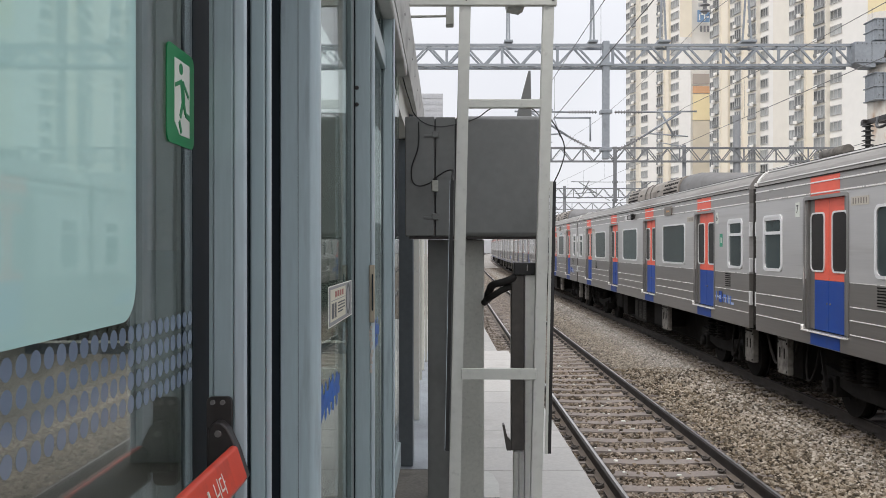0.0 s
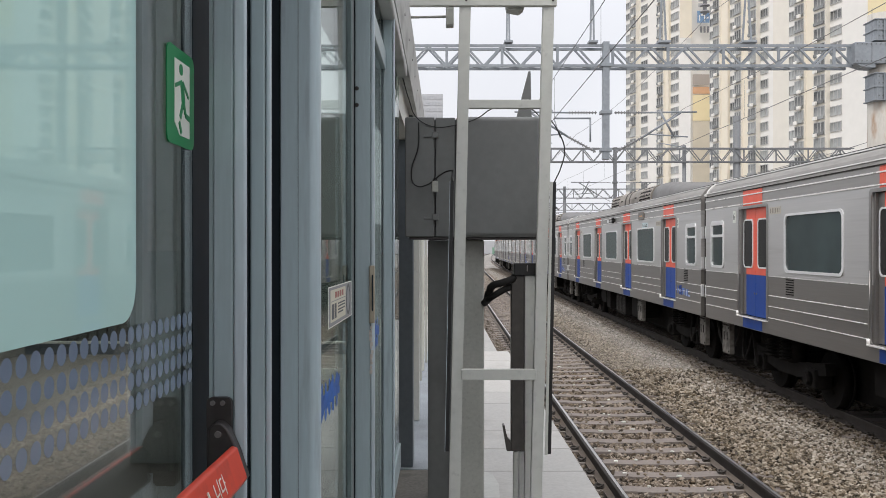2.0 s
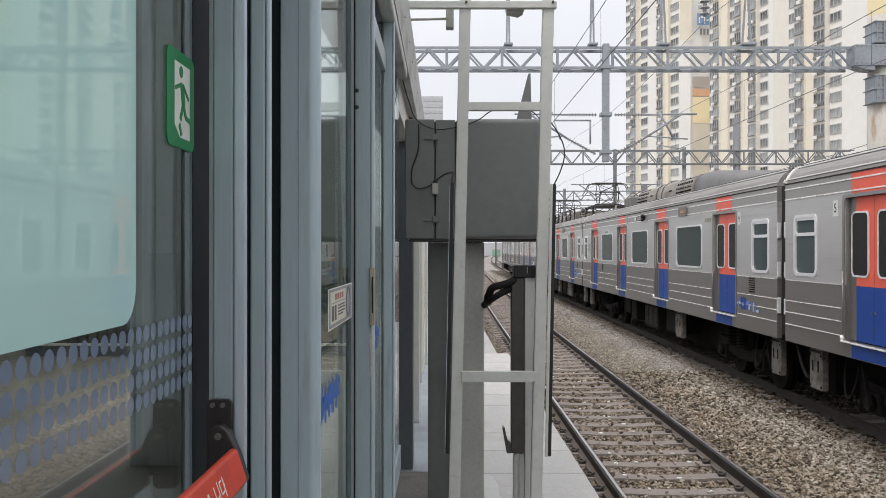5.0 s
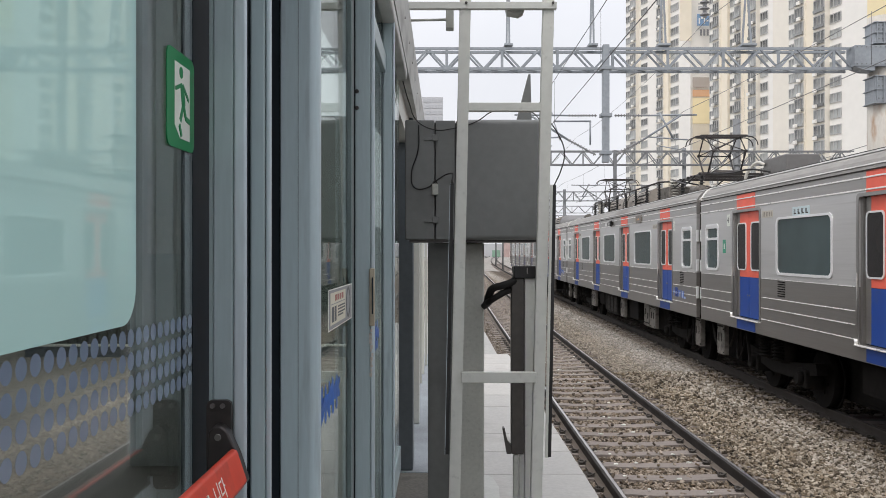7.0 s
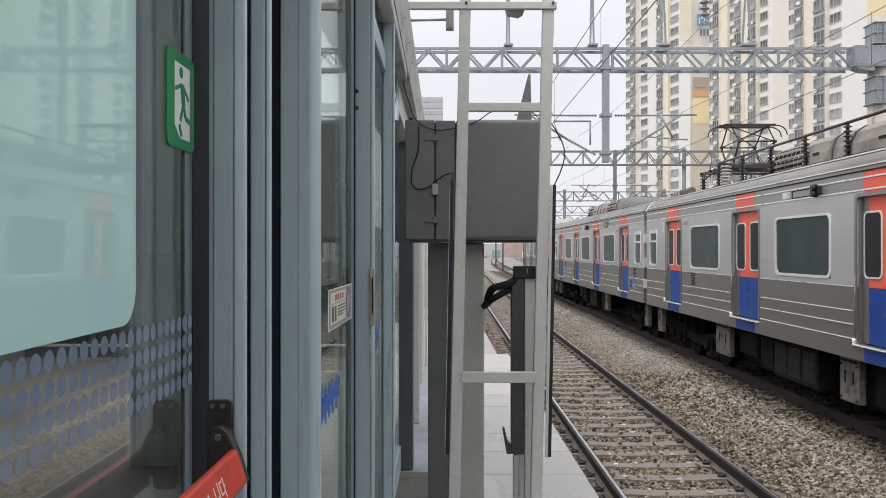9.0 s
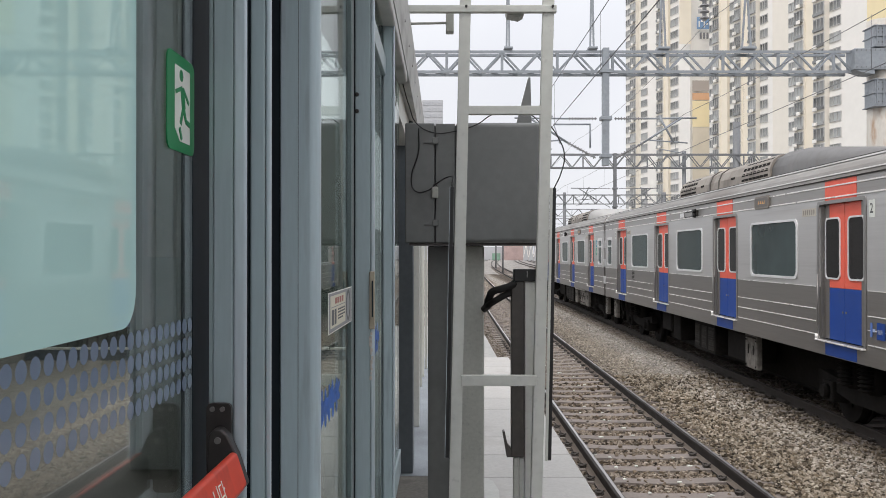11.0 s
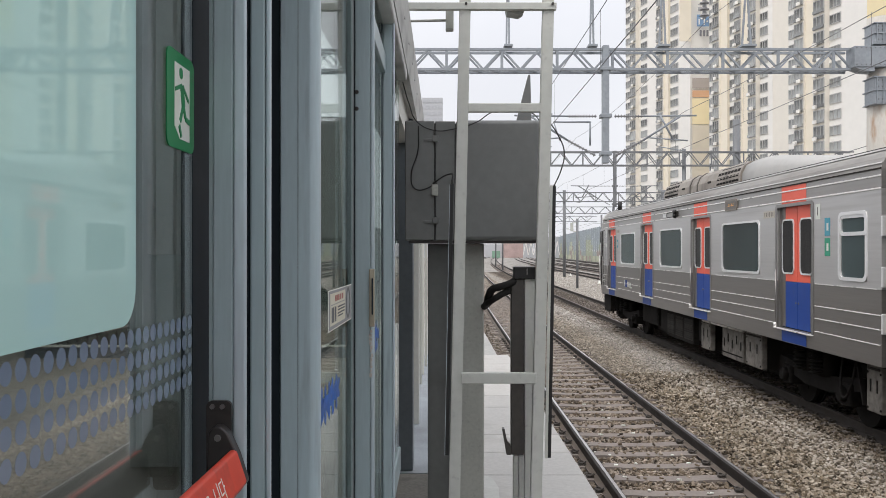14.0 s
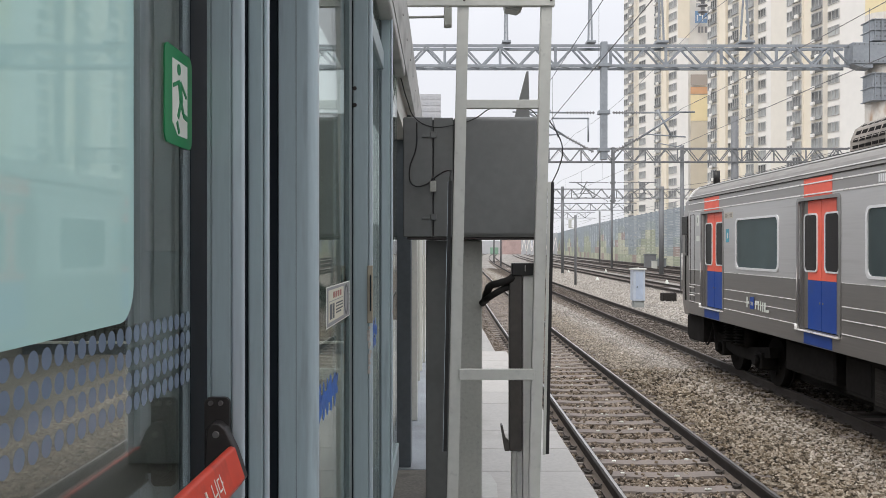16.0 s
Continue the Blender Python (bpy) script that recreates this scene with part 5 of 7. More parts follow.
def build_wires():
    """Contact and carrier wires over each track, with droppers, and feeder lines."""
    supports = [-25, 0, 25, 52, 89, 118, 150, 200, 260]

    def wire(label, xf, zf, r, sag, name="contact_wire"):
        bm = bmesh.new()
        pts = []
        for a, b in zip(supports, supports[1:]):
            for i in range(8):
                y = a + (b - a) * i / 8
                u = i / 8
                pts.append((xf + bend(max(y, 0)), y, zf - sag * 4 * u * (1 - u)))
        for p, q in zip(pts, pts[1:]):
            rod(bm, p, q, r, 5)
        return tagged(part(name, bm, M_WIRE), label, "wire", "overhead wires")
    for cx, carrier, sag in ((TRACK_X - 0.06, 6.30, 0.09), (TRAIN_X + 0.02, 6.33, 0.19)):
        wire("dark contact wire above the track", cx, 5.32, 0.0075, 0.0)
        wire("dark carrier wire above the track", cx, carrier, 0.007, sag, "carrier_wire")
        bm = bmesh.new()
        for y in range(2, 150, 6):
            rod(bm, (cx + bend(y), y, 5.32), (cx + bend(y), y, carrier - sag * 0.8), 0.004, 4)
        tagged(part("wire_droppers", bm, M_WIRE), "thin dropper wires between contact and carrier wire", "wire", kind="stuff")
    wire("dark feeder wire held by the insulator above the gantry", 7.45, 9.0, 0.008, 0.35, "feeder_wire")
    for cx in YARD_X[:2]:
        wire("dark contact wire above the track", cx, 5.2, 0.011, 0.0)
        wire("dark carrier wire above the track", cx, 6.05, 0.011, 0.3, "carrier_wire")


build_wires()


# ---- distance ----
def build_tower(name, near, far, height, floors, bands, label):
    """A slab block. near, far: plan corners of its long front. bands: (start, end, kind) along the front from the far corner, as fractions."""
    tower = empty(name)
    n, f = Vector(near), Vector(far)
    length = (n - f).length
    along = (n - f).normalized()
    m = Matrix(((along.x, -along.y, 0, f.x), (along.y, along.x, 0, f.y), (0, 0, 1, -0.4), (0, 0, 0, 1)))
    tower.matrix_basis = m
    # local x runs along the front, local y lies behind it
    back = 14.0
    fh = height / floors
    kinds = {"cream": (M_WALL_CREAM, 0.0), "white": (M_WALL_WHITE, 0.0), "beige": (M_WALL_BEIGE, 0.6), "yellow": (M_WALL_BEIGE, 0.05), "win": (M_WALL_WHITE, 0.0), "bay": (M_WALL_CREAM, 0.9)}
    proto = {}
    rnd = random.Random(floors + int(length * 10))
    for a, b, kind in bands:
        material, proud = kinds[kind]
        a, b = a * length, b * length
        bm = bmesh.new()
        box(bm, a, b - 0.01, -proud, back, 0, height)
        part("wall", bm, material, tower)
        if kind in ("win", "bay"):
            w = (b - a) * 0.86
            key = (kind, round(w, 2))
            for i in range(floors):
                zc = (i + 0.55) * fh
                mm = pose((a + b) / 2, -proud, zc)
                h = 0.78 if kind == "win" else 1.12
                if key not in proto:
                    bm = bmesh.new()
                    xs = [-w / 2 - 0.07, -w / 2 + 0.06, -w / 6 - 0.06, -w / 6 + 0.06, w / 6 - 0.06, w / 6 + 0.06, w / 2 - 0.06, w / 2 + 0.07]
                    zs = [-h - 0.07, -h + 0.07, h - 0.07, h + 0.07]
                    grid = [[bm.verts.new((x, -0.02, z)) for z in zs] for x in xs]
                    fs = [bm.faces.new((grid[p][q], grid[p + 1][q], grid[p + 1][q + 1], grid[p][q + 1])) for p in range(7) for q in range(3) if q != 1 or p % 2 == 0]
                    ret = bmesh.ops.extrude_face_region(bm, geom=fs)
                    for v in [g for g in ret["geom"] if isinstance(g, bmesh.types.BMVert)]:
                        v.co.y -= 0.13
                    bmesh.ops.recalc_face_normals(bm, faces=bm.faces[:])
                    wf = part("window", bm, M_WINFRAME_FAR, tower)
                    bm = bmesh.new()
                    box(bm, -w / 2, w / 2, -0.06, -0.01, -h, h)
                    if kind == "bay":
                        box(bm, -w / 2, w / 2, -0.35, -0.04, -h, -h + 0.5)
                    pane = part("pane", bm, M_WINDOW_FAR, wf)
                    bm = bmesh.new()
                    box(bm, -0.42, 0.42, -0.72, -0.34, -0.32, 0.32, 0.03, 1)
                    cool = part("air_conditioner", bm, M_WALL_WHITE, tower) if kind == "bay" else None
                    if cool is None:
                        bm.free()
                    proto[key] = wf, pane, cool
                    wf.matrix_basis = mm
                    if cool:
                        cool.matrix_basis = mm @ pose(-0.2 * w, -0.02, -h + 0.15)
                else:
                    wf, pane, cool = proto[key]
                    o = again(wf, mm)
                    again(pane, Matrix.Identity(4), o)
                    if cool and rnd.random() < 0.75:
                        again(cool, mm @ pose(rnd.choice((-0.22, 0.2)) * w, -0.02, -h + rnd.uniform(-0.1, 0.2)))
    bm = bmesh.new()
    box(bm, -0.3, length + 0.3, -1.2, back + 0.3, height + 0.01, height + 1.4)
    part("roof", bm, M_WALL_WHITE, tower)
    return tagged(tower, label, "apartment building", "apartment towers")


def plan(px, d):
    return ((px - 783) / 1580 * d, d)


T1 = build_tower("apartment_building", plan(1222, 205), plan(1108, 235), 84, 30,
                 ((0.0, 0.104, "win"), (0.104, 0.129, "white"), (0.129, 0.229, "bay"), (0.229, 0.258, "cream"), (0.258, 0.373, "win"), (0.373, 0.56, "white"), (0.56, 0.663, "bay"), (0.663, 0.721, "beige"), (0.721, 0.843, "win"), (0.843, 1.0, "white")),
                 "tall cream and beige apartment tower with rows of windows")
T2 = build_tower("apartment_building", plan(1590, 142), plan(1256, 196), 84, 30,
                 ((0.0, 0.051, "win"), (0.051, 0.096, "bay"), (0.096, 0.143, "beige"), (0.143, 0.199, "win"), (0.199, 0.243, "bay"), (0.243, 0.286, "beige"), (0.286, 0.337, "bay"), (0.337, 0.386, "win"), (0.386, 0.41, "white"), (0.41, 0.50, "cream"),
                  (0.50, 0.552, "win"), (0.552, 0.603, "bay"), (0.603, 0.65, "beige"), (0.65, 0.708, "bay"), (0.708, 0.766, "win"), (0.766, 0.877, "white"), (0.877, 1.0, "yellow")),
                 "tall white and beige apartment tower with window bays and air conditioners")


yl = (Vector(plan(1590, 142)) - Vector(plan(1256, 196))).length
bm = bmesh.new()
box(bm, yl * 0.879, yl * 0.999, -0.14, -0.06, 39.0, 83.9)
part("painted_panel", bm, M_WALL_YELLOW, T2)


def build_gable():
    """The painted end wall of the further tower."""
    def slab(px0, px1, y0, y1, d, material, name):
        p, q = plan(px0, d), plan(px1, d)
        bm = bmesh.new()
        box(bm, p[0], q[0], d, d + 0.08, EYE_Z + (437 - y1) / 1580 * d, EYE_Z + (437 - y0) / 1580 * d)
        ob = part(name, bm, material, T1)
        ob.matrix_parent_inverse = T1.matrix_basis.inverted()
        return ob
    blue, dark, grey = mat("gable_blue", (0.20, 0.32, 0.50), 0.8, vary=0.1, grain=2), mat("gable_dark", (0.20, 0.20, 0.21), 0.8, vary=0.1, grain=2), mat("gable_grey", (0.45, 0.45, 0.46), 0.8, vary=0.1, grain=2)
    slab(1226, 1300, 167, 213, 204.4, M_WALL_YELLOW, "painted_panel")
    slab(1226, 1300, 214, 455, 204.4, M_WALL_TAN, "painted_panel")
    slab(1226, 1300, 131, 149, 204.4, M_WALL_BROWN, "painted_panel")
    slab(1226, 1300, 153, 165, 204.4, M_WALL_ORANGE, "painted_panel")
    slab(1203, 1224, -40, 66, 204.4, M_WALL_BEIGE, "painted_panel")
    slab(1234, 1257, 18.5, 39.5, 204.4, blue, "painted_sign")
    for px, w, y0, y1 in ((1237, 2, 26, 36), (1241, 4, 24, 27), (1246, 2, 23, 37), (1250, 4, 29, 32)):
        slab(px, px + w, y0, y1, 204.3, M_WALL_WHITE, "painted_sign")
    for px in (1240, 1246, 1252):
        slab(px - 1, px + 2.5, 46, 57, 204.4, dark, "painted_sign")
    for px, w, y0, y1 in ((1236, 8, 0, 2), (1236, 7, 5, 12), (1246, 2, -1, 13)):
        slab(px, px + w, y0, y1, 204.4, grey, "painted_sign")
    far = empty("distant_building")
    bm = bmesh.new()
    p, q = plan(747, 420), plan(784, 420)
    box(bm, p[0], q[0], 420, 440, -0.4, EYE_Z + (437 - 166) / 1580 * 420)
    part("wall", bm, M_WALL_GREY, far)
    pale_glass = mat("distant_window", (0.455, 0.468, 0.49), 0.5, vary=0.1, grain=1)
    for i in range(24):
        z = EYE_Z + (437 - 169) / 1580 * 420 - 2.9 * i
        for a, b in ((0.06, 0.40), (0.46, 0.70), (0.76, 0.95)):
            bm = bmesh.new()
            box(bm, p[0] + (q[0] - p[0]) * a, p[0] + (q[0] - p[0]) * b, 419.8, 419.99, z - 1.5, z)
            part("window", bm, pale_glass, far)
    tagged(far, "pale grey high-rise far away with rows of windows", "building")


build_gable()


def build_barrier():
    """The tall noise barrier beyond the yard, panel by panel."""
    barrier = empty("noise_barrier")
    x = 31.0
    names = ("barrier_blue", "barrier_teal", "barrier_green", "barrier_lime", "barrier_brown")
    cols = ((0.30, 0.345, 0.375), (0.30, 0.345, 0.34), (0.36, 0.39, 0.28), (0.47, 0.48, 0.36), (0.34, 0.27, 0.24))
    mats = [mat(n, c, 0.6, vary=0.12, grain=3, patch=0.4, random_piece=0.4) for n, c in zip(names, cols)]
    pane = {}
    rnd = random.Random(5)
    W, H, rows = 4.0, 1.36, 6
    for i in range(88):
        y = 78 + i * W
        peak = 2.2 + 1.6 * math.sin(i * 0.9) + rnd.uniform(-0.6, 0.6)
        for r in range(rows):
            k = 0 if r > peak + 1 else 1 if r > peak else rnd.choice((2, 3, 2)) if rnd.random() < 0.85 else 4
            m = pose(x + bend(y), y, r * H - 0.2)
            if k not in pane:
                bm = bmesh.new()
                for j in range(6):
                    box(bm, 0, 0.05 + 0.02 * (j % 2), 0.06, W - 0.06, j * H / 6, (j + 1) * H / 6 - 0.03)
                pane[k] = part("panel", bm, mats[k], barrier)
                pane[k].matrix_basis = m
            else:
                again(pane[k], m)
        bm = bmesh.new()
        box(bm, x + bend(y) - 0.12, x + bend(y) + 0.12, y - 0.06, y + 0.06, -0.4, 8.05)
        part("post", bm, M_BARRIER, barrier)
    tagged(barrier, "tall noise barrier with slatted blue, green and brown panels", "noise barrier", kind="structure")


build_barrier()


def build_yard_things():
    relay = empty("relay_cabinet")
    d = 38.5
    a, b = P(1126, 525, d), P(1144, 474, d)
    bm = bmesh.new()
    box(bm, a[0], b[0], d, d + 0.5, -0.28, 0.12, 0.01)
    part("plinth", bm, M_SIDEWALL, relay)
    bm = bmesh.new()
    box(bm, a[0] - 0.05, b[0] + 0.03, d - 0.05, d + 0.55, 0.12, b[2] - 0.08, 0.015)
    part("body", bm, mat("relay_pale_blue", (0.50, 0.55, 0.62), 0.5, vary=0.08, grain=10, patch=2, stain=((0.33, 0.34, 0.35), 3, 0.25)), relay)
    bm = bmesh.new()
    box(bm, a[0] - 0.10, b[0] + 0.08, d - 0.1, d + 0.6, b[2] - 0.08, b[2], 0.02)
    part("roof", bm, M_FRAME, relay)
    bm = bmesh.new()
    box(bm, a[0] + 0.06, b[0] - 0.08, d - 0.062, d - 0.0505, 0.2, b[2] - 0.16, 0.004)
    part("door", bm, mat("relay_door_blue", (0.44, 0.51, 0.62), 0.5, vary=0.1, grain=8, patch=2), relay)
    bm = bmesh.new()
    rod(bm, (a[0] + 0.12, d - 0.0625, 0.72), (a[0] + 0.12, d - 0.09, 0.72), 0.03, 8)
    part("handle", bm, M_BRACKET, relay)
    tagged(relay, "pale blue-grey relay cabinet on a concrete plinth", "cabinet")
    pole = empty("signal_pole")
    d = 62.0
    c = P(1022, 505, d)
    bm = bmesh.new()
    rod(bm, (c[0], d, -0.35), (c[0], d, EYE_Z + 57 / 1580 * d), 0.09, 10)
    part("pole", bm, M_GALV_FAR, pole)
    bm = bmesh.new()
    box(bm, c[0] - 0.48, c[0] - 0.28, d - 0.1, d + 0.1, EYE_Z + 1.35, EYE_Z + 1.95, 0.03)
    part("signal_box", bm, M_FRAME, pole, "pale signal head")
    bm = bmesh.new()
    bar(bm, (c[0] - 0.4, d, EYE_Z + 1.9), (c[0], d, EYE_Z + 2.0), 0.06, 0.06)
    bar(bm, (c[0] - 0.4, d, EYE_Z + 1.4), (c[0], d, EYE_Z + 1.3), 0.06, 0.06)
    part("signal_arm", bm, M_FRAME, pole)
    tagged(pole, "slim signal pole with a pale box", "signal")
    trunk = empty("cable_box")
    bm = bmesh.new()
    a = P(1183, 520, 43)
    box(bm, a[0] - 0.15, a[0] + 0.5, 43, 43.6, -0.3, 0.22, 0.02)
    part("body", bm, M_UNDER_BOX, trunk)
    tagged(trunk, "low dark cable box on the ballast", "box")
    for px, py, d, w, h, m in ((1155, 468, 118, 1.5, 1.75, M_GALV_FAR), (1163, 468, 112, 0.6, 1.0, M_FRAME), (1176, 468, 115, 1.0, 1.2, M_BARRIER)):
        hut = empty("yard_cabinet")
        q = P(px, py, d)
        bm = bmesh.new()
        box(bm, q[0] - w / 2, q[0] + w / 2, d, d + 0.7, -0.4, h - 0.3, 0.03)
        part("body", bm, m, hut)
        bm = bmesh.new()
        box(bm, q[0] - w / 2 - 0.08, q[0] + w / 2 + 0.08, d - 0.08, d + 0.78, h - 0.299, h - 0.2, 0.02)
        part("lid", bm, M_BARRIER, hut)
        tagged(hut, "grey equipment cabinet in the yard before the barrier", "cabinet", "yard cabinets")
    for px, d in ((1061, 70.0), (1076, 95.0), (1184, 64.0), (1010, 92.0), (1133, 104.0)):
        x = (px - 783) / 1580 * d
        bm = bmesh.new()
        rod(bm, (x, d, -0.32), (x, d, 0.10), 0.26, 4, 0.05)
        tagged(part("track_marker", bm, M_WHITE), "small white pointed marker beside the yard tracks", "marker", "track markers")
    far = empty("green_fence")
    bm = bmesh.new()
    box(bm, 18.4, 21.4, 330, 330.3, -0.4, 2.4)
    part("wall", bm, mat("fence_green", (0.22, 0.36, 0.27), 0.7, vary=0.25, grain=0.6, patch=0.1), far)
    tagged(far, "green site fence far down the line", "fence")
    pale = empty("pale_wall")
    for i in range(7):
        bm = bmesh.new()
        box(bm, 29.8 + i * 1.85, 31.55 + i * 1.85, 329 - i * 0.6, 329.3 - i * 0.6, -0.4, 7.0 + 0.1 * i)
        part("panel", bm, M_WALL_GREY, pale)
        bm = bmesh.new()
        bar(bm, (29.9 + i * 1.85, 328.9 - i * 0.6, 1.0), (30.8 + i * 1.85, 328.9 - i * 0.6, 6.0), 0.25, 0.1)
        bar(bm, (30.8 + i * 1.85, 328.9 - i * 0.6, 6.0), (31.6 + i * 1.85, 328.9 - i * 0.6, 1.0), 0.25, 0.1)
        part("brace", bm, M_WALL_WHITE, pale)
    tagged(pale, "pale grey panelled wall with white braces far down the line", "wall")
    shed = empty("distant_building")
    bm = bmesh.new()
    box(bm, 24, 34, 345, 360, -0.4, 6.0)
    part("wall", bm, mat("shed_red", (0.46, 0.34, 0.32), 0.8, vary=0.2, grain=0.5), shed)
    bm = bmesh.new()
    box(bm, -30, 23.5, 350, 365, -0.4, 5)
    part("wing", bm, M_WALL_GREY, shed)
    tagged(shed, "low reddish building far down the line", "building")


build_yard_things()


# ---- the train ----
SIDE = -1.56
DOORS = (-7.2, -2.4, 2.4, 7.2)
WINDOWS = (-4.8, 0.0, 4.8)


def build_underfloor(car, cab, power):
    """Boxes hanging under the floor: a few pale covers and grilles among dark housings."""
    def hang(ya, yb, x, low, material, label="", deep=0.10):
        bm = bmesh.new()
        box(bm, x, x + deep, ya, yb, low, 1.039, 0.012, 1)
        return part("equipment_box", bm, material, car, label)

    def strip(owner, name, x, ya, yb, za, zb, material):
        bm = bmesh.new()
        box(bm, x - 0.010, x - 0.0005, ya, yb, za, zb, 0.003, 1)
        return part(name, bm, material, owner)
    pale = [(-9.44, -9.04), (9.02, 9.44)] + ([(-5.3, -4.5), (-2.4, -1.75)] if cab else [(-5.35, -4.78), (-1.36, -0.80), (3.85, 4.70)] if power else [(-3.5, -2.92)])
    grilles = [(-0.95, 1.35)] if cab else [(0.05, 1.75)] if power else [(-0.95, 0.50)]
    bright = [(-4.3, -3.1)] if cab else [(-4.55, -3.98)] if power else []
    for ya, yb in pale:
        b = hang(ya, yb, -1.36, 0.43, M_UNDER_PALE, "pale dusty equipment cover")
        for k in (0.25, 0.68):
            yc = ya + (yb - ya) * k
            strip(b, "catch", -1.36, yc, yc + 0.03, 0.68, 0.84, M_UNDER)
        strip(b, "hinge", -1.36, ya + 0.04, yb - 0.04, 0.955, 0.985, M_UNDER_BOX)
        for k in (0.06, 0.90):
            for z in (0.48, 0.92):
                yc = ya + (yb - ya) * k
                bm = bmesh.new()
                rod(bm, (-1.3605, yc, z), (-1.372, yc, z), 0.016, 6)
                part("bolt", bm, M_UNDER, b)
    for ya, yb in grilles:
        b = hang(ya, yb, -1.30, 0.40, M_UNDER, "dark louvred equipment box", 0.3)
        for i in range(3):
            pa, pb = ya + (yb - ya) * i / 3 + 0.05, ya + (yb - ya) * (i + 1) / 3 - 0.05
            f = strip(b, "panel_frame", -1.30, pa, pb, 0.47, 0.93, M_UNDER_BOX)
            for j in range(9):
                z = 0.50 + 0.045 * j
                bm = bmesh.new()
                box(bm, -1.318, -1.3105, pa + 0.03, pb - 0.03, z, z + 0.030)
                part("slat", bm, M_UNDER_BOX, f)
    for ya, yb in bright:
        b = hang(ya, yb, -1.34, 0.42, M_UNDER_PALE, "pale grey switch box with dark catches")
        n = max(2, int((yb - ya) / 0.22))
        for i in range(n):
            yc = ya + (yb - ya) * (i + 0.35) / n
            strip(b, "catch", -1.34, yc, yc + 0.05, 0.62 + 0.10 * (i % 2), 0.78 + 0.10 * (i % 2), M_UNDER)
        strip(b, "hinge", -1.34, ya + 0.03, yb - 0.03, 0.50, 0.525, M_UNDER)
    for ya, yb, low in ((-2.7, -1.5, 0.45), (1.95, 2.6, 0.42), (2.75, 3.7, 0.55)) if not cab else ((-1.6, -1.05, 0.5), (1.5, 2.3, 0.45), (2.6, 4.4, 0.5)):
        b = hang(ya, yb, -1.22, low, M_UNDER, deep=0.5)
        strip(b, "lid", -1.22, ya + 0.05, yb - 0.05, low + 0.06, 0.95, M_UNDER)
    bm = bmesh.new()
    rod(bm, (-1.36, -4.4, 1.0), (-1.36, -1.9, 1.0), 0.028, 8)
    if cab:
        part("pale_conduit", bm, M_BEAD, car)
    else:
        bm.free()
    # looped brake hoses and a lever by each bogie
    for yc in (-8.3, 8.3):
        tube("hose", [(-1.25, yc - 0.22, 0.98), (-1.30, yc - 0.15, 0.62), (-1.32, yc, 0.46), (-1.30, yc + 0.13, 0.62), (-1.25, yc + 0.18, 0.98)], 0.018, M_UNDER, car)
        bm = bmesh.new()
        bar(bm, (-1.28, yc - 0.35, 0.95), (-1.28, yc - 0.52, 0.45), 0.05, 0.03)
        part("lever", bm, M_UNDER, car)


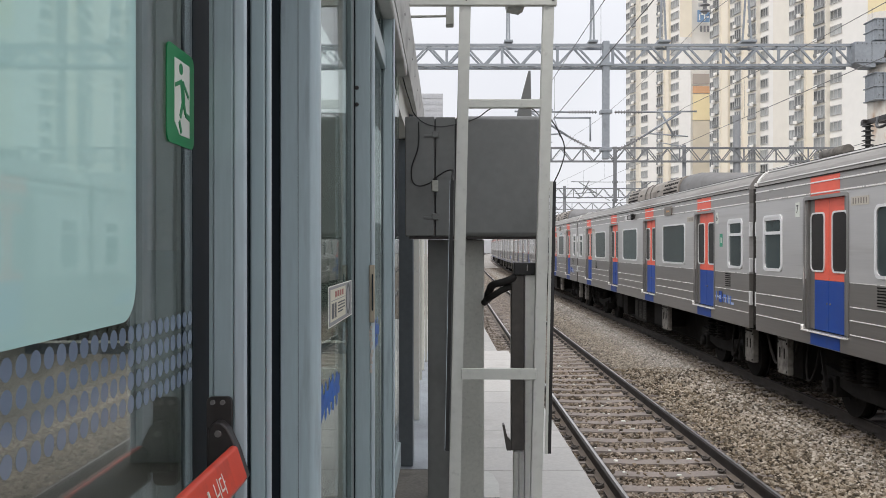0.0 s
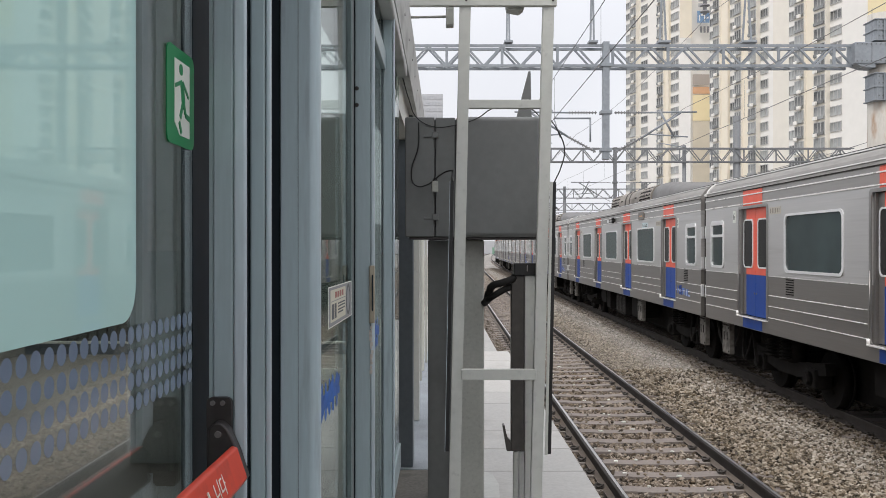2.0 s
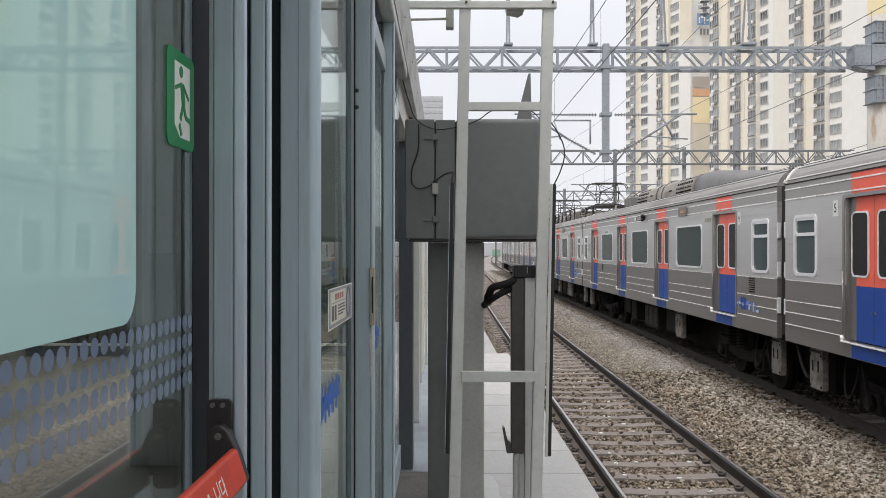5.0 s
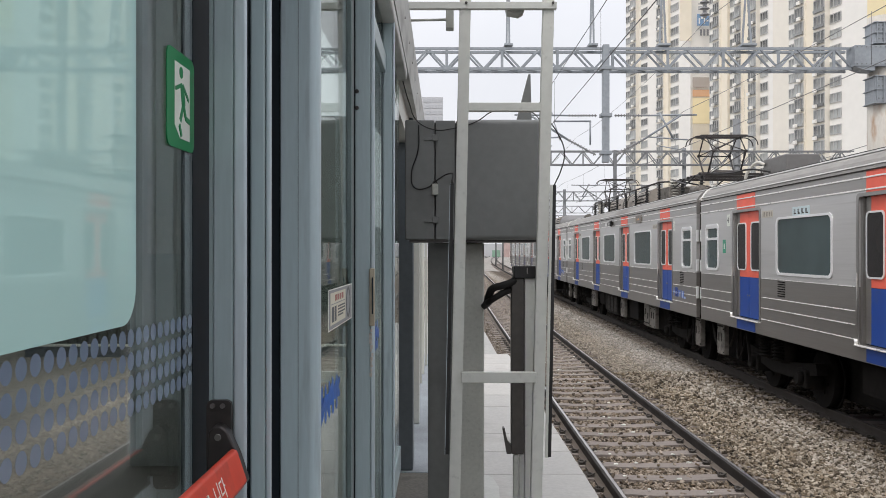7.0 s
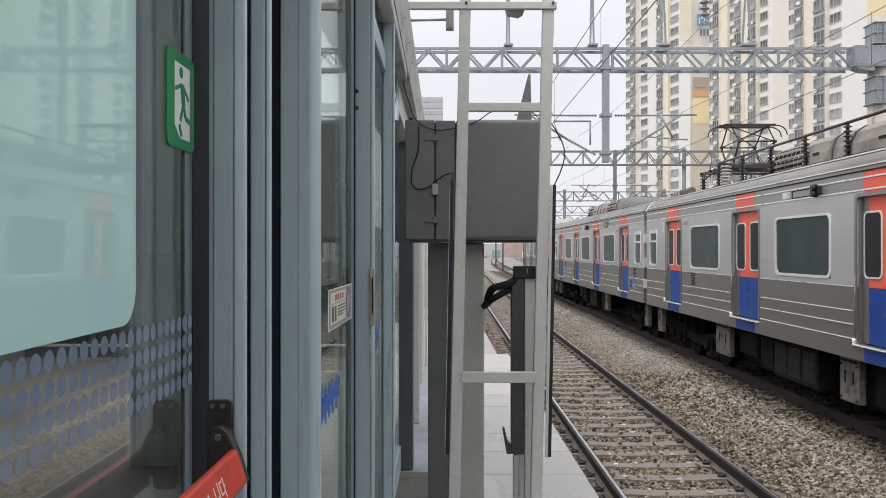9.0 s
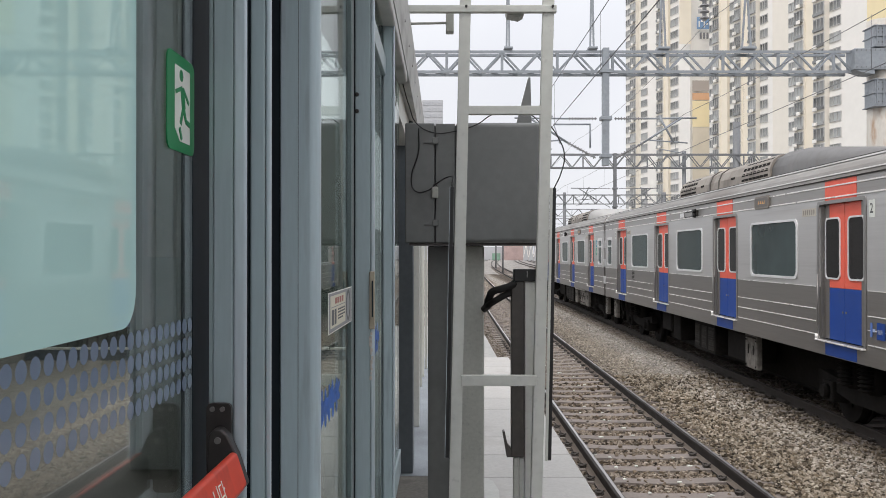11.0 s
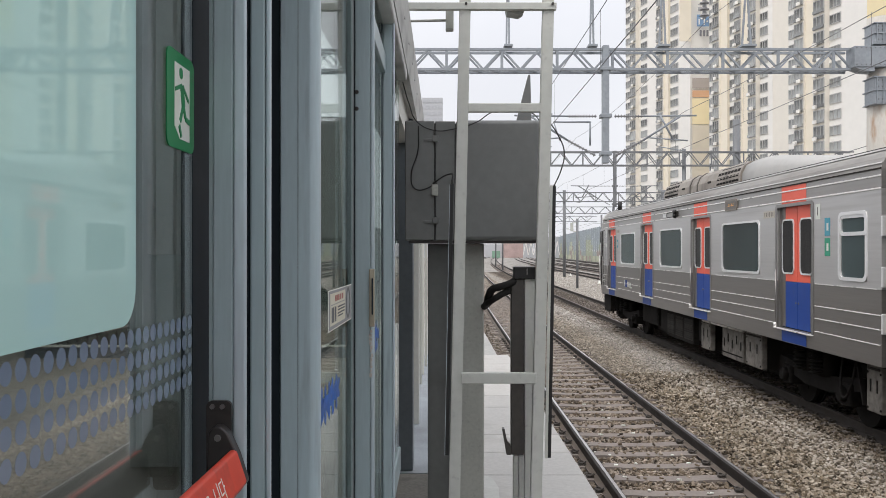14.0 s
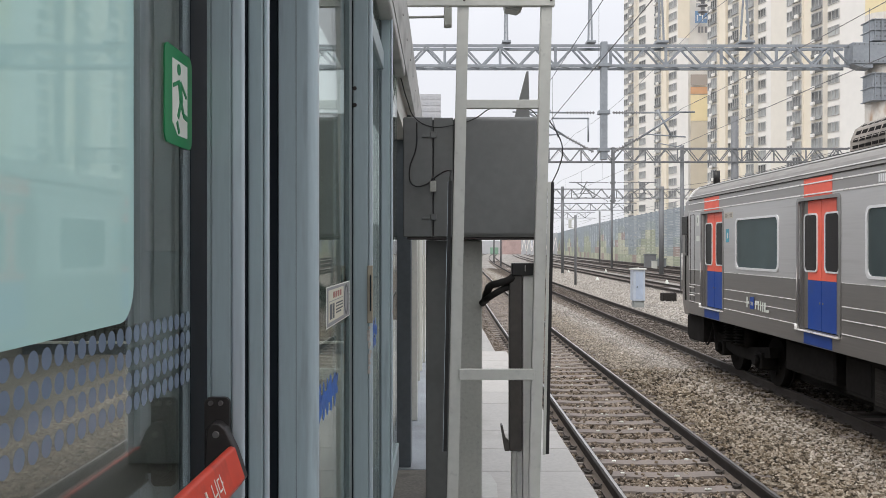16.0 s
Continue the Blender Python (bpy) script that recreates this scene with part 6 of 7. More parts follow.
def build_train_car(small_windows=(-9.1, 9.1), ends=(-9.84, 9.84), roof_box=True, pale_box=False, emblem_y=-8.60):
    """One car; local x across, y along, z from the rail. The detailed side faces -x."""
    car = empty("train_car")
    y0, y1 = ends
    dw, ww, sw = 0.66, 0.98, 0.38
    holes = [(d - dw, d + dw, 1.27, 3.09) for d in DOORS] + [(w - ww, w + ww, 2.06, 2.91) for w in WINDOWS] + [(s - sw, s + sw, 2.07, 2.90) for s in small_windows]
    ybreaks = sorted({y0, y1, *[h[0] for h in holes], *[h[1] for h in holes]})
    zbreaks = [1.065, 1.27, 1.975, 2.02, 2.06, 2.91, 2.92, 3.09, 3.165, 3.40]
    for side, name in ((-1, "side_wall"), (1, "far_side_wall")):
        bm = bmesh.new()
        x = side * 1.56
        grid = {(i, j): bm.verts.new((x, y, z)) for i, y in enumerate(ybreaks) for j, z in enumerate(zbreaks)}
        for i in range(len(ybreaks) - 1):
            for j in range(len(zbreaks) - 1):
                yc, zc = (ybreaks[i] + ybreaks[i + 1]) / 2, (zbreaks[j] + zbreaks[j + 1]) / 2
                if any(h[0] < yc < h[1] and h[2] < zc < h[3] for h in holes):
                    continue
                q = (grid[i, j], grid[i, j + 1], grid[i + 1, j + 1], grid[i + 1, j])
                f = bm.faces.new(q if side < 0 else q[::-1])
                # lower wall darker: the ballast's dull reflection is put into its colour
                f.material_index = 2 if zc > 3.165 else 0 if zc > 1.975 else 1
        edges = [e for e in bm.edges if len(e.link_faces) == 1]
        ret = bmesh.ops.extrude_edge_only(bm, edges=edges)
        for v in [g for g in ret["geom"] if isinstance(g, bmesh.types.BMVert)]:
            v.co.x -= side * 0.07
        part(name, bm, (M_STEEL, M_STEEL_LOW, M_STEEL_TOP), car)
    bm = bmesh.new()
    half = [(-1.56, 3.401), (-1.548, 3.45), (-1.505, 3.53), (-1.44, 3.60), (-1.36, 3.645), (-1.15, 3.72), (-0.7, 3.80)]
    prof = half + [(0, 3.83)] + [(-x, z) for x, z in half[::-1]]
    prism(bm, prof, "y", y0, y1)
    part("roof", bm, M_ROOF, car)
    for shape, m, nm in (([(-1.576, 3.391), (-1.5605, 3.391), (-1.5605, 3.410), (-1.576, 3.405)], M_UNDER_BOX, "gutter"),
                         ([(-1.392, 3.640), (-1.376, 3.664), (-1.338, 3.676), (-1.34, 3.655)], M_ROOF_RIB, "roof_rib"),
                         ([(-1.362, 3.672), (-1.350, 3.682), (-1.300, 3.690), (-1.30, 3.672)], M_UNDER_BOX, "roof_rib"),
                         ([(-1.560, 3.458), (-1.554, 3.466), (-1.538, 3.478), (-1.545, 3.455)], M_ROOF_RIB, "roof_rib")):
        bm = bmesh.new()
        prism(bm, shape, "y", y0, y1)
        part(nm, bm, m, car)
    # a bright rim round the end of the roof
    bm = bmesh.new()
    for (xa, za), (xb, zb) in zip(half, half[1:] + [(0, 3.83)]):
        bar(bm, (xa, y1 - 0.05, za + 0.012), (xb, y1 - 0.05, zb + 0.012), 0.09, 0.03)
    part("roof_rim", bm, M_BEAD, car, "bright steel rim at the roof's end")
    bm = bmesh.new()
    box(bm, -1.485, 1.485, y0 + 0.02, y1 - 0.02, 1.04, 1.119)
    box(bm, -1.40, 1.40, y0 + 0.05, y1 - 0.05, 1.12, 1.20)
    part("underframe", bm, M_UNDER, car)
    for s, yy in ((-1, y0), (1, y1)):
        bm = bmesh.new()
        # end wall takes the dark gap tone instead of bare steel
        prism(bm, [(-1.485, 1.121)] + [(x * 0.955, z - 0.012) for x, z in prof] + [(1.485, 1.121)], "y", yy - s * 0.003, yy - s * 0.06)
        part("end_wall", bm, M_CAR_GAP, car)
    # solid dark block standing in for the unlit space behind the windows
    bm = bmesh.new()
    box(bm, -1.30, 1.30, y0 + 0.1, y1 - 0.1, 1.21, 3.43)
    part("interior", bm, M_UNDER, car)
    for z in (3.165, 3.315):
        bm = bmesh.new()
        box(bm, SIDE - 0.012, SIDE - 0.0005, y0, y1, z - 0.010, z + 0.010, 0.003, 1)
        part("bead", bm, M_BEAD, car)
    marks = sorted([y0 + 0.02] + [d + s * (dw + 0.10) for d in DOORS for s in (-1, 1)] + [y1 - 0.02])
    for a, b in zip(marks[::2], marks[1::2]):
        for z in (1.32, 1.50, 1.67):
            bm = bmesh.new()
            box(bm, SIDE - 0.012, SIDE - 0.0005, a, b, z - 0.0068, z + 0.0068, 0.003, 1)
            part("bead", bm, M_BEAD, car)
    bm = bmesh.new()
    for a, b in zip(marks[::2], marks[1::2]):
        box(bm, SIDE - 0.006, SIDE - 0.0005, a, b, 1.970, 1.981)
    part("panel_edge", bm, M_BEAD, car)
    # doors
    for d in DOORS:
        door = empty("door")
        door.parent = car
        for s in (-1, 1):
            a, b = (d - 0.46, d - 0.006) if s < 0 else (d + 0.006, d + 0.46)
            bm = bmesh.new()
            box(bm, SIDE + 0.055, SIDE + 0.085, a, b, 1.28, 1.968, 0.004, 1)
            part("lower_leaf", bm, M_BLUE, door, "blue lower half of the sliding leaf")
            bm = bmesh.new()
            box(bm, SIDE + 0.055, SIDE + 0.085, a, b, 1.970, 3.085, 0.004, 1)
            part("upper_leaf", bm, M_ORANGE, door, "orange upper half of the sliding leaf")
            bm = bmesh.new()
            box(bm, SIDE + 0.055, SIDE + 0.085, *sorted((d + s * 0.461, d + s * 0.601)), 1.28, 3.085, 0.004, 1)
            part("leaf_edge", bm, M_STEEL_LOW, door, "bare steel edge of the sliding leaf")
            bm = bmesh.new()
            rod(bm, (SIDE + 0.054, d + s * 0.05, 1.66), (SIDE + 0.046, d + s * 0.05, 1.66), 0.016, 8)
            part("pull", bm, M_UNDER_PALE, door)
            wa, wb = sorted((d + s * 0.112, d + s * 0.572))
            bm = bmesh.new()
            ring(bm, rounded(wa, wb, 2.082, 2.905, 0.08, 4), rounded(wa + 0.024, wb - 0.024, 2.105, 2.882, 0.065, 4), "x", SIDE + 0.040, SIDE + 0.0545)
            part("window_frame", bm, M_WINFRAME, door)
            bm = bmesh.new()
            prism(bm, rounded(wa + 0.022, wb - 0.022, 2.103, 2.884, 0.065, 4), "x", SIDE + 0.048, SIDE + 0.0542)
            part("window_pane", bm, M_TINT_DOOR, door)
        bm = bmesh.new()
        box(bm, SIDE + 0.060, SIDE + 0.0605, d - 0.0058, d + 0.0058, 1.28, 3.085)
        part("meeting_gap", bm, M_BLACK, door)
        for ya, yb in ((d - 0.659, d - 0.602), (d + 0.602, d + 0.659)):
            bm = bmesh.new()
            box(bm, SIDE + 0.02, SIDE + 0.075, ya, yb, 1.275, 3.088)
            part("pocket_edge", bm, M_DOORFRAME, door)
        bm = bmesh.new()
        ring(bm, rounded(d - 0.72, d + 0.72, 1.262, 3.13, 0.06, 4), rounded(d - 0.655, d + 0.655, 1.268, 3.085, 0.05, 4), "x", SIDE - 0.008, SIDE - 0.0006)
        part("surround", bm, M_DOORFRAME, door)
        bm = bmesh.new()
        box(bm, SIDE - 0.05, SIDE + 0.05, d - 0.70, d + 0.70, 1.245, 1.264, 0.004)
        part("sill", bm, M_BEAD, door, "bright steel door sill")
        bm = bmesh.new()
        rod(bm, (SIDE - 0.02, d + 0.70, 1.25), (SIDE - 0.02, d + 0.70, 1.33), 0.025, 8)
        part("sill_post", bm, M_BEAD, door)
        bm = bmesh.new()
        rod(bm, (SIDE - 0.012, d + 0.69, 1.33), (SIDE - 0.012, d + 0.69, 2.15), 0.006, 6)
        part("grab_rail", bm, M_DOORFRAME, door)
        bm = bmesh.new()
        box(bm, SIDE - 0.0042, SIDE - 0.0006, d - 0.46, d + 0.46, 3.131, 3.389)
        part("orange_panel", bm, M_ORANGE, door)
        bm = bmesh.new()
        box(bm, SIDE - 0.0042, SIDE - 0.0006, d - 0.46, d + 0.46, 1.075, 1.244)
        part("blue_panel", bm, M_BLUE, door)
    # windows
    for w in WINDOWS:
        win = empty("window")
        win.parent = car
        bm = bmesh.new()
        ring(bm, rounded(w - ww - 0.022, w + ww + 0.022, 2.050, 2.932, 0.11, 5), rounded(w - ww + 0.025, w + ww - 0.025, 2.088, 2.898, 0.10, 5), "x", SIDE - 0.014, SIDE + 0.05)
        part("window_frame", bm, M_WINFRAME, win)
        bm = bmesh.new()
        prism(bm, rounded(w - ww + 0.005, w + ww - 0.005, 2.065, 2.903, 0.09, 5), "x", SIDE + 0.004, SIDE + 0.02)
        part("window_pane", bm, M_TINT, win)
    for w in small_windows:
        win = empty("window")
        win.parent = car
        bm = bmesh.new()
        ring(bm, rounded(w - sw - 0.02, w + sw + 0.02, 2.05, 2.925, 0.10, 5), rounded(w - sw + 0.032, w + sw - 0.032, 2.095, 2.880, 0.08, 5), "x", SIDE - 0.014, SIDE + 0.05)
        part("window_frame", bm, M_WINFRAME, win)
        # the upper light opens: a frame of its own, set back a little
        bm = bmesh.new()
        ring(bm, rounded(w - sw + 0.030, w + sw - 0.030, 2.620, 2.884, 0.06, 4), rounded(w - sw + 0.062, w + sw - 0.062, 2.668, 2.842, 0.03, 4), "x", SIDE - 0.006, SIDE + 0.03)
        part("sash", bm, M_WINFRAME, win)
        bm = bmesh.new()
        prism(bm, rounded(w - sw + 0.01, w + sw - 0.01, 2.08, 2.895, 0.07, 5), "x", SIDE + 0.012, SIDE + 0.02)
        part("window_pane", bm, M_TINT, win)
    # roof unit with louvres at both ends, and a smooth box beside it
    unit = empty("roof_unit")
    unit.parent = car
    prof = [(-1.12, 3.68), (-1.115, 3.88), (-1.05, 4.035), (-0.92, 4.125), (-0.5, 4.165), (0.5, 4.165), (0.92, 4.125), (1.05, 4.035), (1.115, 3.88), (1.12, 3.68)]
    for a, b in ((-3.45, -0.62), (-0.60, -0.02), (0.0, 2.40)):
        bm = bmesh.new()
        prism(bm, prof, "y", a, b)
        part("casing", bm, M_AC, unit)
    for yy in (-0.61, -0.01):
        bm = bmesh.new()
        prism(bm, [(x * 1.012, z + 0.012) for x, z in prof], "y", yy - 0.03, yy + 0.03)
        part("band", bm, M_AC_BAND, unit)
    for a, b in ((-3.38, -2.0), (1.05, 2.33)):
        for (xa, za), (xb, zb) in (((-1.118, 3.76), (-1.117, 3.80)), ((-1.116, 3.85), (-1.100, 3.90)), ((-1.083, 3.945), (-1.058, 4.00)), ((-1.02, 4.052), (-0.955, 4.095)), ((-0.87, 4.128), (-0.76, 4.138))):
            for i in range(7):
                bm = bmesh.new()
                ya, yb = a + (b - a) * (i + 0.10) / 7, a + (b - a) * (i + 0.90) / 7
                prism(bm, [(xa - 0.008, za), (xb - 0.008, zb), (xb + 0.01, zb), (xa + 0.01, za)], "y", ya, yb)
                part("louvre", bm, M_UNDER, unit)
    for yy in (-1.6, 1.0 - 0.55):
        bm = bmesh.new()
        box(bm, -1.130, -1.10, yy, yy + 0.20, 3.85, 3.89, 0.004, 1)
        part("latch", bm, M_UNDER_BOX, unit)
    bm = bmesh.new()
    prof2 = [(-1.09, 3.68), (-1.08, 3.88), (-1.0, 4.04), (-0.82, 4.14), (0.82, 4.14), (1.0, 4.04), (1.08, 3.88), (1.09, 3.68)]
    r = [[bm.verts.new((x * k, y, 3.68 + (z - 3.68) * h)) for x, z in prof2] for y, k, h in ((-3.47, 1, 1), (-4.4, 1, 0.97), (-5.2, 0.99, 0.80), (-6.2, 0.97, 0.52), (-6.9, 0.94, 0.24))]
    for p, q in zip(r, r[1:]):
        for i in range(len(prof2) - 1):
            bm.faces.new((p[i], p[i + 1], q[i + 1], q[i])).smooth = True
    bm.faces.new(r[0])
    bm.faces.new(r[-1])
    bmesh.ops.recalc_face_normals(bm, faces=bm.faces[:])
    if roof_box:
        part("roof_box", bm, M_AC_WHITE if pale_box else M_AC_SMOOTH, car)
    else:
        bm.free()
    # bogies and boxes under the floor
    for yc in (-6.9, 6.9):
        bogie = empty("bogie")
        bogie.parent = car
        bm = bmesh.new()
        for s in (-1, 1):
            prism(bm, [(yc - 1.5, 0.55), (yc - 1.45, 0.72), (yc - 0.5, 0.62), (yc + 0.5, 0.62), (yc + 1.45, 0.72), (yc + 1.5, 0.55), (yc + 0.4, 0.38), (yc - 0.4, 0.38)], "x", s * 1.02 - 0.08, s * 1.02 + 0.08)
            rod(bm, (s * 1.05, yc - 0.3, 0.6), (s * 1.05, yc - 0.3, 1.02), 0.16, 12)
            rod(bm, (s * 1.05, yc + 0.3, 0.6), (s * 1.05, yc + 0.3, 1.02), 0.16, 12)
            for dy in (-1.05, 1.05):
                box(bm, s * 1.02 - 0.14, s * 1.02 + 0.14, yc + dy - 0.17, yc + dy + 0.17, 0.30, 0.60, 0.03)
        box(bm, -1.0, 1.0, yc - 0.4, yc + 0.4, 0.45, 0.75)
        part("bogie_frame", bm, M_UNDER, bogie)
        for dy in (-0.3, 0.3):
            bm = bmesh.new()
            rings = [[bm.verts.new((-1.22 + r * math.cos(a * math.pi / 6), yc + dy + r * math.sin(a * math.pi / 6), 0.63 + i * 0.027)) for a in range(12)] for i, r in enumerate((0.07, 0.12) * 7)]
            for r0, r1 in zip(rings, rings[1:]):
                for a in range(12):
                    bm.faces.new((r0[a], r0[(a + 1) % 12], r1[(a + 1) % 12], r1[a]))
            bm.faces.new(rings[0][::-1])
            bm.faces.new(rings[-1])
            part("spring", bm, M_UNDER, bogie)
        for dy in (-1.05, 1.05):
            bm = bmesh.new()
            rod(bm, (-1.16, yc + dy, 0.45), (-1.24, yc + dy, 0.45), 0.11, 12, 0.09)
            part("axle_cap", bm, M_UNDER, bogie)
        for dy in (-1.05, 1.05):
            bm = bmesh.new()
            rod(bm, (-0.9, 0, 0), (0.9, 0, 0), 0.08, 10)
            for s in (-1, 1):
                rod(bm, (s * 0.69, 0, 0), (s * 0.83, 0, 0), 0.43, 28)
                rod(bm, (s * 0.66, 0, 0), (s * 0.69, 0, 0), 0.455, 28)
                for j in range(6):
                    a = j * math.pi / 3
                    rod(bm, (s * 0.83, 0.2 * math.cos(a), 0.2 * math.sin(a)), (s * 0.845, 0.2 * math.cos(a), 0.2 * math.sin(a)), 0.03, 6)
            wheel = part("wheel", bm, M_UNDER, bogie, "dark steel wheelset")
            wheel.location = (0, yc + dy, 0.43)
    build_underfloor(car, cab=len(small_windows) == 1, power=not roof_box)
    # dark blocks added between the bogies to stop light from the far side, seen through the gaps
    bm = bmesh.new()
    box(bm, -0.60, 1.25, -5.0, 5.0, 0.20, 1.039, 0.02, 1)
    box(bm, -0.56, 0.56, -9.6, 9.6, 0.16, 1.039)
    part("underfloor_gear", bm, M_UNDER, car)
    # small fittings on the side
    bm = bmesh.new()
    prism(bm, rounded(-4.70, -4.06, 3.145, 3.345, 0.045, 4), "x", SIDE - 0.028, SIDE - 0.0006)
    disp = part("destination_display", bm, M_DISPLAY, car, "brown-grey destination display with dim amber text")
    bm = bmesh.new()
    prism(bm, rounded(-4.655, -4.105, 3.172, 3.318, 0.03, 4), "x", SIDE - 0.030, SIDE - 0.0282)
    part("screen", bm, M_SCREEN, disp)
    for i in range(4):
        bm = bmesh.new()
        yy = -4.54 + i * 0.085
        box(bm, SIDE - 0.0320, SIDE - 0.0302, yy, yy + 0.05, 3.222, 3.236)
        box(bm, SIDE - 0.0320, SIDE - 0.0302, yy + 0.01, yy + 0.024, 3.240, 3.268)
        part("amber_bar", bm, M_AMBER, disp)
    bm = bmesh.new()
    box(bm, SIDE - 0.03, SIDE - 0.0006, -0.70, -0.46, 3.19, 3.30, 0.01)
    lamp = part("side_lamp", bm, M_UNDER_BOX, car, "dark pair of side lamps")
    for z in (3.20, 3.285):
        bm = bmesh.new()
        rod(bm, (SIDE - 0.025, -0.58, z), (SIDE - 0.095, -0.58, z), 0.050, 12, 0.042)
        part("lens", bm, M_BLACK, lamp)
    bm = bmesh.new()
    ring(bm, rounded(-0.34, 0.33, 3.185, 3.297, 0.012, 3), rounded(-0.325, 0.315, 3.197, 3.285, 0.010, 3), "x", SIDE - 0.006, SIDE - 0.0006)
    part("hatch_edge", bm, M_UNDER_BOX, car)
    bm = bmesh.new()
    box(bm, SIDE - 0.006, SIDE - 0.0006, 0.39, 0.70, 3.19, 3.295, 0.002, 1)
    grille = part("grille", bm, M_STEEL, car)
    for i in range(6):
        bm = bmesh.new()
        box(bm, SIDE - 0.010, SIDE - 0.0064, 0.405 + i * 0.048, 0.433 + i * 0.048, 3.20, 3.285)
        part("slat", bm, M_WINFRAME, grille)
    for va in (-8.85, 5.45) if len(small_windows) == 2 else ():
        vent = empty("vent")
        vent.parent = car
        for i in range(7):
            bm = bmesh.new()
            box(bm, SIDE - 0.01, SIDE - 0.0006, va, va + 0.28, 1.72 + i * 0.036, 1.735 + i * 0.036)
            part("slot", bm, M_UNDER, vent)
    for y0 in (5.95, -6.44):
        bm = bmesh.new()
        box(bm, SIDE - 0.006, SIDE - 0.0006, y0, y0 + 0.47, 2.945, 3.055)
        plate = part("number_plate", bm, M_PLATE, car)
        for i in range(6):
            bm = bmesh.new()
            box(bm, SIDE - 0.0075, SIDE - 0.0062, y0 + 0.040 + i * 0.070, y0 + 0.070 + i * 0.070, 2.965, 3.035)
            part("plate_bar", bm, M_DISPLAY, plate)
    e = emblem_y
    light_blue = M_WHITE if pale_box else M_EMBLEM_BLUE
    second = M_WHITE if pale_box else M_EMBLEM
    for a, b, z0, z1, m in ((-0.56, -0.51, 1.43, 1.60, light_blue), (-0.505, -0.44, 1.49, 1.53, second), (-0.40, -0.20, 1.41, 1.61, M_BLUE), (-0.38, -0.26, 1.47, 1.53, second), (-0.15, -0.10, 1.42, 1.56, light_blue), (-0.09, 0.03, 1.51, 1.56, light_blue), (-0.03, 0.03, 1.42, 1.505, second),
                            (0.08, 0.13, 1.41, 1.56, light_blue), (0.18, 0.23, 1.40, 1.55, second), (0.27, 0.32, 1.40, 1.55, light_blue), (0.325, 0.46, 1.40, 1.44, second)):
        bm = bmesh.new()
        box(bm, SIDE - 0.0150, SIDE - 0.0125, e - b, e - a, z0, z1)
        part("emblem_shape", bm, m, car)
    for s in (-1, 1)[:len(small_windows)]:
        for z in (1.45, 2.0, 2.6):
            bm = bmesh.new()
            box(bm, SIDE - 0.01, SIDE + 0.05, s * 9.86 - 0.018, s * 9.86 + 0.018, z, z + 0.24, 0.008, 1)
            part("end_handle", bm, M_WINFRAME, car)
    return car


def car_digit(car, digit, y):
    """The white plate with the car's number beside a door."""
    bm = bmesh.new()
    box(bm, SIDE - 0.006, SIDE - 0.0006, y - 0.075, y + 0.075, 2.86, 3.07, 0.001, 1)
    plate = part("car_number", bm, M_WHITE, car)
    cu = bpy.data.curves.new("digit", "FONT")
    cu.body, cu.size, cu.align_x, cu.align_y, cu.extrude = str(digit), 0.17, "CENTER", "CENTER", 0.001
    cu.materials.append(M_BLACK)
    ob = new("digit", cu)
    ob.parent = plate
    ob.matrix_basis = Matrix(((0, 0, -1, SIDE - 0.008), (-1, 0, 0, y), (0, 1, 0, 2.965), (0, 0, 0, 1)))


def build_gangway(car, y):
    bm = bmesh.new()
    for i in range(5):
        a = y - 0.26 + 0.105 * i
        box(bm, -0.75, 0.75, a, a + 0.09, 1.05, 3.35, 0.02, 1)
    box(bm, -1.22, 1.22, y - 0.10, y + 0.10, 1.10, 3.50)
    part("gangway", bm, M_CAR_GAP, car, "dark brown-grey bellows between the cars")
    for x in (-1.15, -0.95):
        tube("hose", [(x, y - 0.45, 0.98), (x, y - 0.2, 0.62), (x, y, 0.50), (x, y + 0.2, 0.62), (x, y + 0.45, 0.98)], 0.025, M_UNDER_BOX, car)
    bm = bmesh.new()
    rod(bm, (0, y - 0.5, 0.85), (0, y + 0.5, 0.85), 0.09, 10)
    part("coupler", bm, M_UNDER, car)


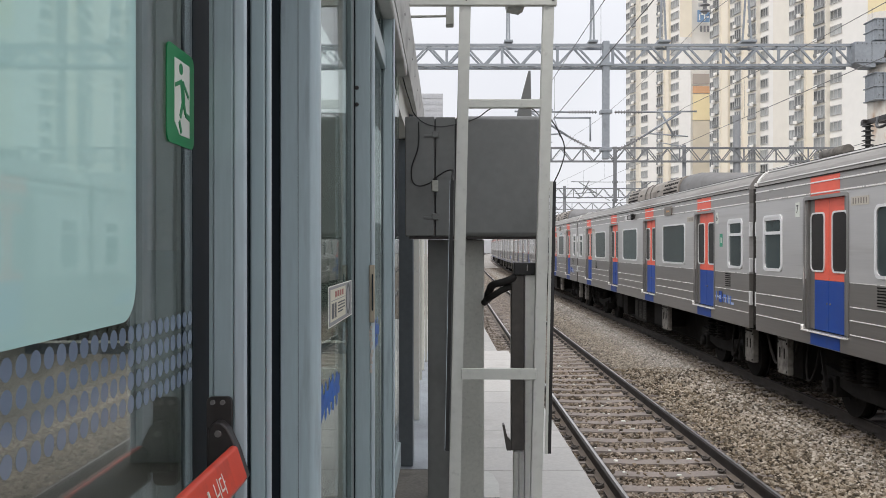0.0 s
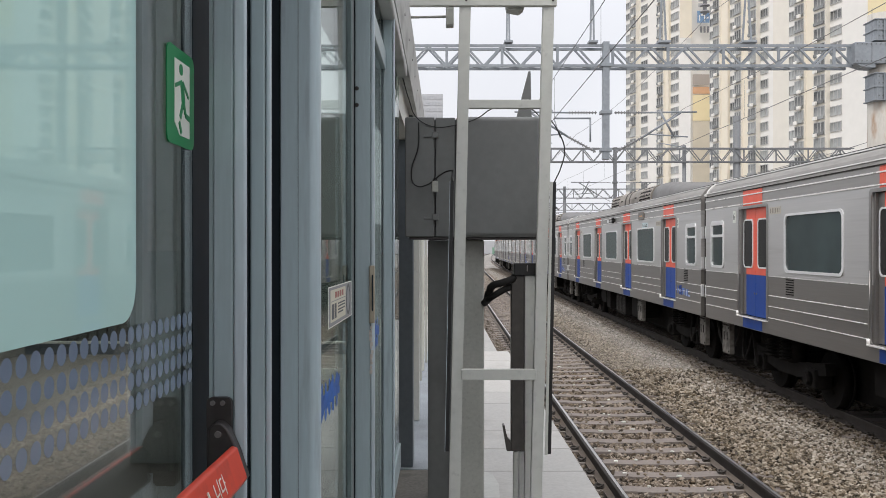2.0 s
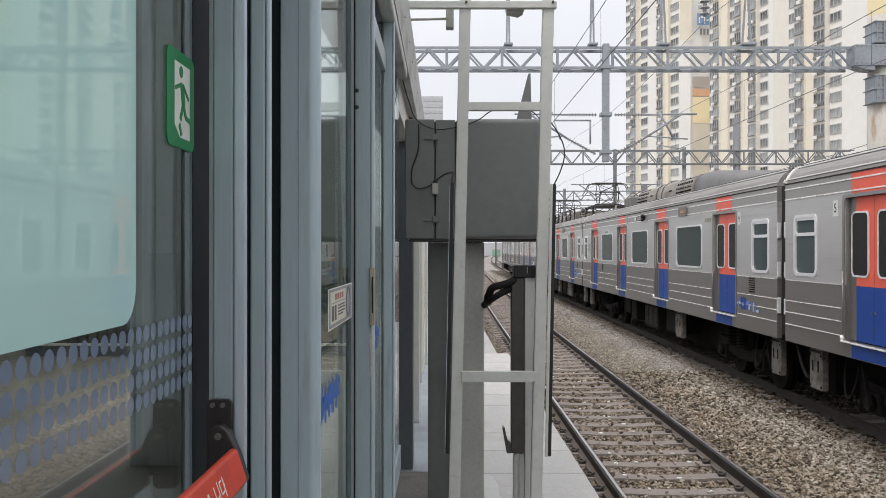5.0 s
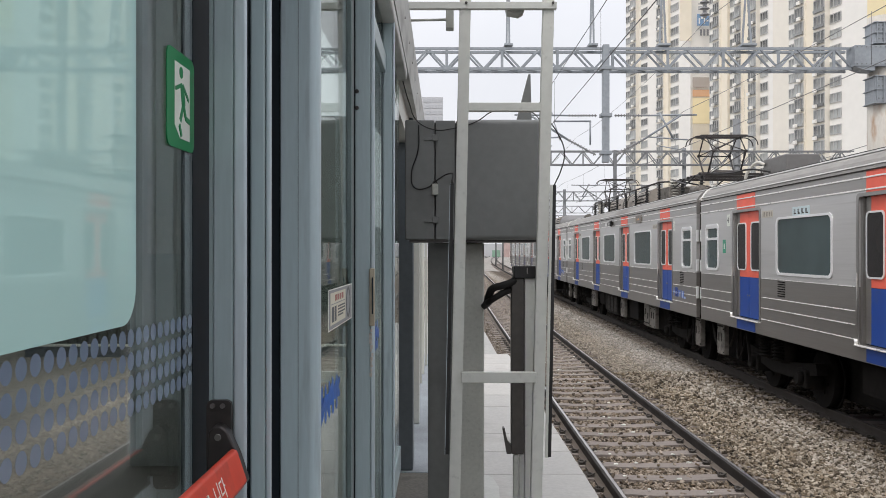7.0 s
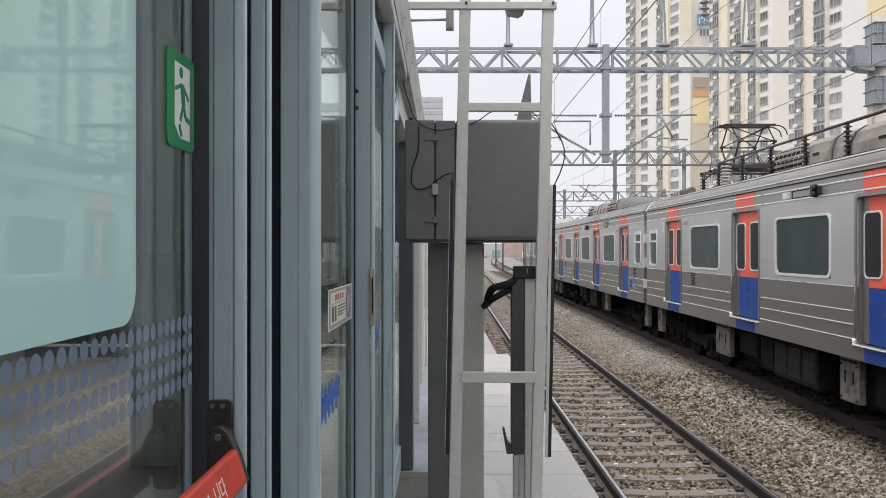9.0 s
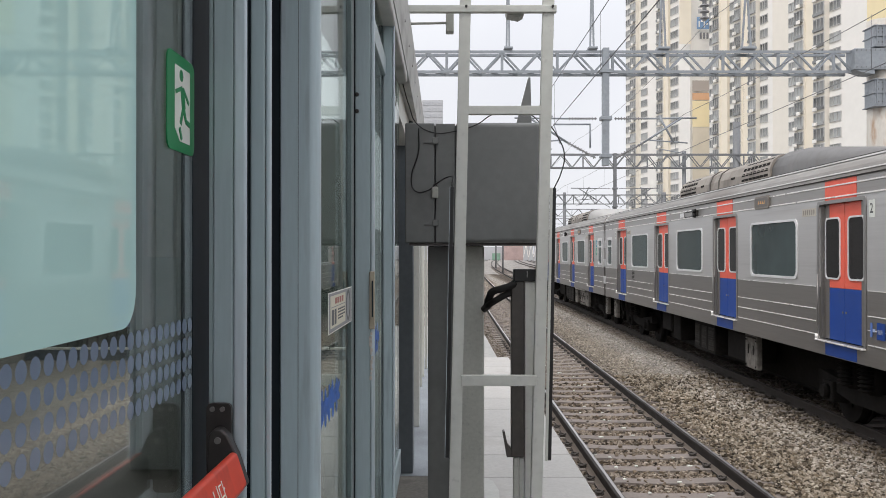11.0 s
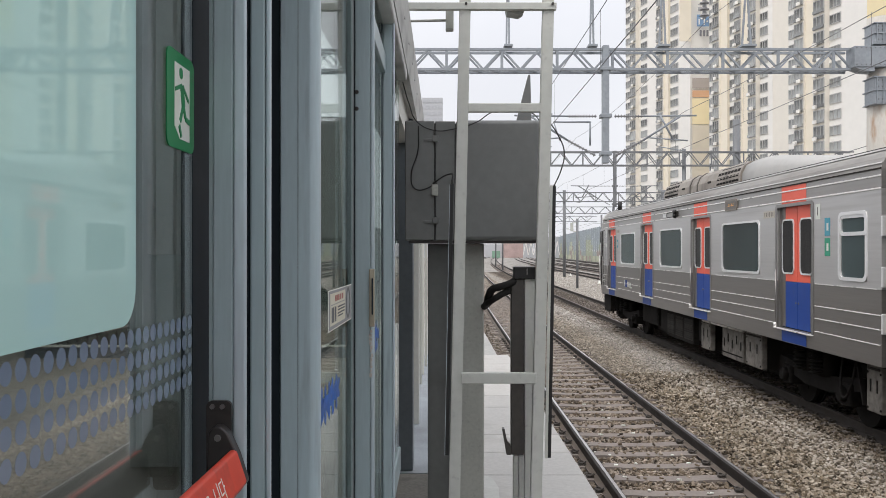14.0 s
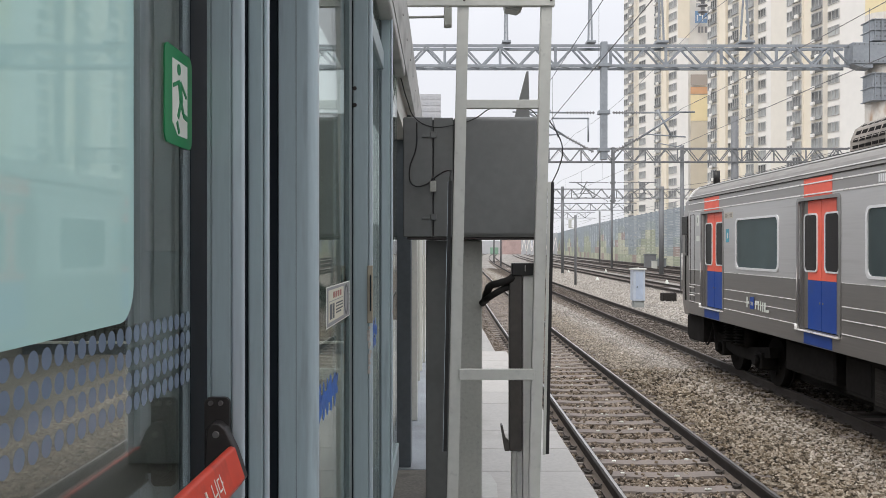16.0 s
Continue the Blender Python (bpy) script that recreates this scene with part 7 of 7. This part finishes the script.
def build_pantograph(car, y):
    """A raised diamond pantograph on insulators, with its bushing and cables."""
    pan = empty("pantograph")
    pan.parent = car
    for x in (-0.72, 0.72):
        for yy in (y - 0.85, y + 0.85):
            insulator((x, yy, 3.76), (x, yy, 4.16), 0.085, 6, M_BLACK, pan)
    toward = 1 if y < 0 else -1
    yb = y + toward * 1.15
    bm = bmesh.new()
    rod(bm, (-0.85, yb, 3.70), (-0.85, yb, 4.26), 0.07, 12)
    for i in range(6):
        rod(bm, (-0.85, yb, 3.80 + i * 0.07), (-0.85, yb, 3.83 + i * 0.07), 0.145, 16, 0.11)
    part("bushing", bm, M_PORCELAIN_W, pan, "white ribbed porcelain bushing")
    bm = bmesh.new()
    for x in (-0.72, 0.72):
        bar(bm, (x, y - 1.0, 4.18), (x, y + 1.0, 4.18), 0.07, 0.06)
    for yy in (y - 0.85, y - 0.15, y + 0.15, y + 0.85):
        bar(bm, (-0.8, yy, 4.19), (0.8, yy, 4.19), 0.05, 0.05)
    part("base_frame", bm, M_BRACKET, pan)
    bm = bmesh.new()
    rod(bm, (-0.45, y + 0.35, 4.27), (0.45, y + 0.35, 4.27), 0.075, 10)
    rod(bm, (-0.30, y - 0.42, 4.26), (0.35, y - 0.42, 4.26), 0.065, 10)
    part("spring_case", bm, M_BRACKET, pan)
    bm = bmesh.new()
    rod(bm, (-0.95, y - toward * 0.95, 3.80), (-0.95, y - toward * 1.75, 3.80), 0.085, 14)
    part("air_tank", bm, M_UNDER_PALE, pan, "grey steel air cylinder")

    def strut(p, q, r):
        bm = bmesh.new()
        rod(bm, p, q, r, 6)
        part("arm", bm, M_BRACKET, pan)
    for s in (-1, 1):
        for x in (-0.38, 0.38):
            strut((x, y + s * 0.14, 4.22), (x, y + s * 0.62, 4.76), 0.022)
            strut((x, y + s * 0.62, 4.76), (x * 1.05, y + s * 0.15, 5.13), 0.016)
            bm = bmesh.new()
            rod(bm, (x - 0.03, y + s * 0.62, 4.76), (x + 0.03, y + s * 0.62, 4.76), 0.034, 8)
            part("knee", bm, M_BRACKET, pan)
        strut((-0.42, y + s * 0.62, 4.76), (0.42, y + s * 0.62, 4.76), 0.016)
        strut((-0.38, y + s * 0.62, 4.76), (0.38, y + s * 0.16, 5.12), 0.011)
        strut((0.38, y + s * 0.62, 4.76), (-0.38, y + s * 0.16, 5.12), 0.011)
        strut((-0.38, y + s * 0.14, 4.23), (0.38, y + s * 0.60, 4.74), 0.010)
    bm = bmesh.new()
    for s in (-1, 1):
        bar(bm, (-0.55, y + s * 0.17, 5.17), (0.55, y + s * 0.17, 5.17), 0.09, 0.05)
    for x in (-0.42, 0.42):
        bar(bm, (x, y - 0.2, 5.135), (x, y + 0.2, 5.135), 0.04, 0.03)
    head = part("pan_head", bm, M_BRACKET, pan)
    for s in (-1, 1):
        for e in (-1, 1):
            pts = [(e * 0.54, y + s * 0.17, 5.17), (e * 0.68, y + s * 0.17, 5.145), (e * 0.78, y + s * 0.17, 5.07), (e * 0.82, y + s * 0.17, 4.95)]
            tube("horn", pts, 0.014, M_BRACKET, head)
    # cables sagging from the frame to the roof
    for x0, dy in ((-0.80, 0.4), (-0.78, -0.5), (0.3, 0.9)):
        tube("cable", [(x0, y + dy, 4.18), (x0 - 0.12, y + dy + toward * 0.25, 4.02), (x0 - 0.10, y + dy + toward * 0.6, 4.05), (-0.9, yb + toward * 0.12, 4.24)], 0.020, M_BLACK, pan)


def build_roof_line(car, y0, y1):
    """Insulated busbar and resistor boxes on the roof of a pantograph car."""
    line = empty("roof_busbar")
    line.parent = car
    bm = bmesh.new()
    rod(bm, (-1.15, y0, 4.18), (-1.15, y1, 4.18), 0.022, 6)
    rod(bm, (-1.15, y0, 4.18), (-0.6, y0 - 0.5, 4.2), 0.022, 6)
    rod(bm, (-1.15, y1, 4.18), (-0.6, y1 + 0.5, 4.2), 0.022, 6)
    part("busbar", bm, M_BRACKET, line)
    n = max(2, int((y1 - y0) / 1.3))
    for k in range(n + 1):
        yy = y0 + (y1 - y0) * k / n
        insulator((-1.15, yy, 3.70), (-1.15, yy, 4.16), 0.062, 7, M_BLACK, line)


CARS = {}


def build_train():
    base = build_train_car()
    tagged(base, "stainless steel commuter train car with orange and blue doors", "train car", "cars of the train")
    build_gangway(base, 10.0)
    for n in (2, 4, 5):
        CARS[n] = copy_thing(base, Matrix.Identity(4))
    CARS[6] = base
    power = build_train_car(roof_box=False)
    tagged(power, "stainless steel commuter train car with pantographs on its roof", "train car", "cars of the train")
    build_gangway(power, 10.0)
    for y in (-6.40, 6.90):
        build_pantograph(power, y)
    build_roof_line(power, -4.9, 5.2)
    bm = bmesh.new()
    box(bm, 0.35, 1.05, -9.6, -8.25, 3.74, 4.42, 0.03, 2)
    part("breaker_box", bm, M_AC_SMOOTH, power, "dark grey breaker box on the roof")
    tube("cable", [(0.34, -8.4, 4.30), (0.22, -8.25, 4.36), (0.12, -8.1, 4.25), (0.05, -8.0, 4.06), (0.1, -7.9, 3.86)], 0.035, M_PORCELAIN_W, power)
    tube("cable", [(0.34, -8.7, 4.12), (0.05, -8.4, 4.2), (-0.25, -7.9, 4.16), (-0.6, -7.3, 4.2)], 0.022, M_BLACK, power)
    bm = bmesh.new()
    box(bm, -1.0, -0.1, -5.35, -4.25, 3.72, 4.05, 0.03, 2)
    part("resistor_box", bm, M_UNDER_PALE, power, "pale grey box beside the roof unit")
    CARS[3] = power
    CARS[7] = copy_thing(power, Matrix.Identity(4))
    cab = build_train_car(small_windows=(-9.1,), ends=(-9.84, 8.75), pale_box=True, emblem_y=4.65)
    tagged(cab, "stainless steel end car of the train with a driver's cab", "train car", "cars of the train")
    # the cab's front leans back above the waist
    bm = bmesh.new()
    rows = []
    for z, reach, half in ((1.02, 9.55, 1.50), (1.35, 9.72, 1.54), (2.02, 9.72, 1.55), (3.05, 9.50, 1.53), (3.40, 9.36, 1.48), (3.62, 9.15, 1.30), (3.80, 8.90, 0.75)):
        edge = 1.555 if z < 3.5 else 1.36 if z < 3.7 else 0.75
        mid = min(9.33, reach - 0.10)
        rows.append([bm.verts.new(p) for p in ((-edge, 8.752, z), (-half, mid, z), (-half + 0.3, reach, z), (half - 0.3, reach, z), (half, mid, z), (edge, 8.752, z))])
    for r0, r1 in zip(rows, rows[1:]):
        for i in range(5):
            bm.faces.new((r0[i], r0[i + 1], r1[i + 1], r1[i]))
    bm.faces.new(rows[0])
    bm.faces.new(rows[-1])
    bmesh.ops.recalc_face_normals(bm, faces=bm.faces[:])
    part("cab_mask", bm, M_STEEL_LOW, cab)
    bm = bmesh.new()
    prism(bm, [(9.3, 2.10), (9.735, 2.10), (9.52, 3.05), (9.44, 3.25), (9.2, 3.25)], "x", -1.15, 1.15)
    part("windscreen", bm, M_TINT, cab)
    bm = bmesh.new()
    box(bm, -1.566, -1.50, 8.88, 9.31, 2.70, 3.08, 0.012)
    part("cab_side_window", bm, M_TINT_DOOR, cab)
    bm = bmesh.new()
    box(bm, -1.566, -1.50, 8.88, 9.06, 2.26, 2.698, 0.006)
    part("cab_side_window", bm, M_TINT_DOOR, cab)
    bm = bmesh.new()
    box(bm, -1.562, -1.50, 9.00, 9.09, 1.32, 2.258, 0.006)
    part("cab_door_recess", bm, M_UNDER, cab)
    bm = bmesh.new()
    ring(bm, rounded(8.36, 8.66, 1.30, 3.10, 0.03, 3), rounded(8.375, 8.645, 1.315, 3.085, 0.025, 3), "x", SIDE - 0.006, SIDE - 0.0006)
    part("cab_door_seam", bm, M_UNDER_BOX, cab)
    bm = bmesh.new()
    rod(bm, (-1.60, 9.15, 1.5), (-1.60, 9.15, 2.3), 0.012, 6)
    part("cab_grab_rail", bm, M_BEAD, cab)
    bm = bmesh.new()
    box(bm, SIDE - 0.01, SIDE - 0.0006, 8.00, 8.20, 2.55, 2.66, 0.004, 1)
    part("cab_plate", bm, M_WHITE, cab)
    for z in (1.62, 1.46):
        bm = bmesh.new()
        rod(bm, (-1.60, 8.25, z), (-1.60, 8.55, z), 0.012, 6)
        part("step_rail", bm, M_BEAD, cab)
    bm = bmesh.new()
    prism(bm, [(8.3, 1.018), (9.52, 1.018), (9.50, 0.58), (9.35, 0.48), (8.35, 0.5)], "x", -1.38, 1.38)
    part("pilot", bm, M_UNDER, cab)
    bm = bmesh.new()
    rod(bm, (-1.05, 8.55, 3.74), (-1.05, 8.55, 4.0), 0.07, 8)
    part("roof_aerial", bm, M_BLACK, cab)
    CARS[1] = cab
    def sticker(car, y, z, w, h, m, name="sticker"):
        bm = bmesh.new()
        box(bm, SIDE - 0.004, SIDE - 0.0006, y - w / 2, y + w / 2, z - h / 2, z + h / 2, 0.001, 1)
        return part(name, bm, m, car)
    cyan, green = mat("sticker_cyan", (0.06, 0.32, 0.42), 0.5, vary=0.1), mat("sticker_green", (0.03, 0.30, 0.18), 0.5, vary=0.1)
    for c, y, z, m in ((1, -8.36, 2.75, cyan), (1, -8.36, 2.48, green), (1, 6.25, 2.64, cyan), (4, 8.36, 2.50, green), (6, -8.3, 2.55, green)):
        st = sticker(CARS[c], y, z, 0.17, 0.24, m)
        bm = bmesh.new()
        box(bm, SIDE - 0.0052, SIDE - 0.0042, y - 0.04, y + 0.02, z - 0.05, z + 0.05)
        part("symbol", bm, M_WHITE, st)
    sky_blue = mat("sign_pale_blue", (0.58, 0.68, 0.70), 0.5, vary=0.08)
    for c, y in ((5, -4.75), (4, 4.85)):
        st = sticker(CARS[c], y, 2.985, 0.62, 0.15, sky_blue, "car_sign")
        for i in range(4):
            bm = bmesh.new()
            yy = y + 0.21 - 0.14 * i
            box(bm, SIDE - 0.0052, SIDE - 0.0042, yy - 0.045, yy + 0.045, 2.955, 2.972)
            box(bm, SIDE - 0.0052, SIDE - 0.0042, yy - 0.010, yy + 0.010, 2.973, 3.03)
            box(bm, SIDE - 0.0052, SIDE - 0.0042, yy + 0.025, yy + 0.045, 2.973, 3.03)
            part("lettering_bar", bm, M_UNDER_BOX, st)
    for n, car in CARS.items():
        car_digit(car, n, 8.12)
        car_digit(car, n, -8.06)


build_train()


# ---- what moves ----
SLIP_T = (0, 0.5, 1, 1.5, 2, 2.5, 3.5, 4, 6.5, 7, 7.5, 8, 8.5, 9, 11.5, 12.5, 13.5, 14.5, 15.5, 16)
SLIP = (0, 0.29, 0.43, 0.51, 0.56, 0.52, 0.34, 0.27, 0.12, 0.13, 0.17, 0.27, 0.34, 0.38, 0.60, 0.60, 0.50, 0.42, 0.41, 0.44)


def run(t):
    """How far the train has rolled after t seconds; it slows down."""
    return 8.105 * (1.02696 * t + 1.4739e-5 * t * t - 5.607e-4 * t ** 3) + float(np.interp(t, SLIP_T, SLIP))


def motions():
    for n, car in CARS.items():
        rows = []
        for i in range(33):
            t = i * 0.5
            y = 4.8 + 20.0 * (7 - n) - run(t)
            rows.append((t, pose(TRAIN_X + bend(y), y, 0, 0, 0, -math.degrees(math.atan(y / 4000)))))
        walk(car, rows)
        for wheel in [w for b in car.children if b.name.startswith("bogie") for w in b.children if w.name.startswith("wheel")]:
            x, y, z = wheel.location
            walk(wheel, [(i / 15, pose(x, y, z, math.degrees(run(i / 15) / 0.43))) for i in range(241)])


motions()
